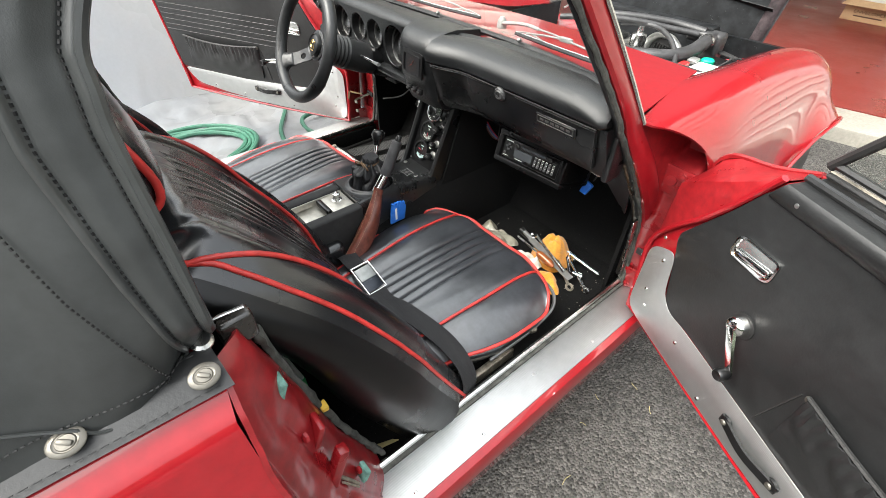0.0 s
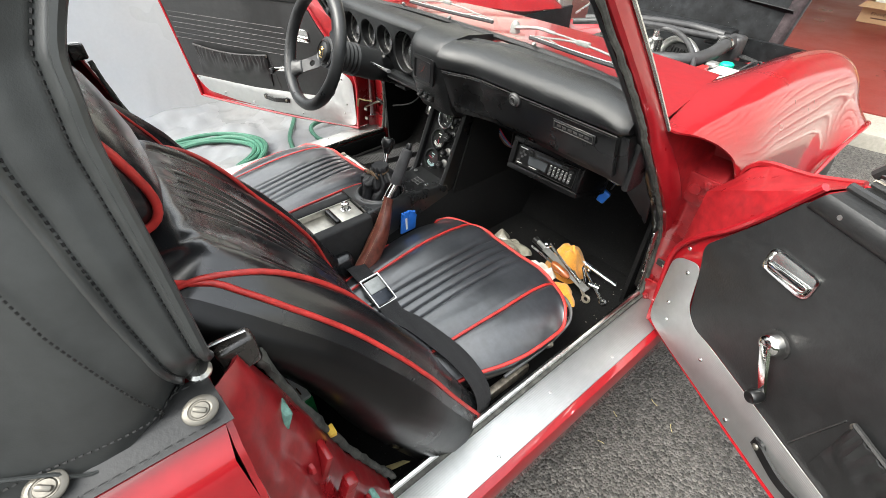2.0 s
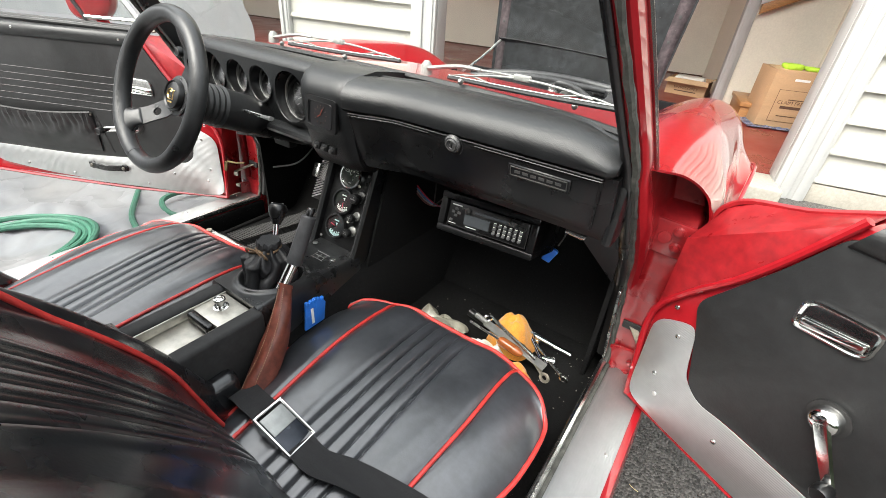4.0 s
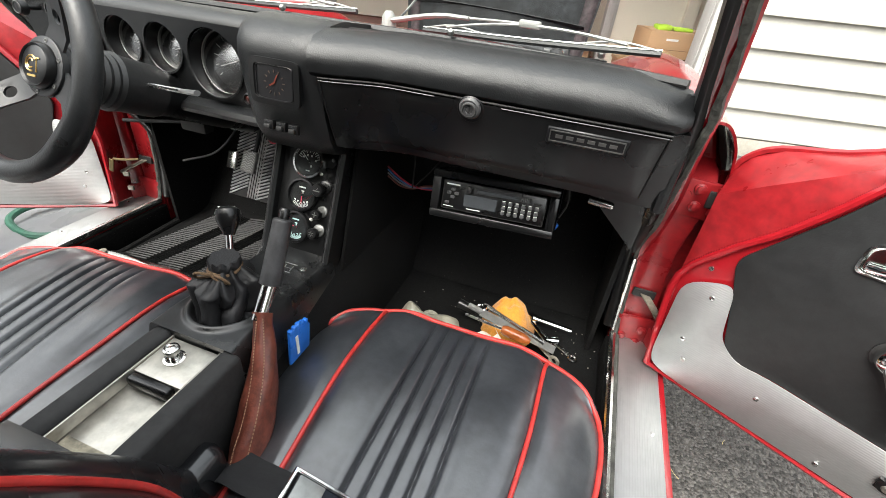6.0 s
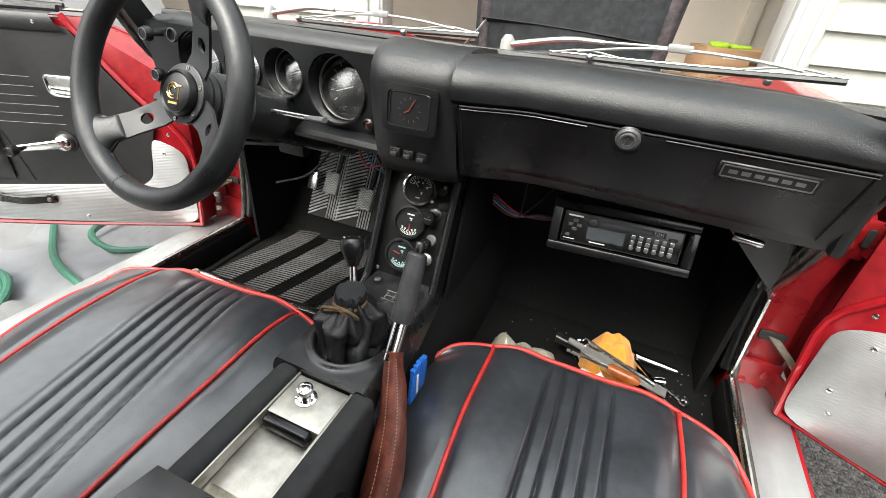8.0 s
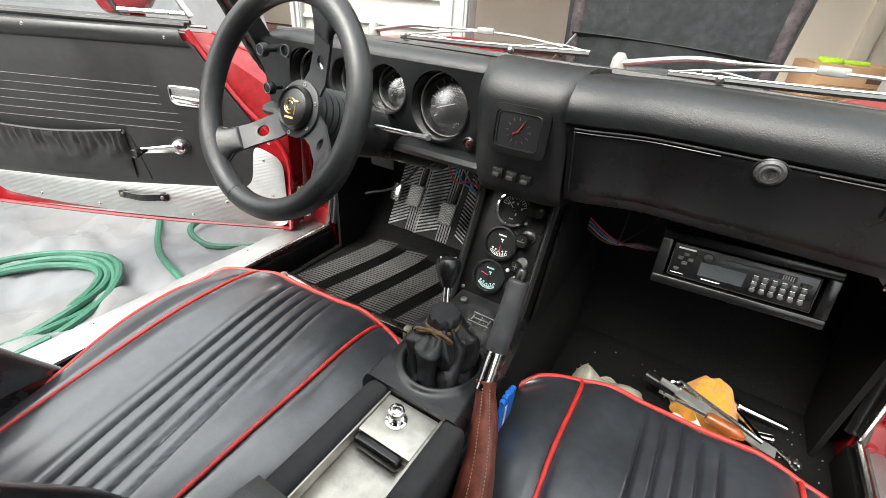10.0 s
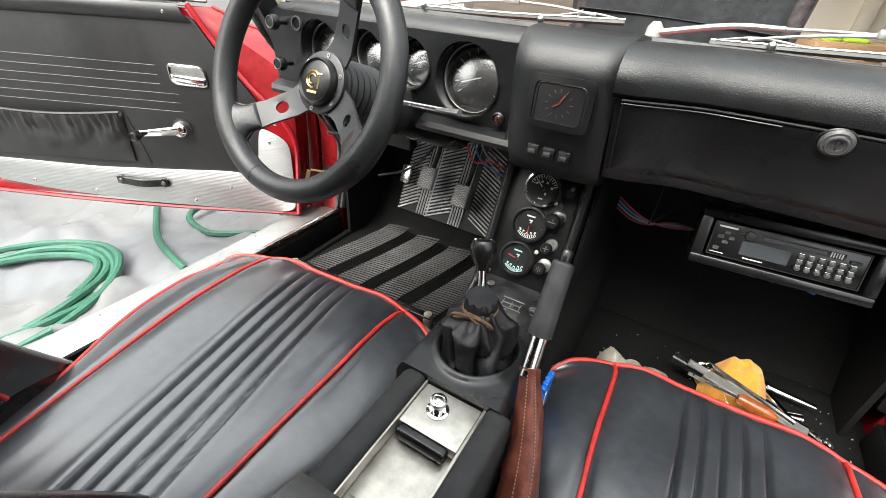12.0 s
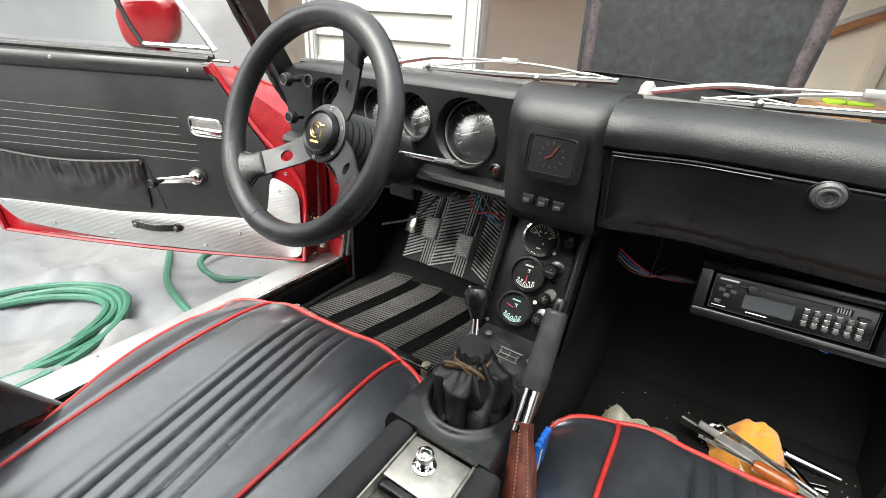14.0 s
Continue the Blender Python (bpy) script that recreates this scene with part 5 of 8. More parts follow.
    part("crank_washer", lathe([(0, 0), (0.026, 0), (0.026, 0.003), (0, 0.004)], facing(P(*hub, 0.006), Nn), 20), RUBBER, door)
    part("crank_knob", lathe([(0, 0), (0.010, 0), (0.012, 0.006), (0.0125, 0.020), (0.010, 0.024), (0.006, 0.022), (0, 0.022)], facing(P(hub[0] + arm[0], hub[1] + arm[1], 0.036), Nn), 18), PLASTIC, door, "black crank knob")
    # pull strap
    zs = 0.390 if sx > 0 else 0.400
    d0, d1 = 0.322, 0.440
    part("pull_strap", band([P(d0 - 0.012, zs, 0.012), P(d0 + 0.01, zs, 0.017), P((d0 + d1) / 2, zs - 0.002, 0.023), P(d1 - 0.01, zs, 0.017), P(d1 + 0.012, zs, 0.012)], 0.0095, 0.003, [Nn] * 5, 6), PLASTIC, door, "black door pull strap")
    for dd in (d0, d1):
        part("strap_end", lathe([(0, 0), (0.013, 0), (0.012, 0.006), (0.007, 0.008), (0, 0.0085)], facing(P(dd, zs, 0.010), Nn), 18), PLASTIC, door)
        part("strap_screw", lathe([(0, 0), (0.0065, 0), (0.005, 0.003), (0, 0.004)], facing(P(dd, zs, 0.019), Nn), 12), NICKEL, door)
    # vent window frame and half-raised glass
    vf = [P(0.165, 0.862, -0.05), P(0.20, 0.915, -0.05), P(0.28, 1.03, -0.045), P(0.36, 1.14, -0.04)]
    part("vent_frame", tube(vf, 0.008, 8, 3), RUBBER if sx > 0 else STEEL, door, "quarter light frame")
    part("vent_post", tube([P(0.345, 0.86, -0.05), P(0.385, 0.95, -0.046), P(0.425, 1.16, -0.038)], 0.006, 6, 3), RUBBER, door)
    part("vent_sill", tube([P(0.165, 0.868, -0.05), P(0.345, 0.868, -0.05)], 0.006, 6, 2), STEEL if sx < 0 else RUBBER, door)
    gl = part("vent_glass", plate([P(0.18, 0.868, -0.05), P(0.345, 0.868, -0.05), P(0.42, 1.15, -0.039), P(0.365, 1.14, -0.04)], Nn * 0.003), GLASS, door)
    gl.visible_shadow = False
    if sx < 0:
        g2 = part("door_glass", plate([P(0.35, 0.868, -0.053), P(0.95, 0.868, -0.053), P(0.93, 1.20, -0.035), P(0.43, 1.20, -0.036)], Nn * 0.004), GLASS, door, "raised clear door glass")
        g2.visible_shadow = False
        # rounded mirror housing on a short foot outside the glass
        rg = []
        for n, k in ((-0.078, 0.80), (-0.086, 0.94), (-0.104, 1.0), (-0.125, 0.90), (-0.143, 0.62), (-0.150, 0.25)):
            rg.append([P(0.355 + k * (0.080 + 0.012 * math.sin(a)) * math.copysign(abs(math.cos(a)) ** 0.62, math.cos(a)), 0.912 + k * 0.062 * math.copysign(abs(math.sin(a)) ** 0.7, math.sin(a)) - 0.012 * math.cos(a), n) for a in [2 * PI * i / 32 for i in range(32)]])
        mr = part("door_mirror", loft(rg), RED, door, "red painted door mirror housing")
        part("mirror_foot", tube([P(0.33, 0.836, -0.09), P(0.335, 0.852, -0.100), P(0.345, 0.875, -0.108)], lambda t: 0.020 - 0.005 * t, 12, 4, flat=0.6), RED, mr)
    return door


mat_line = mat("worn_pressed_line", (0.036, 0.036, 0.036), 0.5, var=0.3, bump=0.1)
build_door(1, (0.735, 0.895), "open door with black card and aluminium kick plate")
build_door(-1, (-0.735, 0.875), "open door with black card, aluminium kick plate and raised glass")

# ---- dashboard ----
dash = root("dashboard", (0, 0.85, 0.7), "black grained padded dashboard", "dashboard")


def pad_section(x):
    s = -0.032 * ease((0.20 - x) / 0.12)
    e = 0.014 * ease((x - 0.50) / 0.08)
    k = 0.55 * ease((x - 0.44) / 0.14)
    return [vec(x, y + s - k * max(0, y - 0.775), z) for y, z in ((0.935, 0.852), (0.90, 0.866), (0.862, 0.876 - e), (0.85, 0.872 - e), (0.838, 0.877 - e), (0.80, 0.880 - e), (0.768, 0.873 - e), (0.751, 0.858 - e), (0.7465, 0.842 - e * .5), (0.7485, 0.829), (0.757, 0.8225), (0.80, 0.822), (0.93, 0.80))]


xs = [0.084, 0.10, 0.115, 0.13, 0.15, 0.18, 0.22, 0.28, 0.34, 0.40, 0.46, 0.51, 0.55, 0.572, 0.582]
rings = [pad_section(x) for x in xs]
rings[-1] = [vec(p.x + 0.002, lerp(p.y, 0.83, 0.12), lerp(p.z, 0.845, 0.18)) for p in rings[-1]]
part("dash_pad", loft(rings), DASH, dash, "padded grained top roll")


def lower_section(x):
    s = -0.032 * ease((0.20 - x) / 0.12)
    return [vec(x, y + s, z) for y, z in ((0.80, 0.824), (0.760, 0.824), (0.767, 0.80), (0.786, 0.755), (0.800, 0.715), (0.806, 0.703), (0.82, 0.697), (0.86, 0.705), (0.93, 0.74), (0.93, 0.80))]


part("glovebox_surround", loft([lower_section(x) for x in (0.088, 0.11, 0.13, 0.16, 0.2, 0.3, 0.45, 0.575, 0.588)]), PLASTIC, dash)


def lid(u, v):
    x = lerp(0.096, 0.568 - 0.006 * v, u)
    s = -0.032 * ease((0.20 - x) / 0.12)
    k = v
    bul = 0.004 * math.sin(PI * u) ** 0.3 * math.sin(PI * v) ** 0.3
    return vec(x, lerp(0.754, 0.788, k) + s - bul, lerp(0.8185, 0.722, k))


part("glovebox_lid", surf(lid, 40, 14, -0.012), PLASTIC, dash, "smooth black glovebox lid")
for e in ([lid(k / 20, 0.01) for k in range(0, 8)], [lid(k / 20, 0.01) for k in range(11, 21)], [lid(0.004, k / 10) for k in range(11)], [lid(0.996, k / 10) for k in range(11)]):
    part("lid_edge", tube([p + vec(0, -0.0012, 0) for p in e], 0.0009, 6, 2), PLASTIC, dash)
part("lock_tab", lathe([(0, 0), (0.0195, 0), (0.0195, 0.001), (0.0185, 0.002), (0, 0.002)], facing((0.313, 0.7565, 0.8085), vec(0, -0.965, -0.26)), 30), PLASTIC, dash)
part("lid_seam", tube([lid(k / 20, 0.0) + vec(0, -0.001, 0.003) for k in range(21)], 0.0016, 5, 2), MATTE, dash)
LN = vec(0, -0.975, -0.22)
lk = part("glovebox_lock", lathe([(0, 0), (0.0150, 0), (0.0155, 0.004), (0.013, 0.007), (0.0105, 0.0065), (0.0095, 0.009), (0.006, 0.009), (0.0055, 0.0075), (0, 0.0075)], facing((0.313, 0.755, 0.8115), LN), 28), BUTTON, dash, "round dark grey glovebox lock")
part("lock_ring", lathe([(0.0085, 0.0085), (0.0098, 0.0085), (0.0098, 0.0105), (0.0085, 0.0105)], facing((0.313, 0.755, 0.8115), LN), 24), DIM, lk)
part("lock_slot", box(-0.001, 0.001, -0.0045, 0.0045, 0.007, 0.0095, 0, 1, facing((0.313, 0.755, 0.8115), LN)), MATTE, lk)
# maker's badge in a bright frame
B = facing((0.472, 0.7585, 0.7965), LN)
bd = part("badge_plate", join(box(-0.052, 0.052, -0.0115, 0.0115, 0.0, 0.004, 0.0015, 1, B)), DIAL, dash, "black maker's badge with bright frame")
part("badge_frame", join(box(-0.048, 0.048, 0.0068, 0.0082, 0.004, 0.0054, 0, 1, B), box(-0.048, 0.048, -0.0082, -0.0068, 0.004, 0.0054, 0, 1, B), box(-0.048, -0.0466, -0.0082, 0.0082, 0.004, 0.0054, 0, 1, B), box(0.0466, 0.048, -0.0082, 0.0082, 0.004, 0.0054, 0, 1, B)), DIM, bd)
part("badge_bars", join(*[box(-0.040 + k * 0.0138, -0.0305 + k * 0.0138, -0.0024, 0.0024, 0.004, 0.0048, 0, 1, B) for k in range(6)]), DIM, bd)

# centre cluster


def clus(x):
    e = 0.012 * (abs(x - 0.016) / 0.068) ** 6
    return [vec(x, y + e, z) for y, z in ((0.935, 0.853), (0.88, 0.874), (0.80, 0.884), (0.765, 0.881), (0.742, 0.871), (0.729, 0.853), (0.726, 0.835), (0.729, 0.80), (0.735, 0.755), (0.745, 0.715), (0.76, 0.690), (0.79, 0.678), (0.93, 0.70))]


part("centre_panel", loft([clus(lerp(-0.052, 0.086, k / 14)) for k in range(15)]), DASH, dash, "raised grained centre panel")
CN = vec(0, -0.99, 0.09)
CK = facing((0.022, 0.7245, 0.803), CN)


def rim_ring(w, h, r, n0, n1, M, k=0.35, m=36):
    out = []
    for ww, hh, n in ((w, h, n0), (w, h, n1), (w - r, h - r, n1 + 0.001), (w - r * 1.3, h - r * 1.3, n0)):
        out.append([M @ vec(ww * math.copysign(abs(math.cos(a)) ** k, math.cos(a)), hh * math.copysign(abs(math.sin(a)) ** k, math.sin(a)), n) for a in [2 * PI * i / m for i in range(m)]])
    return loft(out, cap=False)


clk = part("clock", rim_ring(0.043, 0.033, 0.008, -0.002, 0.0042, CK, 0.24), PLASTIC, dash, "square dash clock with orange hand")
part("clock_face", box(-0.036, 0.036, -0.026, 0.026, -0.002, 0.0028, 0, 1, CK), DIAL, clk)
part("clock_bezel", rim_ring(0.032, 0.025, 0.0012, 0.002, 0.0038, CK, 0.2), DIAL, clk)
part("clock_marks", join(*[box(-0.0006, 0.0006, 0.014, 0.018, 0.0035, 0.0042, 0, 1, CK @ Matrix.Rotation(k * PI / 6, 4, "Z")) for k in range(12)]), mat("faded_orange_print", (0.05, 0.032, 0.024), 0.5, bump=0), clk)
part("clock_hand", join(box(-0.0008, 0.0008, -0.002, 0.013, 0.0042, 0.005, 0, 1, CK @ Matrix.Rotation(-0.5, 4, "Z")), box(-0.001, 0.001, -0.002, 0.009, 0.0042, 0.005, 0, 1, CK @ Matrix.Rotation(2.1, 4, "Z"))), mat("orange_hand", (0.13, 0.022, 0.012), 0.5, bump=0), clk)
for k in range(3):
    S0 = facing((-0.004 + 0.0225 * k, 0.7315, 0.7345 - 0.0005 * k), vec(0, -0.97, 0.12))
    sw = part("rocker_switch", box(-0.0085, 0.0085, -0.0075, 0.0075, -0.004, 0.005, 0.0018, 2, S0), PLASTIC, dash, "small black rocker switch")
    part("switch_lever", box(-0.0055, 0.0055, -0.005, 0.002, 0.004, 0.0105, 0.0018, 2, S0), RUBBER, sw)
    part("switch_mark", box(-0.002, 0.002, 0.0035, 0.0045, 0.0049, 0.0056, 0, 1, S0), LCD, sw)

# instrument side with recessed dials


def hood_sec(x):
    e = 0.03 * ease((-0.50 - x) / 0.09)
    return [vec(x, y, z) for y, z in ((0.935, 0.85), (0.88, 0.868), (0.82, 0.876 - e * .4), (0.802, 0.8742 - e * .6), (0.791, 0.8695 - e * .7), (0.7835, 0.861 - e * .85), (0.7825, 0.853 - e), (0.792, 0.850 - e), (0.90, 0.845 - e))]


part("instrument_hood", loft([hood_sec(x) for x in (-0.585, -0.575, -0.55, -0.5, -0.4, -0.3, -0.2, -0.1, -0.05)]), DASH, dash, "grained instrument hood")
FY0, FY1 = 0.782, 0.795
ZT, ZB = 0.858, 0.722


def face_pt(x, z):
    return vec(x, lerp(FY1, FY0, (z - ZB) / (ZT - ZB)), z)


dials = [(-0.150, 0.795, 0.0555), (-0.258, 0.806, 0.040), (-0.350, 0.806, 0.040), (-0.455, 0.80, 0.050)]
bm = bmesh.new()
loops = []
outline = [(-0.052, ZB), (-0.052, ZT), (-0.57, ZT), (-0.585, 0.84), (-0.585, 0.74), (-0.57, ZB)]
dense = []
for i, a in enumerate(outline):
    b2 = outline[(i + 1) % len(outline)]
    n = max(1, int(math.hypot(b2[0] - a[0], b2[1] - a[1]) / 0.02))
    dense += [(lerp(a[0], b2[0], k / n), lerp(a[1], b2[1], k / n)) for k in range(n)]
for pts in [dense] + [[(cx + r * math.cos(2 * PI * k / 40), cz + r * math.sin(2 * PI * k / 40)) for k in range(40)] for cx, cz, r in dials]:
    vs = [bm.verts.new(face_pt(*p)) for p in pts]
    loops += [bm.edges.new((vs[i], vs[(i + 1) % len(vs)])) for i in range(len(vs))]
bmesh.ops.triangle_fill(bm, use_beauty=True, edges=loops)
part("face_rim", tube([(-0.064, 0.835, 0.874), (-0.062, 0.800, 0.871), (-0.061, 0.784, 0.861), (-0.061, 0.778, 0.845), (-0.061, 0.781, 0.79), (-0.061, 0.783, 0.745), (-0.062, 0.778, 0.720)], 0.0065, 10, 4), DASH, dash, "rounded edge of the instrument face")
part("instrument_face", bm, DASH, dash, "black instrument face with round recesses")
for cx, cz, r in dials:
    IN = facing(face_pt(cx, cz), vec(0, -0.995, 0.095))
    gg = part("instrument", lathe([(r, 0.0005), (r + 0.003, 0.001), (r, -0.002), (r * 0.96, -0.03), (r * 0.95, -0.050), (r * 0.6, -0.0505), (0, -0.0505)], IN, 40), PLASTIC, dash, "round recessed dial under glass")
    part("bezel", lathe([(r * 0.955, -0.029), (r * 0.925, -0.029), (r * 0.915, -0.024), (r * 0.94, -0.023)], IN, 40), DIM, gg)
    part("dial", lathe([(0, -0.0485), (r * 0.92, -0.0485), (r * 0.92, -0.047), (0, -0.047)], IN, 32), DIAL, gg)
    part("dial_marks", join(*[box(-0.0006, 0.0006, r * 0.68, r * 0.82, -0.0469, -0.0464, 0, 1, IN @ Matrix.Rotation(a, 4, "Z")) for a in [(-2.2 + 0.4 * k) for k in range(12)]]), MARK, gg)
    part("needle", box(-0.0007, 0.0007, -0.004, r * 0.6, -0.0455, -0.0445, 0, 1, IN @ Matrix.Rotation(1.9, 4, "Z")), MARK, gg)
    gw = part("dial_glass", lathe([(0, 0.003), (r * 0.25, 0.0027), (r * 0.5, 0.0018), (r * 0.7, 0.0004), (r * 0.93, -0.0016)], IN @ Matrix.Translation((0, 0, -0.026)) @ Matrix.Rotation(radians(-11), 4, "X"), 40), DIALGLASS, gg)
    gw.visible_shadow = False


def lip(x):
    return [vec(x, y, z) for y, z in ((0.80, 0.728), (0.788, 0.728), (0.772, 0.722), (0.768, 0.714), (0.772, 0.706), (0.79, 0.700), (0.84, 0.71), (0.93, 0.74), (0.93, 0.80))]


part("lower_lip", loft([lip(x) for x in (-0.585, -0.57, -0.4, -0.2, -0.075, -0.05)]), DASH, dash)
part("warning_lamp", lathe([(0, 0), (0.0105, 0), (0.0105, 0.004), (0.008, 0.006), (0.007, 0.003), (0, 0.003)], facing((-0.086, 0.786, 0.7475), (0, -0.99, 0.1)), 20), PLASTIC, dash, "small round warning lamp")
part("lamp_lens", lathe([(0, 0.003), (0.0068, 0.003), (0.004, 0.005), (0, 0.0055)], facing((-0.086, 0.786, 0.7475), (0, -0.99, 0.1)), 16), mat("dark_red_lens", (0.035, 0.010, 0.008), 0.15, bump=0), dash)
for x, z in ((-0.535, 0.848), (-0.530, 0.778)):
    kn = part("pull_knob", lathe([(0, 0), (0.004, 0), (0.004, 0.022), (0.0125, 0.024), (0.0135, 0.030), (0.011, 0.036), (0, 0.037)], facing((x, 0.783, z - 0.012), (0, -0.99, 0.1)), 22), PLASTIC, dash, "black dash pull knob")
    part("knob_symbol", lathe([(0.0095, 0.0362), (0.0105, 0.0372), (0.0095, 0.0378), (0.0085, 0.0372)], facing((x, 0.783, z - 0.012), (0, -0.99, 0.1)), 20), BUTTON, kn)
part("bezel_ring", lathe([(0.010, 0), (0.013, 0), (0.012, 0.004), (0.010, 0.004)], facing((-0.505, 0.783, 0.838), (0, -0.99, 0.1)), 18), BUTTON, dash)
part("under_dash_panel", box(-0.60, 0.60, 0.82, 1.22, 0.735, 0.745, 0), MATTE, dash)
part("dash_end", box(0.582, 0.600, 0.79, 0.845, 0.70, 0.832, 0.008), DASH, dash)
part("dash_end", mirror(box(0.582, 0.600, 0.80, 0.845, 0.70, 0.832, 0.008)), DASH, dash)

# stereo hung below the glovebox
R0 = facing((0.346, 0.858, 0.627), vec(0.0, -0.955, 0.30)) @ Matrix.Rotation(radians(2.5), 4, "Z")
st = root("car_stereo", (0.346, 0.9, 0.627), "black cassette car stereo in underdash housing", "car stereo")


def rb(x0, x1, y0, y1, z0, z1, b=0.001, s=1):
    return box(x0, x1, y0, y1, z0, z1, b, s, R0)


hz = part("stereo_housing", rb(-0.112, 0.112, 0.029, 0.043, -0.13, 0.010, 0.003, 2), PLASTIC, st, "black plastic mounting box")
for q in ((-0.112, 0.112, -0.043, -0.029), (-0.112, -0.096, -0.0295, 0.0295), (0.096, 0.112, -0.0295, 0.0295)):
    part("housing_wall", rb(q[0], q[1], q[2], q[3], -0.13, 0.010, 0.003, 2), PLASTIC, hz)
part("housing_back", rb(-0.095, 0.095, -0.0285, 0.0285, -0.13, -0.12, 0), PLASTIC, hz)
fp = part("stereo_face", rb(-0.092, 0.092, -0.0255, 0.0255, -0.02, 0.004, 0.003, 2), PLASTIC, st, "stereo front panel")
part("face_outline", join(rb(-0.092, 0.092, 0.0245, 0.0255, 0.0035, 0.0045, 0), rb(-0.092, 0.092, -0.0255, -0.0245, 0.0035, 0.0045, 0), rb(-0.092, -0.091, -0.0255, 0.0255, 0.0035, 0.0045, 0), rb(0.091, 0.092, -0.0255, 0.0255, 0.0035, 0.0045, 0)), RUBBER, fp)
part("cassette_slot", rb(-0.035, 0.066, 0.010, 0.019, 0.0035, 0.0046, 0), MATTE, fp)
part("cassette_door", rb(-0.030, 0.045, 0.0115, 0.0175, 0.004, 0.0052, 0.0005), LCD, fp)
part("slot_grille", join(*[rb(0.049 + 0.003 * k, 0.0505 + 0.003 * k, 0.011, 0.018, 0.0045, 0.0056, 0) for k in range(5)]), STEEL, fp)
part("display", rb(-0.052, 0.008, -0.016, 0.006, 0.0038, 0.0052, 0.0006), LCD, fp, "grey display window")
part("volume_knob", lathe([(0, 0.004), (0.007, 0.004), (0.0065, 0.010), (0.005, 0.011), (0, 0.011)], R0 @ Matrix.Translation((-0.045, 0.014, 0)), 16), RUBBER, fp)
part("printed_mark", join(rb(-0.086, -0.062, 0.018, 0.0205, 0.004, 0.0047, 0)), MARK, fp)
for k, (x, y) in enumerate(((-0.080, 0.004), (-0.066, 0.004), (-0.073, 0.011), (-0.073, -0.003), (-0.082, -0.014))):
    part("button", rb(x - 0.004, x + 0.004, y - 0.0028, y + 0.0028, 0.004, 0.0068, 0.001), BUTTON, fp)
me = None
for r in range(3):
    for k in range(6):
        m = Matrix.Translation((0, 0, 0))
        if me is None:
            ob = part("button", lathe([(0, 0.004), (0.0038, 0.004), (0.0036, 0.0068), (0.0025, 0.0074), (0, 0.0074)], None, 12), BUTTON, fp)
            ob.matrix_basis = R0 @ Matrix.Translation((0.020, 0.002, 0))
            me = ob.data
        else:
            shared("button", me, fp, R0 @ Matrix.Translation((0.020 + 0.0115 * k, 0.002 - 0.0085 * r, 0)))
part("button_legend", join(*[rb(0.017 + 0.0115 * k, 0.023 + 0.0115 * k, 0.0055 - 0.0085 * r, 0.0065 - 0.0085 * r, 0.004, 0.0046, 0) for k in range(6) for r in range(3)] + [rb(-0.045, -0.020, -0.0205, -0.019, 0.004, 0.0047, 0), rb(-0.088, -0.07, -0.021, -0.020, 0.004, 0.0047, 0)]), MARK, fp, kind="stuff")
part("small_button", rb(0.072, 0.084, 0.008, 0.013, 0.004, 0.007, 0.001), RUBBER, fp)
part("small_button", rb(-0.062, -0.050, 0.013, 0.017, 0.004, 0.007, 0.001), RUBBER, fp)
part("radio_bracket", join(tube([(0.25, 0.93, 0.66), (0.25, 0.90, 0.70)], 0.004, 5, 1), tube([(0.44, 0.93, 0.66), (0.44, 0.90, 0.70)], 0.004, 5, 1)), DIRTY, st)

# small pull under the dash end
part("underdash_pull", join(tube([(0.521, 0.90, 0.70), (0.521, 0.885, 0.668)], 0.004, 6, 1), lathe([(0, 0), (0.007, 0), (0.007, 0.034), (0.005, 0.04), (0, 0.04)], pose(0.502, 0.882, 0.662, 0, 90, -10), 12)), STEEL, dash, "dull metal pull lever")
part("pull_plate", plate([vec(0.47, 0.91, 0.69), vec(0.60, 0.91, 0.69), vec(0.60, 0.93, 0.56)], (0, 0.006, 0)), PLASTIC, dash)

# loose wires
WIRES = [mat("red_wire", (0.60, 0.03, 0.06), 0.4, bump=0), mat("blue_wire", (0.06, 0.22, 0.50), 0.4, bump=0), mat("grey_wire", (0.30, 0.30, 0.30), 0.4, bump=0), mat("brown_wire", (0.20, 0.07, 0.05), 0.4, bump=0)]
for k, W in enumerate(WIRES):
    tagged(part("loose_wire", tube([(0.105, 0.935, 0.612 - 0.007 * k), (0.135, 0.93, 0.596 - 0.006 * k), (0.165, 0.928, 0.585 - 0.002 * k), (0.20, 0.93, 0.584 + 0.003 * k), (0.25, 0.94, 0.590)], 0.0018, 6, 6), W), "thin insulated wires hanging under the dash", "wire", "dash wires")
    tagged(part("loose_wire", tube([(-0.235 + 0.016 * k, 0.98, 0.70), (-0.232 + 0.018 * k, 0.97, 0.635), (-0.205 + 0.018 * k, 0.96, 0.592 + 0.006 * k), (-0.165 + 0.012 * k, 0.95, 0.604 - 0.014 * k), (-0.125 + 0.004 * k, 0.94, 0.605 - 0.020 * k), (-0.070, 0.93, 0.600 - 0.024 * k)], 0.0020, 6, 6), W), "thin insulated wires hanging under the dash", "wire", "dash wires")
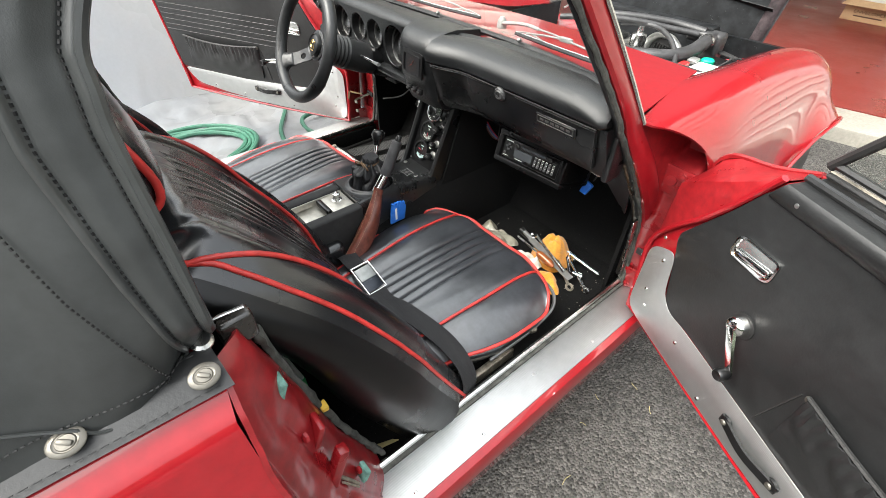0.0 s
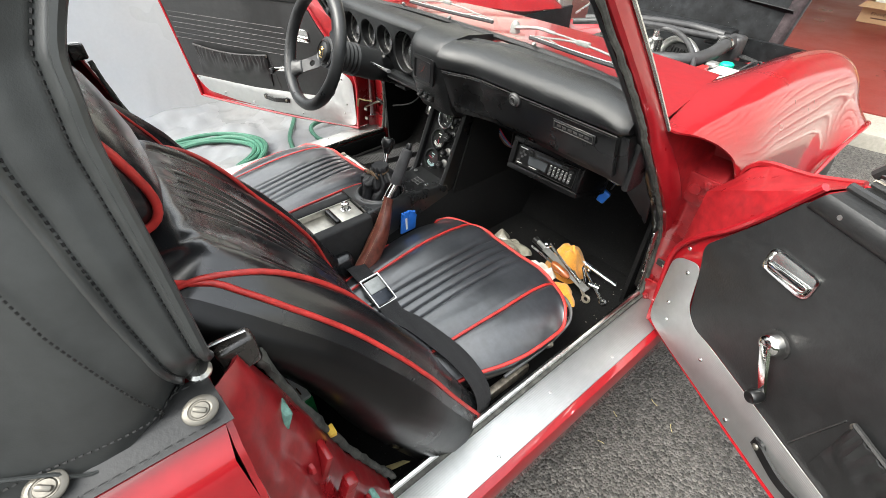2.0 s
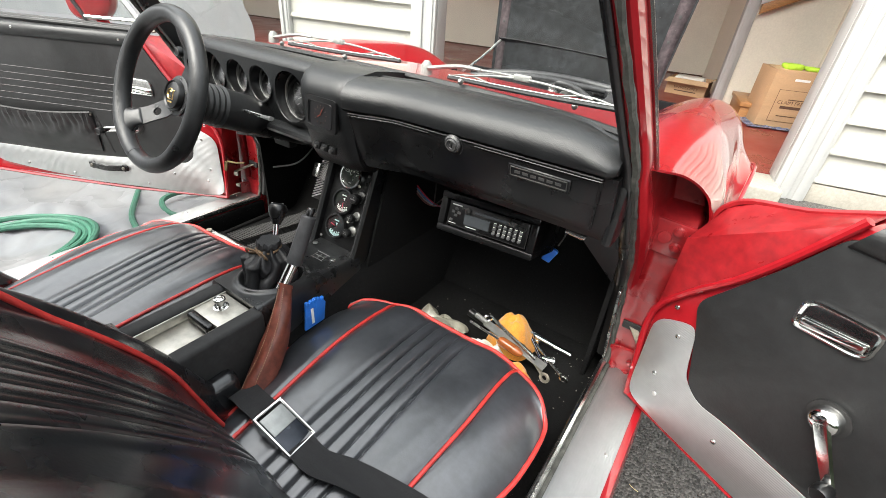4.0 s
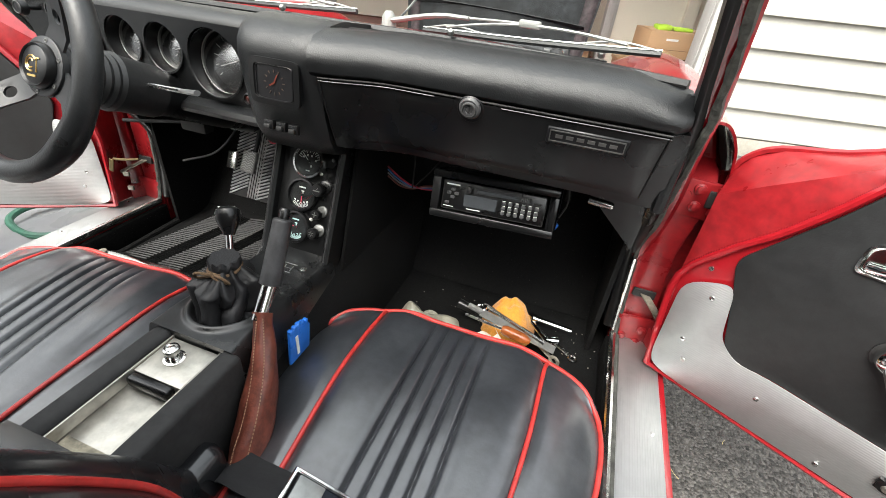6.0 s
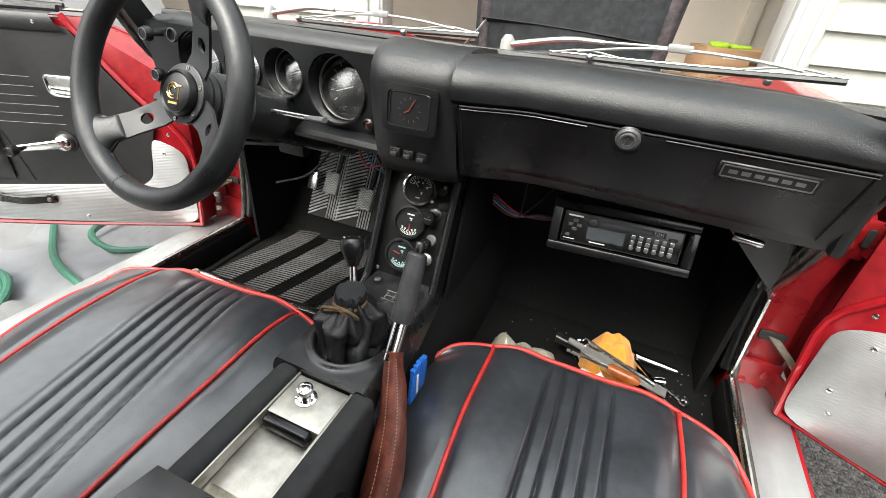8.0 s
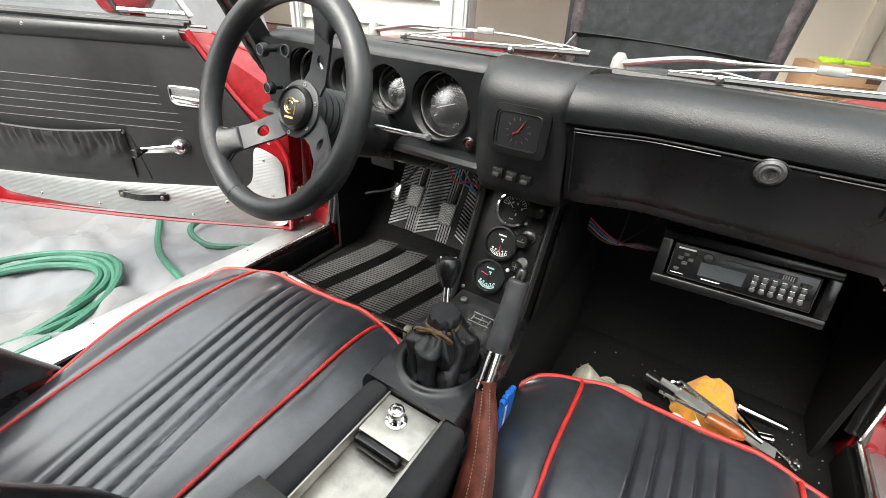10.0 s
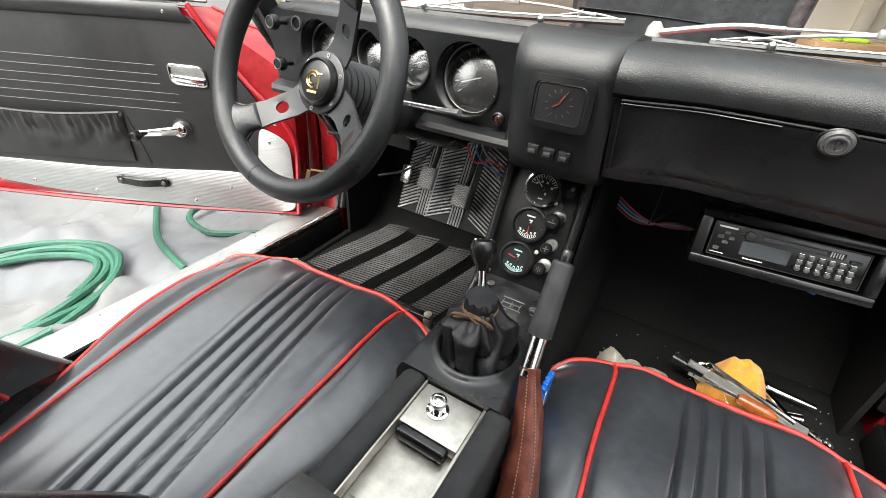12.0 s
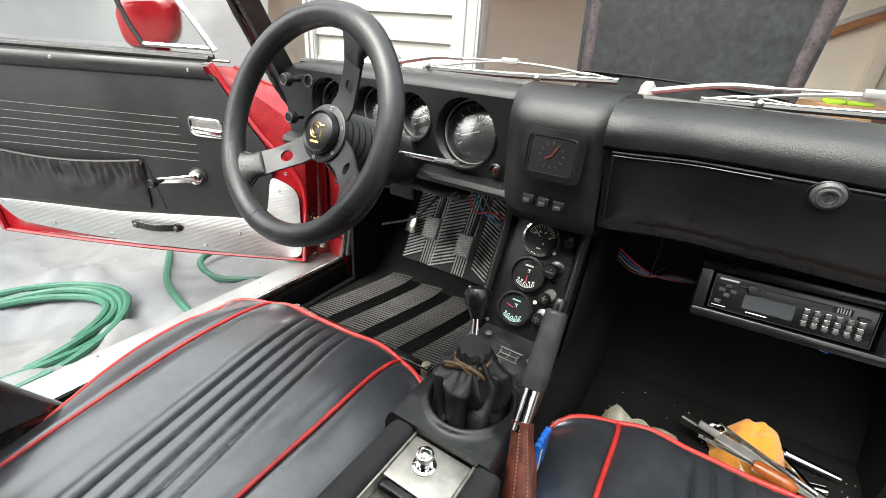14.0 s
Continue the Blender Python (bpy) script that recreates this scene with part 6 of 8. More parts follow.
for p in ([(0.16, 0.93, 0.72), (0.168, 0.925, 0.65), (0.165, 0.925, 0.582)], [(0.25, 0.95, 0.70), (0.205, 0.935, 0.63), (0.17, 0.926, 0.586)]):
    tagged(part("loose_wire", tube(p, 0.0016, 6, 5), RUBBER), "black wire hanging under the dash", "wire", "dash wires")
part("column_cable", tube([(-0.42, 0.9, 0.52), (-0.36, 0.95, 0.54), (-0.30, 0.98, 0.62), (-0.27, 1.0, 0.72)], 0.003, 6, 5), RUBBER, dash)
part("underdash_bracket", join(box(-0.40, -0.33, 0.90, 0.93, 0.60, 0.69, 0.006), tube([(-0.55, 0.88, 0.60), (-0.45, 0.90, 0.61), (-0.36, 0.92, 0.62)], 0.004, 6, 4)), MATTE, dash)

# ---- steering wheel and column ----
HUB = vec(-0.2714, 0.6031, 0.7997)
AX = vec(-0.028, -0.919, 0.394).normalized()
SW = facing(HUB, AX, (0, 0, 1))
stw = root("steering_wheel", HUB, "black three-spoke sports steering wheel", "steering wheel")
RR, DISH = 0.148, 0.042


def grip(t):
    a = 2 * PI * t
    d = min(abs((a - radians(s) + PI) % (2 * PI) - PI) for s in (66, 218, 328))
    return 0.0160 + 0.0022 * math.exp(-(d / 0.25) ** 2)


rim_pts = [SW @ vec(RR * math.cos(2 * PI * k / 48), RR * math.sin(2 * PI * k / 48), DISH) for k in range(48)]
part("rim", tube(rim_pts, grip, 14, 2, closed=True), mat("black_leather_rim", (0.020, 0.021, 0.022), 0.38, var=0.2, bump=0.2, bscale=240), stw, "thick black leather rim")
part("rim_seam", tube([SW @ vec((RR + 0.0155 * math.cos(b)) * math.cos(-1.85), (RR + 0.0155 * math.cos(b)) * math.sin(-1.85), DISH + 0.0155 * math.sin(b)) for b in [2 * PI * k / 14 for k in range(14)]], 0.0008, 4, 2, closed=True), MATTE, stw)
for s in (66, 218, 328):
    a = radians(s)
    R2 = SW @ Matrix.Rotation(a, 4, "Z") @ Matrix.Diagonal((RR / 0.164, RR / 0.164, 1, 1))
    b = bmesh.new()
    prof = [(0.02, 0.024), (0.06, 0.0215), (0.10, 0.0195), (0.13, 0.022), (0.147, 0.036), (0.156, 0.052)]
    hole = [(0.082 + 0.0095 * math.cos(2 * PI * k / 20), 0.0095 * math.sin(2 * PI * k / 20)) for k in range(20)]
    ol = [(x, w) for x, w in prof] + [(x, -w) for x, w in reversed(prof)]
    ed = []
    for pts in (ol, hole):
        vs = [b.verts.new((x, y, (DISH - 0.002) * ease((x - 0.05) / 0.11))) for x, y in pts]
        ed += [b.edges.new((vs[i], vs[(i + 1) % len(vs)])) for i in range(len(vs))]
    bmesh.ops.triangle_fill(b, use_beauty=True, edges=ed)
    bmesh.ops.recalc_face_normals(b, faces=b.faces)
    bmesh.ops.solidify(b, geom=list(b.faces), thickness=0.004)
    b.transform(R2)
    part("spoke", b, mat("satin_black_spoke", (0.022, 0.023, 0.025), 0.42, var=0.1, bump=0.05) if s == 66 else bpy.data.materials["satin_black_spoke"], stw, "satin black drilled spoke")
    xs2 = [0.116, 0.124, 0.134, 0.144, 0.152, 0.158, 0.163]
    wrap = []
    for q in range(19):
        x = lerp(0.116, 0.163, q / 18)
        w, hgt = curve_s(xs2, [0.0200, 0.0205, 0.0225, 0.0290, 0.0390, 0.0490, 0.0560], x), curve_s(xs2, [0.0030, 0.0055, 0.0080, 0.0100, 0.0112, 0.0115, 0.0105], x)
        wrap.append([R2 @ vec(x + 0.004 * abs(math.cos(a3)) ** 3 * (x - 0.116) / 0.047 * -1, w * math.copysign(abs(math.cos(a3)) ** 0.7, math.cos(a3)), (DISH - 0.0015) * ease((x - 0.05) / 0.11) + hgt * math.sin(a3)) for a3 in [2 * PI * e / 20 for e in range(20)]])
    part("spoke_wrap", loft(wrap), bpy.data.materials["black_leather_rim"], stw, sharp=70)
part("hub_plate", lathe([(0, -0.004), (0.041, -0.004), (0.041, 0.004), (0.039, 0.005), (0, 0.005)], SW, 40), bpy.data.materials["satin_black_spoke"], stw)
for k in range(6):
    a = k * PI / 3 + 0.35
    part("hub_screw", lathe([(0, 0.004), (0.0030, 0.004), (0.0030, 0.006), (0.0016, 0.006), (0.0013, 0.005), (0, 0.005)], SW @ Matrix.Translation((0.0362 * math.cos(a), 0.0362 * math.sin(a), 0)), 10), DIM, stw)
hc = part("horn_button", lathe([(0, 0.004), (0.0315, 0.004), (0.0315, 0.012), (0.0285, 0.016), (0.026, 0.0135), (0.0235, 0.0145), (0.012, 0.0165), (0, 0.017)], SW, 36), PLASTIC, stw, "black horn button with gold emblem")
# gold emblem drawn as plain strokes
part("emblem", join(tube([SW @ vec(-0.002 + 0.0105 * math.cos(t), 0.001 + 0.0105 * math.sin(t), 0.0165) for t in [0.6 + 0.5 * k for k in range(10)]], 0.0013, 5, 3), tube([SW @ vec(-0.002 + 0.006 * math.cos(t), 0.001 + 0.006 * math.sin(t), 0.0172) for t in [0.6 + 0.6 * k for k in range(9)]], 0.001, 5, 3), tube([SW @ vec(0.004, 0.009, 0.0166), SW @ vec(0.0135, 0.009, 0.016)], 0.0013, 5, 1), tube([SW @ vec(0.009, 0.009, 0.0165), SW @ vec(0.009, -0.010, 0.0165)], 0.0013, 5, 1), box(-0.009, 0.008, -0.0165, -0.0135, 0.0158, 0.0168, 0, 1, SW)), GOLD, hc, "gold emblem strokes")
part("column_bellows", lathe([(0, -0.004)] + [(0.036 + 0.003 * (k % 2) + 0.0006 * k, -0.006 - 0.006 * k) for k in range(14)] + [(0.044, -0.10), (0.044, -0.16), (0.0, -0.16)], SW, 28), RUBBER, stw, "ribbed black column boot")
part("column_shroud", lathe([(0, -0.14), (0.040, -0.14), (0.040, -0.40), (0, -0.40)], SW, 22), PLASTIC, stw, "black steering column shroud")
sk = part("indicator_stalk", tube([(-0.285, 0.70, 0.757), (-0.235, 0.715, 0.761), (-0.18, 0.712, 0.764), (-0.135, 0.706, 0.767)], lambda t: 0.0028 + 0.0012 * t, 8, 4), STEEL, stw, "slim chrome indicator stalk")
part("stalk_grip", tube([(-0.150, 0.708, 0.766), (-0.13, 0.705, 0.768), (-0.110, 0.702, 0.770)], lambda t: 0.0045 + 0.0018 * t, 8, 3, flat=0.75), mat("grey_stalk_grip", (0.12, 0.12, 0.12), 0.35, bump=0.1), sk)

# ---- bucket seats ----
SX = 0.352
GROOVES = (-0.051, -0.0255, 0.0, 0.0255, 0.051)


def pleat(x, depth, spread=1.0):
    """Sewn grooves with rounded ribs between them; x in metres from the middle of the panel."""
    x /= spread
    z = 0.0
    for q in GROOVES:
        z -= depth * math.exp(-((x - q) / 0.0030) ** 2)
    if abs(x) < 0.051:
        z += 0.20 * depth * abs(math.cos(PI * x / 0.0255 + PI / 2)) ** 0.8
    else:
        z += 0.30 * depth * math.exp(-((abs(x) - 0.062) / 0.010) ** 2)
    return z


def half_width(v):
    return curve_s([0, 0.15, 0.3, 0.45, 0.6, 0.85, 0.95, 1], [0.200, 0.204, 0.216, 0.244, 0.260, 0.260, 0.249, 0.226], v)


def pipe_x(v):
    """Distance of the inner piping from the middle of the cushion."""
    return lerp(0.132, 0.152, ease(v / 0.7))


def cushion_skin(u, v, lift=0.0, skew=0.0):
    """Top of the cushion; u across, v from back to front."""
    a = abs(u)
    hw = half_width(v)
    x, px = u * hw, pipe_x(v)
    y = lerp(0.27, 0.768, v) - 0.052 * a ** 4 * ease((v - 0.6) / 0.4)
    z = curve_s([0, 0.15, 0.35, 0.6, 0.8, 0.9, 0.96, 1], [0.405, 0.415, 0.424, 0.430, 0.428, 0.421, 0.411, 0.393], v)
    z -= 0.050 * a ** 5 * (1 - ease((v - 0.9) / 0.1)) + 0.007 * math.exp(-((abs(x) - px) / 0.007) ** 2)
    z += 0.006 * math.exp(-((abs(x) - 0.105) / 0.035) ** 2)
    z += pleat(x - skew * (1 - v), 0.0075) * ease((0.985 - v) / 0.16) + 0.0016 * noise.noise(vec(u * 5, v * 5, 2)) + 0.0012 * noise.noise(vec(u * 9, v * 3, 6))
    return vec(SX + x, y, z + lift)


def back_skin(u, v, lift=0.0, rec=0.0, bulge=False, inb=-1):
    """Front of the backrest; v from bottom to top. The bolsters wrap down beside the cushion."""
    k = [0, 0.2, 0.42, 0.62, 0.82, 1]
    y = curve_s(k, [0.325, 0.292, 0.250, 0.190, 0.115, 0.045], v) - rec * v
    z = curve_s(k, [0.395, 0.500, 0.615, 0.732, 0.840, 0.915], v) - 0.25 * rec * v * v
    dy = curve_s(k, [0.02, 0.03, 0.06, 0.09, 0.11, 0.11], v) + 0.2 * rec
    nrm = vec(0, 0.86 - dy, 0.36 + 1.6 * dy).normalized()
    a = abs(u)
    hw = curve_s([0, 0.25, 0.5, 0.75, 0.9, 0.97, 1], [0.285, 0.278, 0.262, 0.235, 0.206, 0.182, 0.150], v)
    inner = u * inb > 0
    hw *= 1 - (0.14 if inner else 0.0) * ease(v * 2)
    f = (0.024 if inner and not bulge else 0.034) * ease((a - 0.45) / 0.35) * curve1([0, 0.3, 0.7, 1], [0.9, 1.2, 0.6, 0.1], v) - 0.045 * max(0, a - 0.80) / 0.2 * (max(0, a - 0.80) / 0.2) - 0.05 * ease((v - 0.93) / 0.07)
    f -= 0.006 * math.exp(-((a - 0.70) / 0.04) ** 2)
    f += pleat(u * hw, 0.0115, lerp(0.62, 1.12, ease(v * 1.15))) * ease((v - 0.06) / 0.22) * ease((0.93 - v) / 0.16) + 0.012 * math.exp(-((v - 0.35) / 0.2) ** 2) * (1 - a) + 0.002 * noise.noise(vec(u * 4, v * 5, 8))
    if bulge:
        f += 0.070 * ease((a - 0.5) / 0.3) * max(0, 1 - v / 0.75)
    w = ease((a - 0.62) / 0.3) * max(0, 1 - v / 0.36) ** 1.6
    return vec(SX + u * hw, y + 0.095 * w, z - 0.115 * w) + nrm * (f + lift)


def build_seat(label, rec=0.0, sh=0.0, sh_b=0.0, skew=0.0):
    s = root("bucket_seat", (SX, 0.5, 0.252), label, "seat", "bucket seats")

    def back(u, v, lift=0.0):
        return back_skin(u, v, lift, rec, skew > 0, 1 if skew > 0 else -1) + vec(0, -sh_b, 0)

    def cush(u, v, lift=0.0):
        p = cushion_skin(u, v, lift, skew)
        p.y -= sh * (1 - v) ** 2
        return p

    m = 48
    U = [-1 + 0.5 * i / 18 for i in range(18)] + [-0.5 + i / 180 for i in range(181)] + [0.5 + 0.5 * i / 18 for i in range(1, 19)]
    # cushion: top skin with a skirt
    rings = []
    for j in range(m + 1):
        rings.append([cush(u, j / m) for u in U])
    bm = loft(rings, closed=False)
    bmesh.ops.recalc_face_normals(bm, faces=bm.faces)
    bm.verts.ensure_lookup_table()
    loop = [e for e in bm.edges if e.is_boundary]
    r = bmesh.ops.extrude_edge_only(bm, edges=loop)
    nv = [v for v in r["geom"] if isinstance(v, bmesh.types.BMVert)]
    for v in nv:
        v.co = vec(lerp(v.co.x, SX, 0.03), lerp(v.co.y, 0.5, 0.03), v.co.z - 0.03)
    r = bmesh.ops.extrude_edge_only(bm, edges=[e for e in r["geom"] if isinstance(e, bmesh.types.BMEdge)])
    for v in [v for v in r["geom"] if isinstance(v, bmesh.types.BMVert)]:
        v.co = vec(lerp(v.co.x, SX, 0.10), lerp(v.co.y, 0.5, 0.10), 0.295)
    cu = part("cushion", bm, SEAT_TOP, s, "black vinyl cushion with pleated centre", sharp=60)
    border = [cush(-0.99, v, 0.002) for v in [k / 14 for k in range(2, 14)]] + [cush(-0.985 + 1.97 * k / 14, 0.995, 0.004) for k in range(15)] + [cush(0.99, v, 0.002) for v in [k / 14 for k in range(13, 1, -1)]]
    part("piping", tube(border, 0.0043, 7, 3), PIPING, cu, "red vinyl piping")
    for sgn in (-1, 1):
        part("piping", tube([cush(sgn * pipe_x(k / 20) / half_width(k / 20), k / 20 * 0.985, 0.0035) for k in range(1, 21)], 0.0036, 7, 2), PIPING, cu, "red vinyl piping")
    # backrest: front skin, sides and back shell
    rings = []
    for j in range(m + 1):
        v = j / m
        fr = [back(u, v) for u in U]
        t = curve1([0, 0.3, 0.7, 1], [0.155, 0.135, 0.085, 0.05], v)
        nb = vec(0, -0.92, -0.38 - 0.25 * v).normalized()
        edge_l, edge_r = fr[0], fr[-1]
        bk = []
        for a in (0.0, 0.004, 0.012, 0.03, 0.07, 0.14, 0.3, 0.5, 0.7, 0.86, 0.93, 0.97, 0.988, 0.996, 1.0):
            p = edge_r.lerp(edge_l, a)
            e = (1 - abs(2 * a - 1) ** 9) ** 0.55
            e = 0.10 if a in (0.0, 1.0) else e
            bk.append(p + nb * (t * e) + vec((0.022 if a < 0.5 else -0.022) * math.sin(PI * min(1, e * 0.95 + 0.05)), 0, 0))
        rings.append(fr + bk)
    bm = loft(rings)
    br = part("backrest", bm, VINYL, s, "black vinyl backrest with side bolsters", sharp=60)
    # sides and rear take a near-black vinyl copy, their shade painted in
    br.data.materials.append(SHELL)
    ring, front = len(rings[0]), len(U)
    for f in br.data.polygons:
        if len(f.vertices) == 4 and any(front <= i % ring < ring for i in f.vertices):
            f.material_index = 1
    pu, pl = (1.0, -0.010) if skew > 0 else (0.96, 0.002)
    bor = [back(-1.0, k / 22, -0.010) for k in range(20 if skew > 0 else 0, 22)] + [back(-0.9 + 1.8 * k / 10, 0.985, 0.002) for k in range(11)] + [back(pu, k / 22, pl) for k in range(21, -1, -1)]
    part("piping", tube(bor, 0.0038, 7, 3), PIPING, br, "red vinyl piping")
    for sgn in (-1, 1):
        u0 = 0.60 if sgn * (1 if skew > 0 else -1) > 0 else 0.66
        part("piping", tube([back(sgn * (u0 + (0.96 - u0) * (k / 20) ** 3), k / 20 * 0.93, 0.002) for k in range(0, 21)] + [back(sgn * 0.972, 0.952, -0.002)], 0.0036, 7, 2), PIPING, br, "red vinyl piping")
    # headrest
    def head(x, k):
        e = 1 - 0.30 * abs(x / 0.125) ** 5
        out = []
        for i in range(32):
            a = 2 * PI * i / 32
            cy, cz = math.copysign(abs(math.cos(a)) ** 0.75, math.cos(a)), math.copysign(abs(math.sin(a)) ** 0.75, math.sin(a))
            out.append(vec(SX + x, 0.0 - sh_b - rec * 1.05 + 0.060 * e * k * cy - 0.02 * cz, 0.970 - 0.3 * rec + 0.086 * e * k * cz))
        return out
    hs = [(-0.128, 0.55), (-0.125, 0.85), (-0.118, 0.97), (-0.10, 1.0), (-0.05, 1.03), (0, 1.04), (0.05, 1.03), (0.10, 1.0), (0.118, 0.97), (0.125, 0.85), (0.128, 0.55)]
    hr = part("headrest", rough_up(loft([head(x, k) for x, k in hs]), 0.003, 14), VINYL, s, "black vinyl headrest with red piping", sharp=60)
    for sgn in (-1, 1):
        part("piping", tube([p + vec(sgn * 0.003, 0, 0) for p in head(sgn * 0.118, 0.985)], 0.0048, 7, 1, closed=True), PIPING, hr, "red vinyl piping")
    # frame, runners, adjuster
    part("seat_frame", join(box(SX - 0.17, SX + 0.17, 0.34, 0.72, 0.268, 0.30, 0.008), box(SX - 0.18, SX - 0.155, 0.3, 0.74, 0.2525, 0.268, 0.003), box(SX + 0.155, SX + 0.18, 0.3, 0.74, 0.2525, 0.268, 0.003)), MATTE, s)
    part("seat_runner", join(box(SX + 0.222, SX + 0.240, 0.46, 0.60, 0.2525, 0.285, 0.004), box(SX + 0.214, SX + 0.232, 0.54, 0.585, 0.28, 0.315, 0.004)), DIRTY, s, "grimy steel seat runner")
    part("adjuster_rod", tube([(SX + 0.231, 0.52, 0.30), (SX + 0.236, 0.62, 0.306), (SX + 0.234, 0.70, 0.31), (SX + 0.226, 0.755, 0.325), (SX + 0.19, 0.785, 0.34), (SX + 0.12, 0.79, 0.345)], 0.0045, 8, 5), mat("grey_rod", (0.22, 0.22, 0.22), 0.4, 0.6, bump=0.1) if "grey_rod" not in bpy.data.materials else bpy.data.materials["grey_rod"], s, "bent grey adjuster rod")
    part("adjuster_boss", lathe([(0, 0), (0.011, 0), (0.010, 0.012), (0.006, 0.016), (0, 0.016)], facing((SX + 0.236, 0.66, 0.312), (0.6, 0, 0.8)), 12), DIRTY, s)
    return s


build_seat("black vinyl bucket seat with red piping, belt across it")
drv = build_seat("black vinyl bucket seat with red piping, reclined", -0.02, 0.09, 0.075, 0.055)
drv.location = (-0.318, 0.395, 0.252)
drv.rotation_euler.z = radians(4)
drv.scale.x = 1.05
st2 = part("seat_bar", box(-0.192, 0.192, -0.009, 0.009, -0.002, 0.002, 0.001, 2, pose(-0.355, 0.735, 0.324, 0, 0, 3.4)), STEEL)
tagged(st2, "bright flat metal strip before the driver's seat", "metal strip")
for xx, yb in ((-0.540, 0.724), (-0.172, 0.746)):
    tagged(part("strip_bracket", join(box(xx - 0.008, xx + 0.008, yb - 0.008, yb + 0.008, 0.252, 0.3225, 0.002), lathe([(0, 0), (0.009, 0), (0.009, 0.003), (0, 0.004)], Matrix.Translation((xx, yb, 0.326)), 12)), DIRTY), "steel bracket under the metal strip", "bracket", "strip brackets")

# lap belt
belt = root("lap_belt", (0.4, 0.42, 0.45), "black webbing lap belt with chrome lift buckle", "seat belt")


def on_cushion(x, y, h):
    v = (y - 0.27) / 0.498
    u = max(-0.98, min(0.98, (x - SX) / 0.238))
    p = cushion_skin(u, v)
    return vec(x, y, p.z + h)


bp = [on_cushion(0.318, 0.380, 0.004), on_cushion(0.365, 0.376, 0.007), on_cushion(0.42, 0.388, 0.012), on_cushion(0.49, 0.404, 0.008), on_cushion(0.54, 0.415, 0.012), vec(0.588, 0.422, 0.392), vec(0.617, 0.42, 0.350), vec(0.627, 0.40, 0.310)]
up = [vec(0, 0.05, 1)] * 4 + [vec(0.15, 0.1, 1), vec(0.75, 0.3, 0.7), vec(1, 0.2, 0.2), vec(1, 0.2, 0.1)]
WEB = mat("black_webbing", (0.012, 0.012, 0.013), 0.75, var=0.2, bump=0.6, bscale=500, stretch=(1, 6, 1))
part("webbing", band(bp, 0.023, 0.0011, up, 6), WEB, belt)
part("webbing", band([on_cushion(0.252, 0.376, 0.022), on_cushion(0.195, 0.385, 0.014), vec(0.140, 0.39, 0.40), vec(0.122, 0.36, 0.33)], 0.023, 0.0011, [vec(0, 0.05, 1), vec(-0.1, 0, 1), vec(-0.8, 0, 0.6), vec(-1, 0, 0.1)], 6), WEB, belt)
part("webbing_tail", band([vec(0.60, 0.44, 0.34), vec(0.58, 0.39, 0.30), vec(0.55, 0.33, 0.275), vec(0.50, 0.28, 0.262)], 0.022, 0.0011, [vec(0.8, 0, 0.5), vec(0.4, 0, 0.9), vec(0.1, 0.1, 1), vec(0, 0, 1)], 6), WEB, belt)
by, bx = vec(0.075, 0.0055, -0.033).normalized(), vec(-0.010, 0.0585, -0.001).normalized()
bz = bx.cross(by).normalized() * (1 if bx.cross(by).z > 0 else -1)
BK = Matrix.Translation((0.285, 0.379, 0.434)) @ Matrix((by.cross(bz), by, bz)).transposed().to_4x4() @ Matrix.Scale(1.08, 4)
bk = part("buckle", join(box(-0.021, 0.021, -0.031, 0.031, -0.004, 0.003, 0.002, 2, BK)), mat("dark_buckle_plate", (0.03, 0.035, 0.045), 0.2, 0.4, bump=0.05), belt, "chrome lift-latch buckle")
part("buckle_frame", join(box(-0.026, -0.021, -0.036, 0.036, -0.004, 0.006, 0.0015, 1, BK), box(0.021, 0.026, -0.036, 0.036, -0.004, 0.006, 0.0015, 1, BK), box(-0.026, 0.026, -0.039, -0.034, -0.004, 0.006, 0.0015, 1, BK), box(-0.026, 0.026, 0.034, 0.038, -0.004, 0.006, 0.0015, 1, BK)), CHROME, bk)
part("buckle_lid", box(-0.020, 0.020, -0.030, 0.002, 0.003, 0.006, 0.0015, 2, BK), mat("grey_buckle_lid", (0.30, 0.31, 0.30), 0.4, 0.6, bump=0.08), bk)

# ---- centre console, gauges, levers ----
con = root("centre_console", (0.03, 0.45, 0.252), "black centre console with worn metal tray", "console")
# shifter surround with a round basin


def surround(u, v):
    y = lerp(0.478, 0.76, v)
    xl, xr = lerp(-0.056, -0.066, v), lerp(0.104, 0.078, v)
    x = lerp(xl, xr, u)
    z = curve1([0, 0.15, 0.6, 0.85, 1], [0.508, 0.507, 0.492, 0.480, 0.478], v)
    r = math.hypot((x - 0.022) / 0.052, (y - 0.565) / 0.062)
    z -= 0.035 * (1 - ease((r - 0.80) / 0.25))
    z += 0.006 * math.exp(-((r - 1.08) / 0.10) ** 2)
    z -= 0.022 * max(0, (abs(2 * u - 1) - 0.84) / 0.16) ** 2
    return vec(x, y, z)


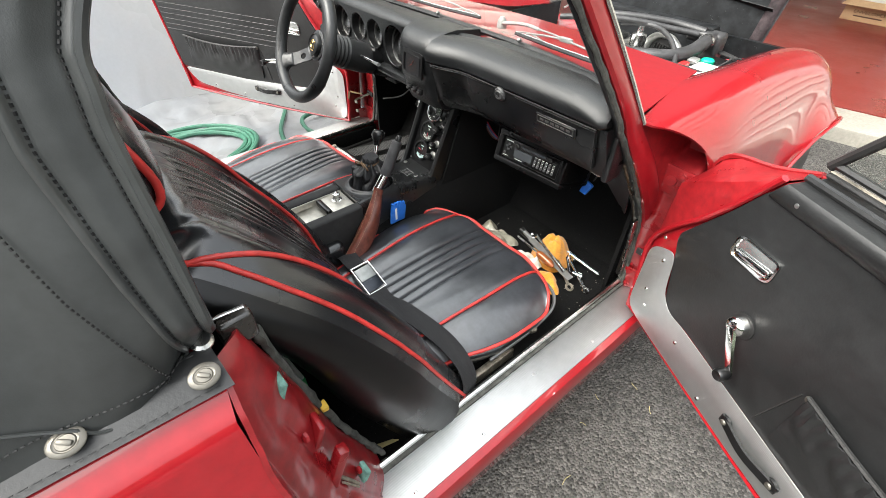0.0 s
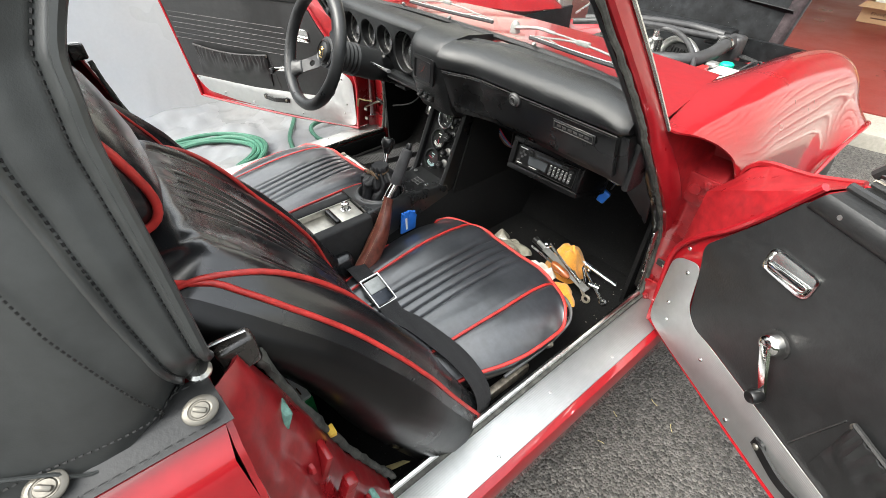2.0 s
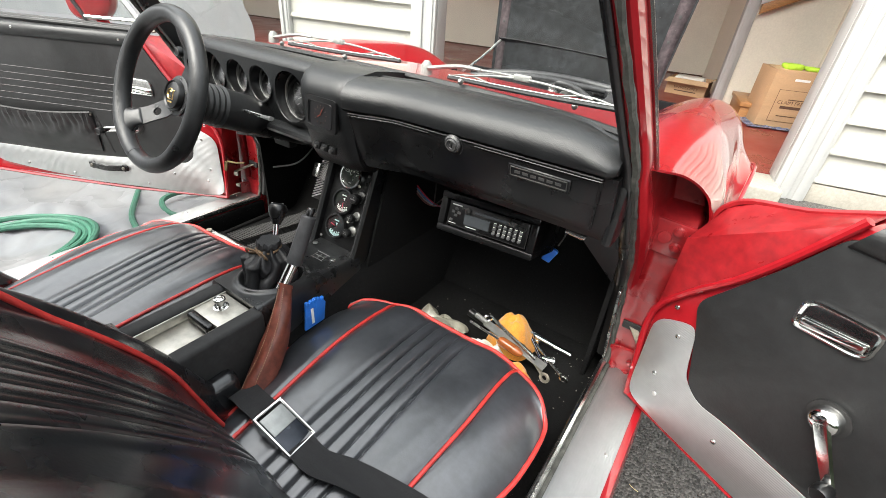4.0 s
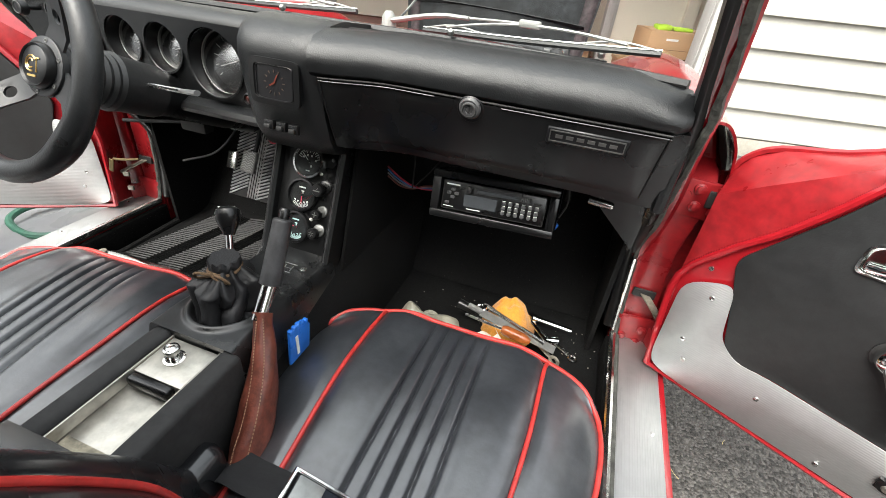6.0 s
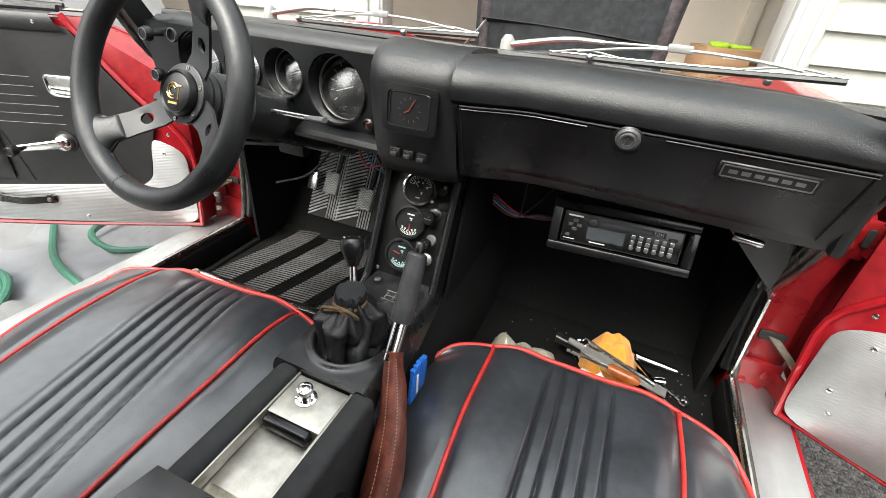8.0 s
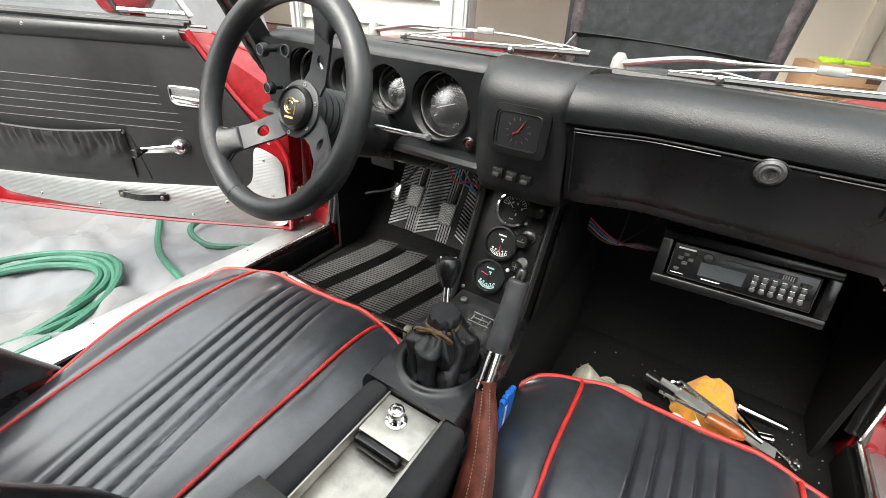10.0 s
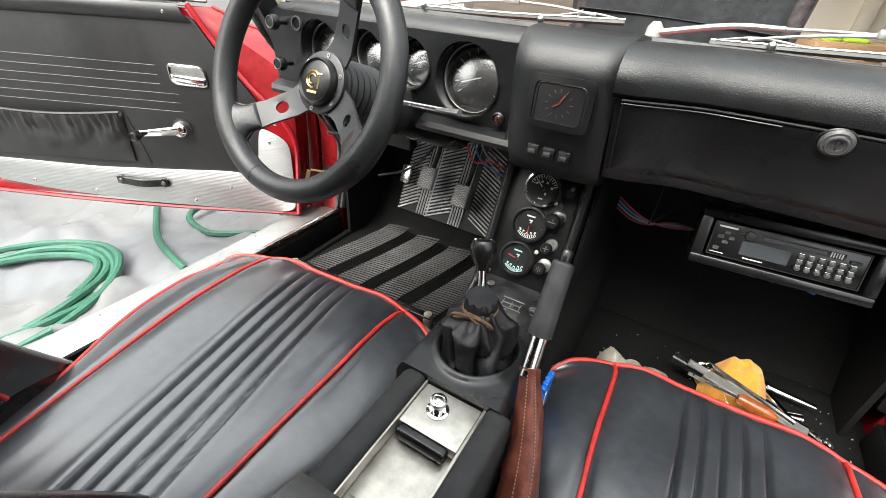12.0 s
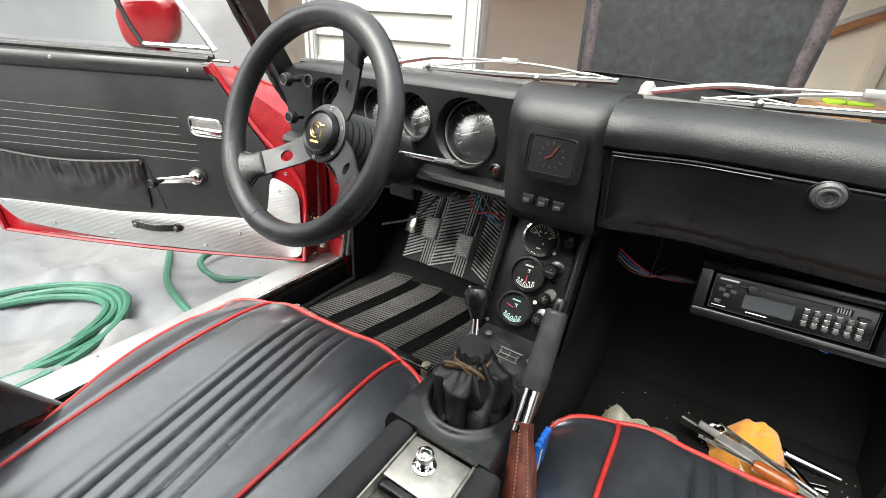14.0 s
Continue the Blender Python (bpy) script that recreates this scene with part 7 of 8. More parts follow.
bm = surf(surround, 84, 130)
bmesh.ops.recalc_face_normals(bm, faces=bm.faces)
r = bmesh.ops.extrude_edge_only(bm, edges=[e for e in bm.edges if e.is_boundary])
for v in [v for v in r["geom"] if isinstance(v, bmesh.types.BMVert)]:
    v.co.z = 0.32
part("shifter_surround", bm, SATIN, con, "black moulded shifter surround")
PM = facing((0.018, 0.692, 0.4865), (0, -0.07, 1), (0, 1, 0)) @ Matrix.Rotation(PI, 4, "Z")
part("shift_pattern", join(*[box(x0, x1, y0, y1, 0.0, 0.0012, 0, 1, PM) for x0, x1, y0, y1 in ((-0.019, 0.019, 0.010, 0.0112), (-0.019, 0.019, -0.0125, -0.0112), (-0.0155, -0.0145, -0.007, 0.007), (-0.0005, 0.0005, -0.007, 0.007), (0.0145, 0.0155, -0.007, 0.007), (-0.0155, 0.0155, -0.0005, 0.0005))]), mat("dull_grey_print", (0.22, 0.22, 0.215), 0.5, bump=0), con, "grey printed shift pattern")
for x, y in ((-0.035, 0.725), (0.052, 0.70), (-0.04, 0.66)):
    part("screw", lathe([(0, 0), (0.0065, 0), (0.006, 0.002), (0.003, 0.003), (0, 0.003)], Matrix.Translation((x, y, 0.486)), 12), STEEL, con)
# tray box
part("console_side", join(rough_up(box(-0.042, -0.008, 0.26, 0.482, 0.30, 0.506, 0.010, 3), 0.003, 40), box(0.078, 0.110, 0.26, 0.482, 0.30, 0.506, 0.008, 3)), MATTE, con, "black vinyl-wrapped console sides")
tr = part("metal_tray", box(-0.008, 0.078, 0.26, 0.478, 0.475, 0.480, 0.001), TRAY, con, "worn bright metal tray")
part("tray_wall", box(-0.008, -0.005, 0.26, 0.478, 0.4805, 0.499, 0.001), TRAY, tr)
part("tray_wall", box(0.074, 0.078, 0.26, 0.478, 0.4805, 0.499, 0.001), TRAY, tr)
part("ashtray_lid", box(-0.0045, 0.0735, 0.412, 0.476, 0.4805, 0.497, 0.002), TRAY, tr)
part("tray_lip", box(-0.0045, 0.0735, 0.26, 0.275, 0.4805, 0.490, 0.001), TRAY, tr)
part("tray_handle", box(0.000, 0.066, 0.396, 0.412, 0.484, 0.501, 0.005, 3), PLASTIC, con, "black ashtray lid edge")
part("tray_grime", rough_up(box(-0.002, 0.070, 0.296, 0.322, 0.4795, 0.4812, 0), 0.0, 1), mat("tray_dirt", (0.30, 0.27, 0.20), 0.8, var=0.4, vscale=60, bump=0.3), con)
cl = part("lighter_socket", lathe([(0, 0), (0.0145, 0), (0.014, 0.002), (0.011, 0.003), (0.0098, 0.0015), (0, 0.0015)], pose(0.028, 0.447, 0.497), 26), CHROME, con, "chrome cigarette lighter")
part("lighter_knob", lathe([(0, 0), (0.0062, 0), (0.0058, 0.011), (0.0100, 0.0125), (0.0106, 0.016), (0.0100, 0.0185), (0.0080, 0.0195), (0.0068, 0.0180), (0.0055, 0.0190), (0, 0.0195)], pose(0.028, 0.447, 0.499), 26), STEEL, cl)


def armrest():
    rings = []
    for k in range(9):
        y = lerp(0.02, 0.298, k / 8)
        e = 0.010 * (abs(k / 4 - 1)) ** 6
        rings.append([vec(x, y, z) for x, z in ((-0.042, 0.30), (-0.048 + e, 0.50), (-0.046 + e, 0.524 - e), (-0.036, 0.533 - e), (0.03, 0.537 - e), (0.100, 0.533 - e), (0.112 - e, 0.524 - e), (0.114 - e, 0.50), (0.106, 0.30))])
    return loft(rings)


part("armrest", armrest(), VINYL, con, "black vinyl padded armrest")
part("handbrake_gaiter_base", rough_up(box(0.108, 0.148, 0.24, 0.40, 0.30, 0.44, 0.018, 3), 0.006, 12), VINYL, con)

# gauge pod
GP0, GP1 = vec(-0.004, 0.758, 0.470), vec(-0.004, 0.850, 0.682)
GN = vec(0, -0.917, 0.398)
pod = root("gauge_pod", (0, 0.85, 0.47), "black gauge pod with three round gauges", "gauge pod")


def gp(x, k, n=0.0):
    return vec(x, 0, 0) + GP0.lerp(GP1, k) + GN * n


for x, kk in ((0.046, 0.83), (0.058, 0.95), (-0.054, 0.94), (-0.054, 0.06)):
    part("panel_screw", lathe([(0, 0), (0.004, 0), (0.003, 0.0015), (0, 0.002)], facing(gp(x, kk, 0.0005), GN), 10), DIM, pod)
part("empty_hole", lathe([(0.0075, 0.0), (0.0085, 0.001), (0.0065, 0.0012), (0.006, 0.0004), (0, 0.0004)], facing(gp(0.044, 0.80, 0.0005), GN), 18), MATTE, pod)
part("pod_panel", plate([gp(-0.060, 0), gp(0.064, 0), gp(0.064, 0.9), gp(0.056, 1.0), gp(-0.060, 1.0)], GN * -0.008, 0.001), PLASTIC, pod)
for sx2 in (-0.066, 0.070):
    part("pod_rail", loft([[gp(sx2 + a, k, b) + vec(0, c2, 0) for a, b in ((-0.007, -0.03), (-0.007, 0.014), (-0.003, 0.019), (0.003, 0.019), (0.007, 0.014), (0.007, -0.03))] for k, c2 in ((-0.10, -0.022), (-0.04, -0.006), (0.03, 0), (0.5, 0), (1.02, 0))]), PLASTIC, pod, "raised black rail")
    part("rail_edge", tube([gp(sx2, k, 0.019) + vec(0, c2, 0) for k, c2 in ((-0.09, -0.022), (-0.03, -0.006), (0.04, 0), (0.5, 0), (1.0, 0))], 0.0020, 6, 3), GLOSS, pod)
part("pod_side", join(plate([vec(-0.072, 0.78, 0.46), vec(-0.072, 0.868, 0.70), vec(-0.072, 1.2, 0.70), vec(-0.072, 1.2, 0.40)], (0.006, 0, 0)), plate([vec(0.076, 0.78, 0.44), vec(0.076, 0.868, 0.70), vec(0.076, 1.2, 0.70), vec(0.076, 1.2, 0.40)], (0.006, 0, 0))), CARPET, pod)
for k, (kk, chrome, txt) in enumerate(((0.780, True, 0), (0.500, False, 1), (0.225, False, 2))):
    c0 = gp(-0.001 - 0.014 * (0.78 - kk), kk)
    GM = facing(c0, GN) @ Matrix.Diagonal((1.13, 1.13, 1, 1))
    ga = part("gauge", lathe([(0, -0.01), (0.027, -0.01), (0.027, 0.006), (0.0285, 0.008), (0.0275, 0.012), (0.0245, 0.0125), (0.0235, 0.006), (0.012, 0.006), (0, 0.006)], GM, 36), CHROME if chrome else PLASTIC, pod, "round gauge with chrome bezel" if chrome else "round gauge with black bezel")
    part("dial", lathe([(0, 0.0058), (0.0234, 0.0058), (0.0234, 0.0066), (0, 0.0066)], GM, 32), DIAL, ga)
    turn0, n_m = ((1.25, 13), (2.35 + PI / 2, 11), (2.30 + PI / 2, 15))[txt]
    step0 = (2.5 if txt == 0 else 1.55) / (n_m - 1)
    marks = [box(-0.0006, 0.0006, 0.0165 if q % 2 else 0.0145, 0.0205, 0.0066, 0.0070, 0, 1, GM @ Matrix.Rotation(turn0 - step0 * q, 4, "Z")) for q in range(n_m)]
    marks += [tube([GM @ vec(0.0208 * math.cos(PI / 2 + turn0 - step0 * q), 0.0208 * math.sin(PI / 2 + turn0 - step0 * q), 0.0068) for q in range(n_m)], 0.0005, 4, 1)]
    if txt == 0:
        marks += [box(x - 0.0016, x + 0.0016, y - 0.0016, y + 0.0016, 0.0066, 0.0070, 0, 1, GM) for x, y in ((-0.011, 0.006), (-0.004, 0.0095), (0.004, 0.0095), (0.0125, 0.003))]
        marks += [box(-0.0035, 0.0035, -0.0165, -0.0145, 0.0066, 0.0070, 0, 1, GM), box(0.004, 0.0065, -0.009, -0.0055, 0.0066, 0.0070, 0, 1, GM)]
    else:
        marks += [box(-0.0075, 0.0055, 0.0115, 0.0138, 0.0066, 0.0070, 0, 1, GM), box(-0.002, 0.003, 0.0055, 0.0075, 0.0066, 0.0070, 0, 1, GM), box(0.0005, 0.002, 0.002, 0.0055, 0.0066, 0.0070, 0, 1, GM)]
        marks += [box(x - 0.0014, x + 0.0014, -0.0105 - 0.004 * (1 - abs(x) / 0.012), -0.0085 - 0.004 * (1 - abs(x) / 0.012), 0.0066, 0.0070, 0, 1, GM) for x in (-0.012, -0.006, 0.0, 0.006, 0.012)]
    part("dial_print", join(*marks), MARK if txt < 2 else mat("pale_cyan_print", (0.50, 0.68, 0.68), 0.6, var=0.02, bump=0), ga)
    part("needle", box(-0.0007, 0.0007, -0.003, 0.015, 0.0072, 0.0078, 0, 1, GM @ Matrix.Rotation((0.80, 0.05, 1.35)[txt] + (PI if txt == 1 else 0), 4, "Z")), MARK if not txt else mat("red_needle%d" % k, (0.55, 0.04, 0.08), 0.5, bump=0), ga)
    part("needle_hub", lathe([(0, 0.0066), (0.0028, 0.0066), (0.0024, 0.0086), (0, 0.0088)], GM, 14), PLASTIC, ga)
    gw = part("gauge_glass", lathe([(0, 0.0098), (0.0240, 0.0098), (0.0240, 0.0104), (0, 0.0104)], GM, 28), GLASS, ga)
    gw.visible_shadow = False
for k, (x, kk, rr) in enumerate(((0.033, 0.575, 0.0125), (0.037, 0.375, 0.0095), (0.036, 0.215, 0.0105))):
    KM = facing(gp(x, kk), GN)
    kb = part("pod_knob", lathe([(0, 0), (rr * 0.6, 0), (rr * 0.6, 0.008), (rr, 0.010), (rr, 0.018), (rr * 0.85, 0.021), (0, 0.0215)], KM, 20), PLASTIC, pod, "black switch knob with white symbol")
    sym = ([box(-rr * 0.55, rr * 0.55, -0.0028, -0.0008, 0.0214, 0.0222, 0, 1, KM), box(-0.0005, 0.0005, 0.001, 0.005, 0.0214, 0.0222, 0, 1, KM @ Matrix.Rotation(-0.5, 4, "Z"))],
           [box(-rr * 0.5, rr * 0.5, -0.0007, 0.0007, 0.0214, 0.0222, 0, 1, KM), box(-0.0007, 0.0007, -rr * 0.5, rr * 0.5, 0.0214, 0.0222, 0, 1, KM)],
           [box(-0.0005, 0.0005, 0.0015, 0.0052, 0.0214, 0.0222, 0, 1, KM @ Matrix.Rotation(q * PI / 3, 4, "Z")) for q in range(6)])[k]
    part("knob_symbol", join(*sym), DIM, kb)
    part("knob_base", lathe([(0, 0), (rr * 1.15, 0), (rr * 1.15, 0.003), (rr * 0.9, 0.005), (0, 0.005)], KM @ Matrix.Translation((0.004, 0.006, 0)), 20), DIM if k else PLASTIC, kb)
for x, kk, r2 in ((0.020, 0.315, 0.0035), (0.026, 0.70, 0.003)):
    part("pod_bulb", lathe([(0, 0), (r2, 0), (r2, 0.003), (0, 0.005)], facing(gp(x, kk), GN), 12), PAPER, pod)

# gear lever
gl = root("gear_lever", (0.02, 0.56, 0.47), "gear lever with black knob and tied leather boot", "gear lever")
KT = vec(-0.016, 0.626, 0.629)
KB = vec(0.006, 0.590, 0.555)
part("lever_shaft", tube([vec(0.018, 0.57, 0.51), KB, KT - (KT - KB) * 0.25], 0.0055, 10, 3), CHROME, gl)
kd = (KT - KB).normalized()
kx = part("gear_knob", lathe([(0, -0.036), (0.0085, -0.036), (0.0098, -0.031), (0.0150, -0.020), (0.0184, -0.009), (0.0185, -0.002), (0.0165, 0.004), (0.010, 0.0075), (0, 0.008)], facing(KT - kd * 0.004, kd), 28), PLASTIC, gl, "glossy black gear knob")
part("knob_marks", join(*[box(-0.0105 + 0.007 * q, -0.0078 + 0.007 * q, -0.001, 0.0025, 0.0062, 0.0078, 0, 1, facing(KT - kd * 0.004, kd)) for q in range(4)]), MARK, kx)


def boot(i, a):
    k = i / 22
    r = curve1([0, 0.12, 0.4, 0.7, 0.82, 0.88, 0.94, 1], [0.043, 0.046, 0.047, 0.042, 0.030, 0.0205, 0.0215, 0.0195], k)
    c = vec(0.025, 0.552, 0.460).lerp(vec(0.013, 0.574, 0.580), k)
    w = 1.6 * noise.noise(vec(math.cos(a) * 1.1, math.sin(a) * 1.1, k * 2.2 + 4))
    fold = (1 - abs(math.sin(3.5 * a + 1.0 * k + w))) ** 2.5
    fold2 = (1 - abs(math.sin(3 * a - 3.2 * k + 2 * w + 1))) ** 3
    r *= 1.10 - 0.30 * fold * (0.45 + 0.6 * k) * (1 - 0.7 * ease((k - 0.78) / 0.15)) - 0.20 * fold2 * (1 - 0.8 * ease((k - 0.78) / 0.15)) + 0.22 * (1 - 0.75 * ease((k - 0.75) / 0.15)) * noise.noise(vec(math.cos(a) * 1.6, math.sin(a) * 1.6, k * 3.5))
    return c + vec(r * math.cos(a), r * math.sin(a) * 1.05, 0.012 * noise.noise(vec(math.cos(a) * 2.2, math.sin(a) * 2.2, k * 4)))


part("boot", loft([[boot(i, 2 * PI * j / 120) for j in range(120)] for i in [q / 2 for q in range(45)]]), BOOT, gl, "crumpled black leather gear boot")
tc0 = vec(0.014, 0.571, 0.565)
part("boot_tie", join(tube([tc0 + vec(0.0225 * math.cos(a), 0.0235 * math.sin(a), 0.002 * math.sin(3 * a)) for a in [2 * PI * k / 16 for k in range(16)]], 0.0026, 6, 2, closed=True),
                      tube([tc0 + vec(0.0, -0.024, 0), tc0 + vec(-0.020, -0.034, 0.004), tc0 + vec(-0.026, -0.030, -0.008), tc0 + vec(-0.008, -0.026, -0.004), tc0 + vec(0.0, -0.026, 0)], 0.0022, 6, 5),
                      tube([tc0 + vec(0.0, -0.024, 0), tc0 + vec(0.022, -0.030, 0.006), tc0 + vec(0.030, -0.026, -0.004), tc0 + vec(0.012, -0.027, -0.004), tc0 + vec(0.0, -0.026, 0)], 0.0022, 6, 5)), CORD, gl, "brown cord tied in a bow")

# handbrake
hbk = root("handbrake", (0.13, 0.43, 0.40), "handbrake with black grip and brown leather gaiter", "handbrake")
h0, h1, h2, h3 = vec(0.152, 0.405, 0.385), vec(0.103, 0.537, 0.540), vec(0.100, 0.563, 0.566), vec(0.098, 0.612, 0.650)
hd2 = (h3 - h2).normalized()
part("grip", tube([h2, h2.lerp(h3, 0.1), h2.lerp(h3, 0.5), h2.lerp(h3, 0.9), h3], lambda t: curve1([0, 0.05, 0.5, 0.93, 1], [0.012, 0.0155, 0.0145, 0.0135, 0.010], t), 14, 4), mat("worn_black_grip", (0.035, 0.035, 0.037), 0.45, var=0.3, vscale=20, bump=0.3, bscale=180), hbk, "worn black plastic grip")
part("release_button", lathe([(0, 0), (0.0075, 0), (0.0075, 0.012), (0.006, 0.015), (0, 0.015)], facing(h3, hd2), 14), PLASTIC, hbk)
part("chrome_shaft", tube([h1 - (h2 - h1) * 0.4, h2 + hd2 * 0.01], 0.0105, 12, 1, flat=1.0), CHROME, hbk, "chrome lever shaft")


def gait(i, a):
    k = i / 24
    c = h0.lerp(h1, k) + vec(0.004 * math.sin(3 * k), 0.014 * math.sin(PI * k), -0.004)
    r = curve1([0, 0.15, 0.4, 0.75, 0.93, 1], [0.026, 0.030, 0.0275, 0.020, 0.0145, 0.016], k) * (1 + 0.07 * math.sin(4 * a + 9 * k) + 0.05 * noise.noise(vec(math.cos(a), math.sin(a), k * 6)))
    d = (h1 - h0).normalized()
    s = d.cross(vec(0, 0, 1)).normalized()
    u = s.cross(d)
    return c + s * (r * 0.82 * math.cos(a)) + u * (r * math.sin(a))


ga2 = part("gaiter", loft([[gait(i, 2 * PI * j / 32) for j in range(32)] for i in range(25)]), LEATHER, hbk, "brown leather handbrake gaiter")
for off in (1.15, 1.95):
    part("gaiter_stitch", join(*[tube([gait(k * 0.5 + 0.6, off) + vec(0, -0.0006, 0.0008), gait(k * 0.5 + 0.9, off) + vec(0, -0.0006, 0.0008)], 0.0008, 4, 1) for k in range(45)]), THREAD, ga2, "tan stitching")

# ---- pedals and rubber mat ----
mt = root("rubber_floor_mat", (-0.42, 0.95, 0.252), "black ribbed rubber floor mat", "floor mat")


def mat_pt(x, s):
    """s runs forward along the floor, then up the toe board."""
    if s < 0.26:
        return vec(x, 0.79 + s, 0.262)
    if s < 0.34:
        a = (s - 0.26) / 0.08
        return vec(x, 1.05 + 0.07 * a, 0.262 + 0.035 * a * a)
    b = s - 0.34
    return vec(x, 1.12 + b * 0.46, 0.297 + b * 0.888)


RIBBER = mat("ribbed_rubber", (0.006, 0.006, 0.006), 0.55, var=0.25, bump=0.15, spec=0.3)
MATBLK = mat("black_mat_rubber", (0.006, 0.006, 0.006), 0.8, var=0.25, bump=0.15, spec=0.1)
part("mat_edge", tube([mat_pt(-0.60, 0.30) + vec(0, 0, -0.004), mat_pt(-0.60, 0.02) + vec(0, 0, -0.004), mat_pt(-0.585, 0.0) + vec(0, 0, -0.004), mat_pt(-0.16, 0.0) + vec(0, 0, -0.004), mat_pt(-0.135, 0.02) + vec(0, 0, -0.004), mat_pt(-0.11, 0.20) + vec(0, 0, -0.004)], 0.009, 8, 4), MATBLK, mt, "thick rolled rubber edge")
part("mat_base", surf(lambda u, v: mat_pt(lerp(-0.60, -0.10, u), v * 0.36) + vec(0, 0, -0.006), 10, 40, 0.003), MATBLK, mt)
ribs = []


def swing(s):
    return 0.060 * (s / 0.3) ** 1.6 + 0.012 * math.sin(PI * min(1, s / 0.3))


for bnd in range(4):
    for q in range(33):
        s = 0.004 + q * 0.0090
        x0 = -0.588 + bnd * 0.108 + swing(s)
        c0, c1 = mat_pt(x0, s), mat_pt(x0 + 0.070, s + 0.010)
        ribs.append(tube([c0, c0.lerp(c1, 0.5) + vec(0, 0, 0.0010), c1], 0.0027, 4, 1))
part("rib_band", join(*ribs), RIBBER, mt, "raised curved rib bands", kind="stuff")
rr2 = []
for bnd in range(4):
    for q in range(5):
        rr2.append(tube([mat_pt(-0.588 + bnd * 0.108 + 0.069 + q * 0.0085 + swing(0.005 + k * 0.041), 0.005 + k * 0.041) + vec(0, 0, -0.001) for k in range(8)], 0.0020, 4, 1))
part("rib_line", join(*rr2), MATBLK, mt, kind="stuff")
# worn toe-board mat with chevron bands
GREYR = mat("dusty_grey_rubber", (0.42, 0.42, 0.41), 0.5, var=0.3, vscale=20, bump=0.2)
toe = lambda x, t: vec(x, 1.115 + t * 0.46, 0.315 + t * 0.888)
part("toe_mat", plate([toe(-0.52, 0.0), toe(-0.15, 0.0), toe(-0.15, 0.25), toe(-0.52, 0.25)], vec(0, -0.004, 0.002), 0.001), MATTE, mt)
tn = vec(0, -0.0065, 0.0035)
ch = []
for x0, x1, dr in ((-0.515, -0.455, 1), (-0.42, -0.345, 1), (-0.335, -0.295, 0), (-0.285, -0.215, -1), (-0.175, -0.15, -1)):
    for q in range(24):
        if dr == 0:
            continue
        t0 = 0.002 + q * 0.0105
        a0, a1 = (t0 + 0.035, t0) if dr < 0 else (t0, t0 + 0.035)
        if max(a0, a1) < 0.25:
            ch.append(tube([toe(x0, a0) + tn, toe(x1, a1) + tn], 0.0026, 4, 1))
for xs0 in (-0.450, -0.340, -0.210):
    for q in range(5):
        ch.append(tube([toe(xs0 + q * 0.0085, 0.002) + tn, toe(xs0 + q * 0.0085, 0.248) + tn], 0.0024, 4, 1))
part("chevron_ribs", join(*ch), GREYR, mt, "worn grey chevron ribs", kind="stuff")

pd = root("pedals", (-0.42, 1.15, 0.4), "pair of ribbed foot pedals on steel arms", "pedal")
for k, (x, y, z, w, h) in enumerate(((-0.408, 1.098, 0.448, 0.024, 0.031), (-0.300, 1.100, 0.424, 0.024, 0.031))):
    Q = facing((x, y, z), (0.0, -0.86, 0.5))
    pp = part("pedal_pad", box(-w, w, -h, h, -0.006, 0.006, 0.005, 3, Q), mat("grey_pedal_rubber%d" % k, (0.20, 0.20, 0.19), 0.55, var=0.2, bump=0.3), pd, "grey ribbed pedal pad")
    part("pedal_ribs", join(*[tube([Q @ vec(-w * 0.8 + w * 0.4 * i, -h * 0.8 + h * 0.23 * q + (0.003 if i % 2 else -0.003), 0.006) for i in range(5)], 0.0012, 4, 1) for q in range(8)]), GREYR, pp)
    part("pedal_arm", tube([Q @ vec(0, 0.01, -0.008), Q @ vec(0.004, 0.05, -0.012), Q @ vec(0.012, 0.13, 0.005), Q @ vec(0.012, 0.26, 0.03)], 0.006, 8, 4), MATTE, pd)
part("dip_switch", join(box(-0.015, 0.015, -0.026, 0.026, -0.006, 0.006, 0.003, 2, facing((-0.50, 1.13, 0.425), (0.0, -0.9, 0.42)))), STEEL, pd, "bright metal foot rest plate")
tagged(part("ignition_keys", join(tube([(-0.60, 0.86, 0.50), (-0.57, 0.87, 0.50), (-0.54, 0.88, 0.505)], 0.003, 8, 2), box(-0.006, 0.006, -0.001, 0.001, -0.035, 0.0, 0.001, 1, pose(-0.60, 0.855, 0.50, 0, 20, 10))), mat("dark_brass", (0.10, 0.07, 0.03), 0.5, 0.7, bump=0.1)), "brass key hanging on the bonnet release", "key")
for zz in (0.44, 0.40):
    tagged(part("metal_clip", box(-0.008, 0.008, -0.003, 0.003, -0.006, 0.006, 0.002, 2, pose(-0.625, 0.895, zz, 0, 0, 20)), NICKEL), "small dull metal clip on the post", "clip", "metal clips")

# ---- loose things on the floor ----
Z0 = 0.253


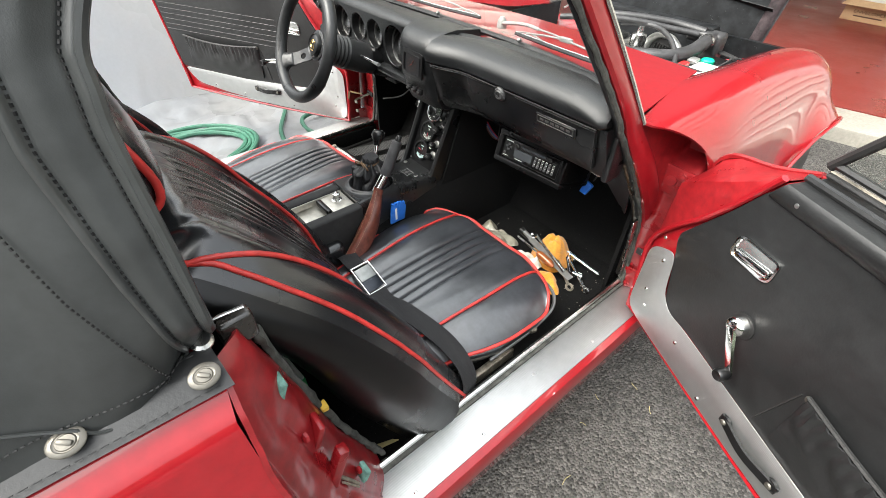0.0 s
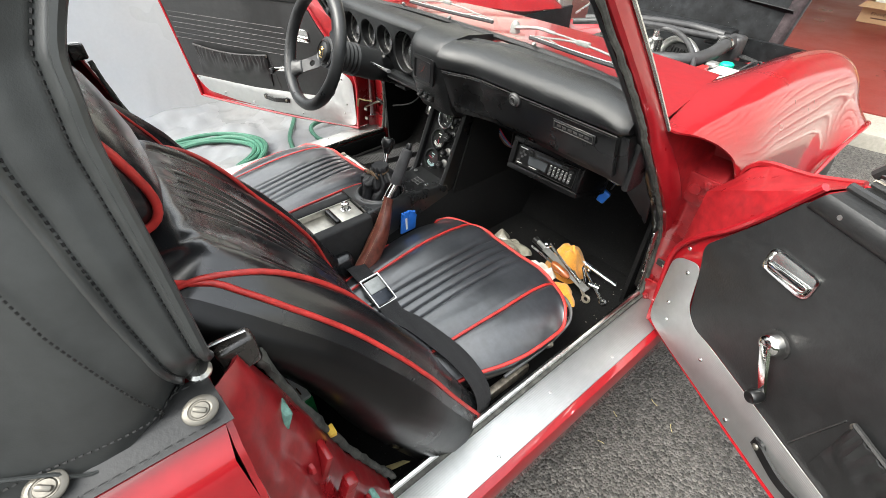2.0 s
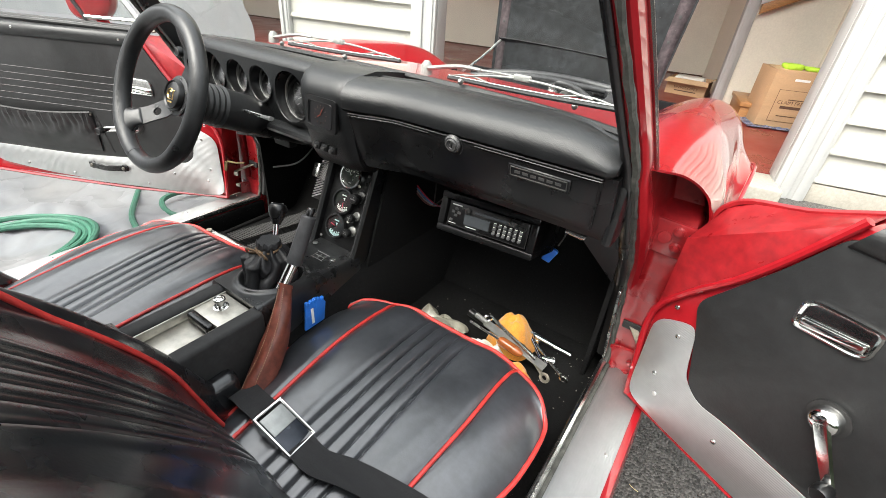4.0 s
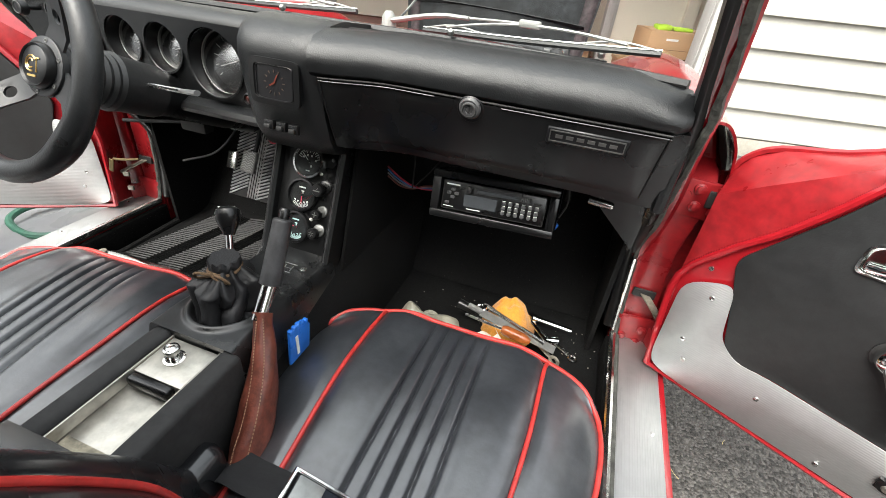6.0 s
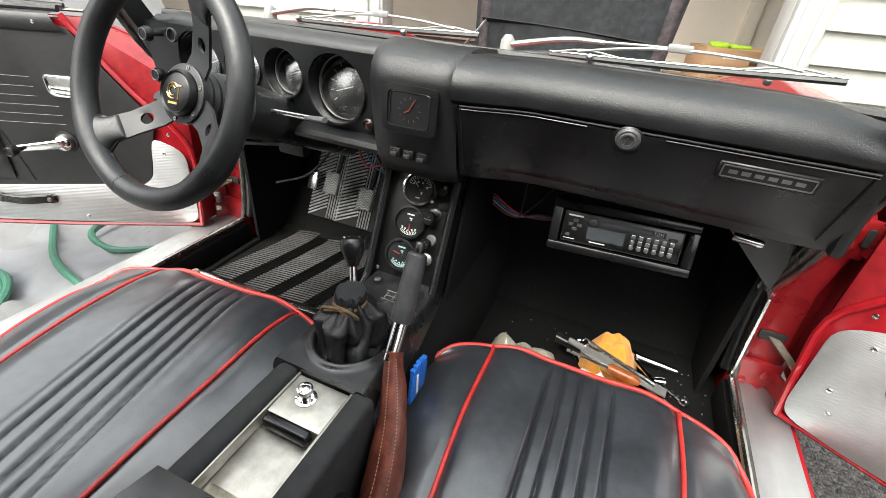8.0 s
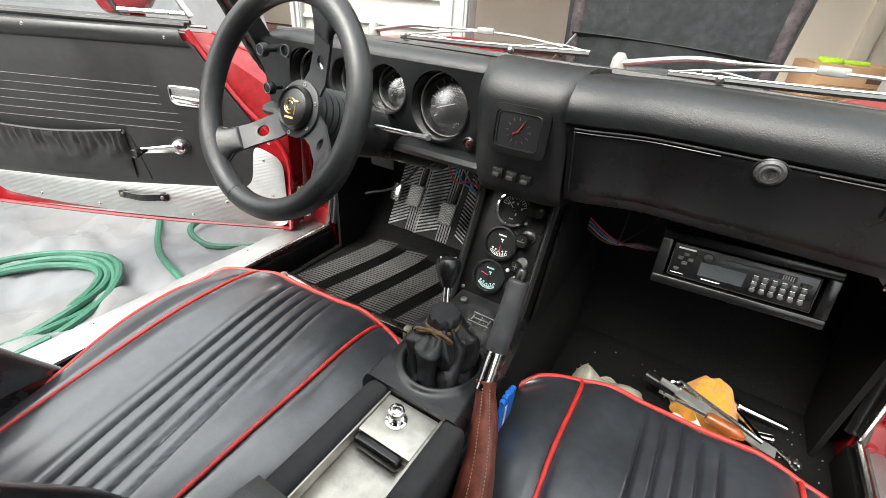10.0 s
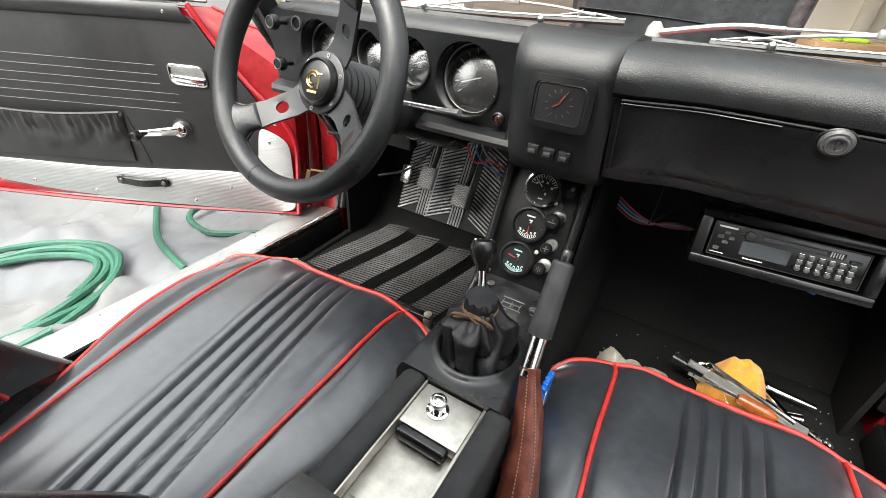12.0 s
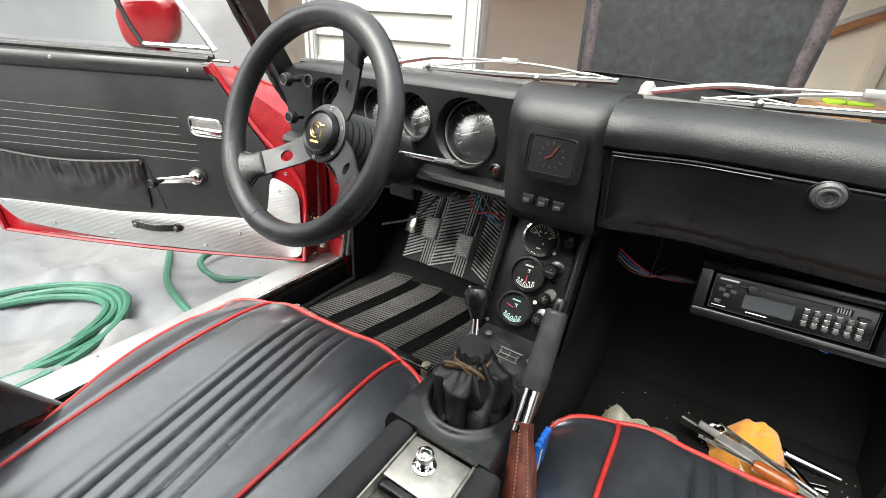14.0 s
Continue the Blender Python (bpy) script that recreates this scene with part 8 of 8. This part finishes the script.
def lump(cx, cy, rx, ry, h, seed, turn=0.0):
    """A crumpled cloth: a soft mound with ridges, a loose hem on the carpet."""
    def f(u, v):
        a, r = 2 * PI * u, v
        w = 1 + 0.28 * noise.noise(vec(math.cos(a) * 1.3, math.sin(a) * 1.3, seed)) + 0.10 * noise.noise(vec(math.cos(a) * 3, math.sin(a) * 3, seed + 4))
        x, y = rx * r * w * math.cos(a), ry * r * w * math.sin(a)
        x, y = x * math.cos(turn) - y * math.sin(turn), x * math.sin(turn) + y * math.cos(turn)
        z = h * (1 - r ** 2.6) * (1 + 0.35 * noise.noise(vec(x * 26, y * 26, seed + 2)) + 0.12 * noise.noise(vec(x * 70, y * 70, seed)))
        return vec(cx + x, cy + y, Z0 + 0.003 + max(0.0, z))
    bm = surf(f, 64, 26)
    bmesh.ops.remove_doubles(bm, verts=bm.verts, dist=0.0002)
    return bm


tagged(part("shop_rag", lump(0.410, 0.965, 0.066, 0.058, 0.082, 3.0, 0.4), CLOTH, sharp=80), "bright orange shop rag crumpled on the floor", "rag")
tagged(part("shop_rag", lump(0.472, 0.868, 0.048, 0.032, 0.026, 9.0, -0.3), CLOTH, sharp=80), "fold of an orange shop rag beside tools", "rag")
tagged(part("flat_file", join(box(-0.085, 0.095, -0.011, 0.011, -0.002, 0.002, 0.0008, 1, pose(0.432, 0.915, Z0 + 0.050, 6, 9, -6)), tube([(0.352, 0.924, Z0 + 0.064), (0.340, 0.925, Z0 + 0.066), (0.318, 0.928, Z0 + 0.069)], 0.007, 8, 3)), mat("brushed_grey_steel", (0.27, 0.27, 0.26), 0.45, 0.6, var=0.15, bump=0.1)), "flat steel scraper lying across an orange rag", "scraper")
sd = root("screwdriver", (0.43, 0.885, Z0), "screwdriver with amber handle", "screwdriver")
part("handle", tube([(0.405, 0.892, Z0 + 0.062), (0.42, 0.892, Z0 + 0.060), (0.448, 0.891, Z0 + 0.056), (0.470, 0.890, Z0 + 0.052)], lambda t: curve1([0, 0.2, 0.8, 1], [0.008, 0.012, 0.012, 0.006], t), 10, 4), ORANGE, sd, "translucent amber handle")
part("blade", tube([(0.32, 0.895, Z0 + 0.070), (0.41, 0.892, Z0 + 0.062)], 0.003, 8, 1), STEEL, sd)
tagged(part("socket_extension", join(tube([(0.44, 1.005, Z0 + 0.024), (0.555, 1.012, Z0 + 0.010)], 0.008, 10, 1), lathe([(0, 0), (0.011, 0), (0.011, 0.03), (0, 0.03)], facing((0.44, 1.005, Z0 + 0.024), (1, 0.06, -0.12)), 14)), CHROME), "chrome socket extension bar on the floor", "tool")
tagged(part("small_socket", tube([(0.50, 0.955, Z0 + 0.010), (0.53, 0.965, Z0 + 0.010)], 0.009, 12, 1), CHROME), "chrome socket beside a wrench", "tool")


def wrench(p, q, r):
    a, b = vec(*p), vec(*q)
    d = (b - a).normalized()
    s = vec(-d.y, d.x, 0)
    return join(tube([a, b], 0.005, 8, 1, flat=0.6), tube([b + d * r + d * (r * math.cos(t)) + s * (r * math.sin(t)) for t in [2 * PI * k / 16 for k in range(16)]], 0.004, 6, 1, closed=True),
                tube([a - d * 0.004 + (-d * math.cos(t) + s * math.sin(t)) * 0.010 for t in [-2.2 + 0.44 * k for k in range(11)]], 0.0042, 6, 1))


tagged(part("wrench", wrench((0.43, 0.945, Z0 + 0.05), (0.522, 0.907, Z0 + 0.010), 0.010), DIRTY), "grimy combination wrench with ring end", "wrench")
tagged(part("wrench", wrench((0.47, 0.985, Z0 + 0.016), (0.562, 0.935, Z0 + 0.006), 0.008), STEEL), "bright combination wrench on the carpet", "wrench")
tagged(part("wrench", wrench((0.455, 0.975, Z0 + 0.040), (0.505, 0.930, Z0 + 0.030), 0.009), CHROME), "bright ring wrench lying on the rag", "wrench")
tagged(part("socket_bar", tube([(0.350, 0.948, Z0 + 0.068), (0.420, 0.925, Z0 + 0.060), (0.500, 0.905, Z0 + 0.046)], 0.0055, 8, 2), STEEL), "bright steel bar across the tool pile", "tool")
tagged(part("socket_ring", tube([vec(0.345, 0.935, Z0 + 0.066) + vec(0.012 * math.cos(t), 0.010 * math.sin(t), 0.004 * math.cos(t)) for t in [PI * k / 8 for k in range(16)]], 0.0035, 6, 1, closed=True), CHROME), "chrome ring on the tool pile", "tool")
tagged(part("punch", tube([(0.292, 0.945, Z0 + 0.052), (0.315, 0.940, Z0 + 0.051), (0.350, 0.932, Z0 + 0.049)], lambda t: 0.0115 - 0.003 * t, 10, 3), PLASTIC), "short black tool handle on the pile", "tool")


def crumple(x0, x1, y0, y1, h, seed):
    def f(u, v):
        return vec(lerp(x0, x1, u) + 0.012 * noise.noise(vec(u * 5, v * 4, seed)), lerp(y0, y1, v) + 0.012 * noise.noise(vec(u * 4, v * 5, seed + 3)), Z0 + 0.002 + h * abs(noise.noise(vec(u * 3, v * 3, seed + 6))) + h * 0.7 * math.sin(PI * u) * math.sin(PI * v))
    return surf(f, 20, 16, -0.001)


tagged(part("plastic_bag", crumple(0.16, 0.30, 0.80, 0.93, 0.045, 2.0), mat("dingy_clear_bag", (0.30, 0.285, 0.23), 0.35, var=0.15, bump=0.3, bscale=30), sharp=30), "dingy plastic bag on the carpet", "bag")
tagged(part("paper_scrap", crumple(0.32, 0.42, 0.83, 0.91, 0.04, 7.0), PAPER, sharp=30), "torn white paper under the tools", "paper")
part_blue = part("blue_tag", rough_up(box(-0.012, 0.012, -0.006, 0.006, -0.02, 0.02, 0.004, 3, pose(0.445, 1.0, 0.525, 0, 20, 10)), 0.004, 40), BLUE)
tagged(part_blue, "small blue plastic connector hanging under the dash", "connector")
tagged(part("connector_wire", tube([(0.46, 1.0, 0.555), (0.47, 1.0, 0.60), (0.45, 0.98, 0.70)], 0.002, 6, 3), RUBBER), "thin wire to the blue connector", "wire")
# blue plastic tool tucked beside the handbrake
br = root("plastic_scraper", (0.12, 0.575, 0.44), "blue toothed plastic scraper beside the tunnel", "scraper")
part("scraper_body", plate([vec(0.118, 0.555, 0.415), vec(0.118, 0.605, 0.415), vec(0.118, 0.612, 0.460), vec(0.118, 0.590, 0.482), vec(0.118, 0.562, 0.477)], (0.006, 0, 0), 0.002), BLUE, br)
for k in range(5):
    part("tooth", box(-0.001, 0.007, -0.0035, 0.0035, 0.0, 0.010, 0.0015, 1, pose(0.118, 0.566 + 0.0095 * k, 0.472 - 0.0035 * max(0, k - 2))), BLUE, br)
part("printed_stripe", box(0.1242, 0.1252, 0.572, 0.578, 0.425, 0.463, 0), LABEL, br)

# parts box behind the seat
X = pose(0.39, 0.062, 0.2535, 0, 0, 6)
pb = root("parts_box", (0.39, 0.062, 0.2535), "white and green printed parts box", "box")
part("box_body", box(-0.045, 0.045, -0.07, 0.07, 0.0, 0.17, 0.002, 1, X), LABEL, pb)
part("green_panel", join(box(-0.0465, 0.0465, -0.0715, 0.0715, 0.0, 0.163, 0.001, 1, X)), GREEN, pb, "green printed band")
words("15380", 0.028, X @ Matrix.Translation((0.014, 0.028, 0.1712)) @ Matrix.Rotation(-PI / 2, 4, "Z"), INK, pb)
part("bar_code", join(*[box(-0.018, 0.006, 0.010 + 0.005 * k, 0.0125 + 0.005 * k, 0.1702, 0.1714, 0, 1, X) for k in range(9)]), INK, pb)
part("small_print", join(*[box(-0.03, 0.01, 0.0712, 0.0722, 0.03 + 0.012 * k, 0.036 + 0.012 * k, 0, 1, X) for k in range(3)]), LABEL, pb)

tagged(part("yellow_clip", rough_up(box(-0.008, 0.008, -0.006, 0.006, -0.005, 0.005, 0.002, 2, pose(0.607, 0.115, 0.585)), 0.002, 90), mat("yellow_plastic", (0.6, 0.38, 0.05), 0.5, bump=0.1)), "yellow plastic clip in the seal", "clip")
tagged(part("dry_leaf", plate([vec(0.565, 0.20, 0.26), vec(0.585, 0.205, 0.275), vec(0.60, 0.24, 0.29), vec(0.58, 0.235, 0.265)], (0.0, 0.0, 0.004), 0.001), STRAW), "pale yellow scrap on the floor", "scrap")

# litter: straw on the asphalt, lint on the carpet
bits = []
for k in range(36):
    x, y, a, l = random.uniform(0.75, 1.9), random.uniform(0.1, 1.6), random.uniform(0, PI), random.uniform(0.006, 0.018)
    d = vec(math.cos(a), math.sin(a), 0) * l
    bits.append(tube([vec(x, y, 0.003) - d, vec(x, y, 0.004) + vec(-d.y, d.x, 0) * 0.2, vec(x, y, 0.003) + d], 0.0008, 4, 2))
tagged(part("straw_litter", join(*bits), STRAW), "bits of dry straw on the asphalt", "litter", kind="stuff")
bits = []
for k in range(90):
    x, y, s = random.uniform(0.15, 0.62), random.uniform(0.8, 1.04), random.uniform(0.0006, 0.0018)
    bits.append(box(-s, s, -s * 0.6, s * 0.6, 0, 0.001, 0, 1, pose(x, y, 0.2525, 0, 0, random.uniform(0, 180))))
tagged(part("carpet_litter", join(*bits), CONCRETE), "pale crumbs and lint on the carpet", "litter", kind="stuff")
grit = []
for k in range(300):
    x, y, s = random.uniform(0.74, 1.6), random.uniform(0.0, 1.5), random.uniform(0.0012, 0.003)
    grit.append(box(-s, s, -s * 0.8, s * 0.8, -s * 0.4, s * 0.7, 0, 1, pose(x, y, 0.0005, random.uniform(0, 60), random.uniform(0, 60), random.uniform(0, 180))))
tagged(part("grit", join(*grit), ASPHALT), "loose grit on the asphalt", "grit", kind="stuff")
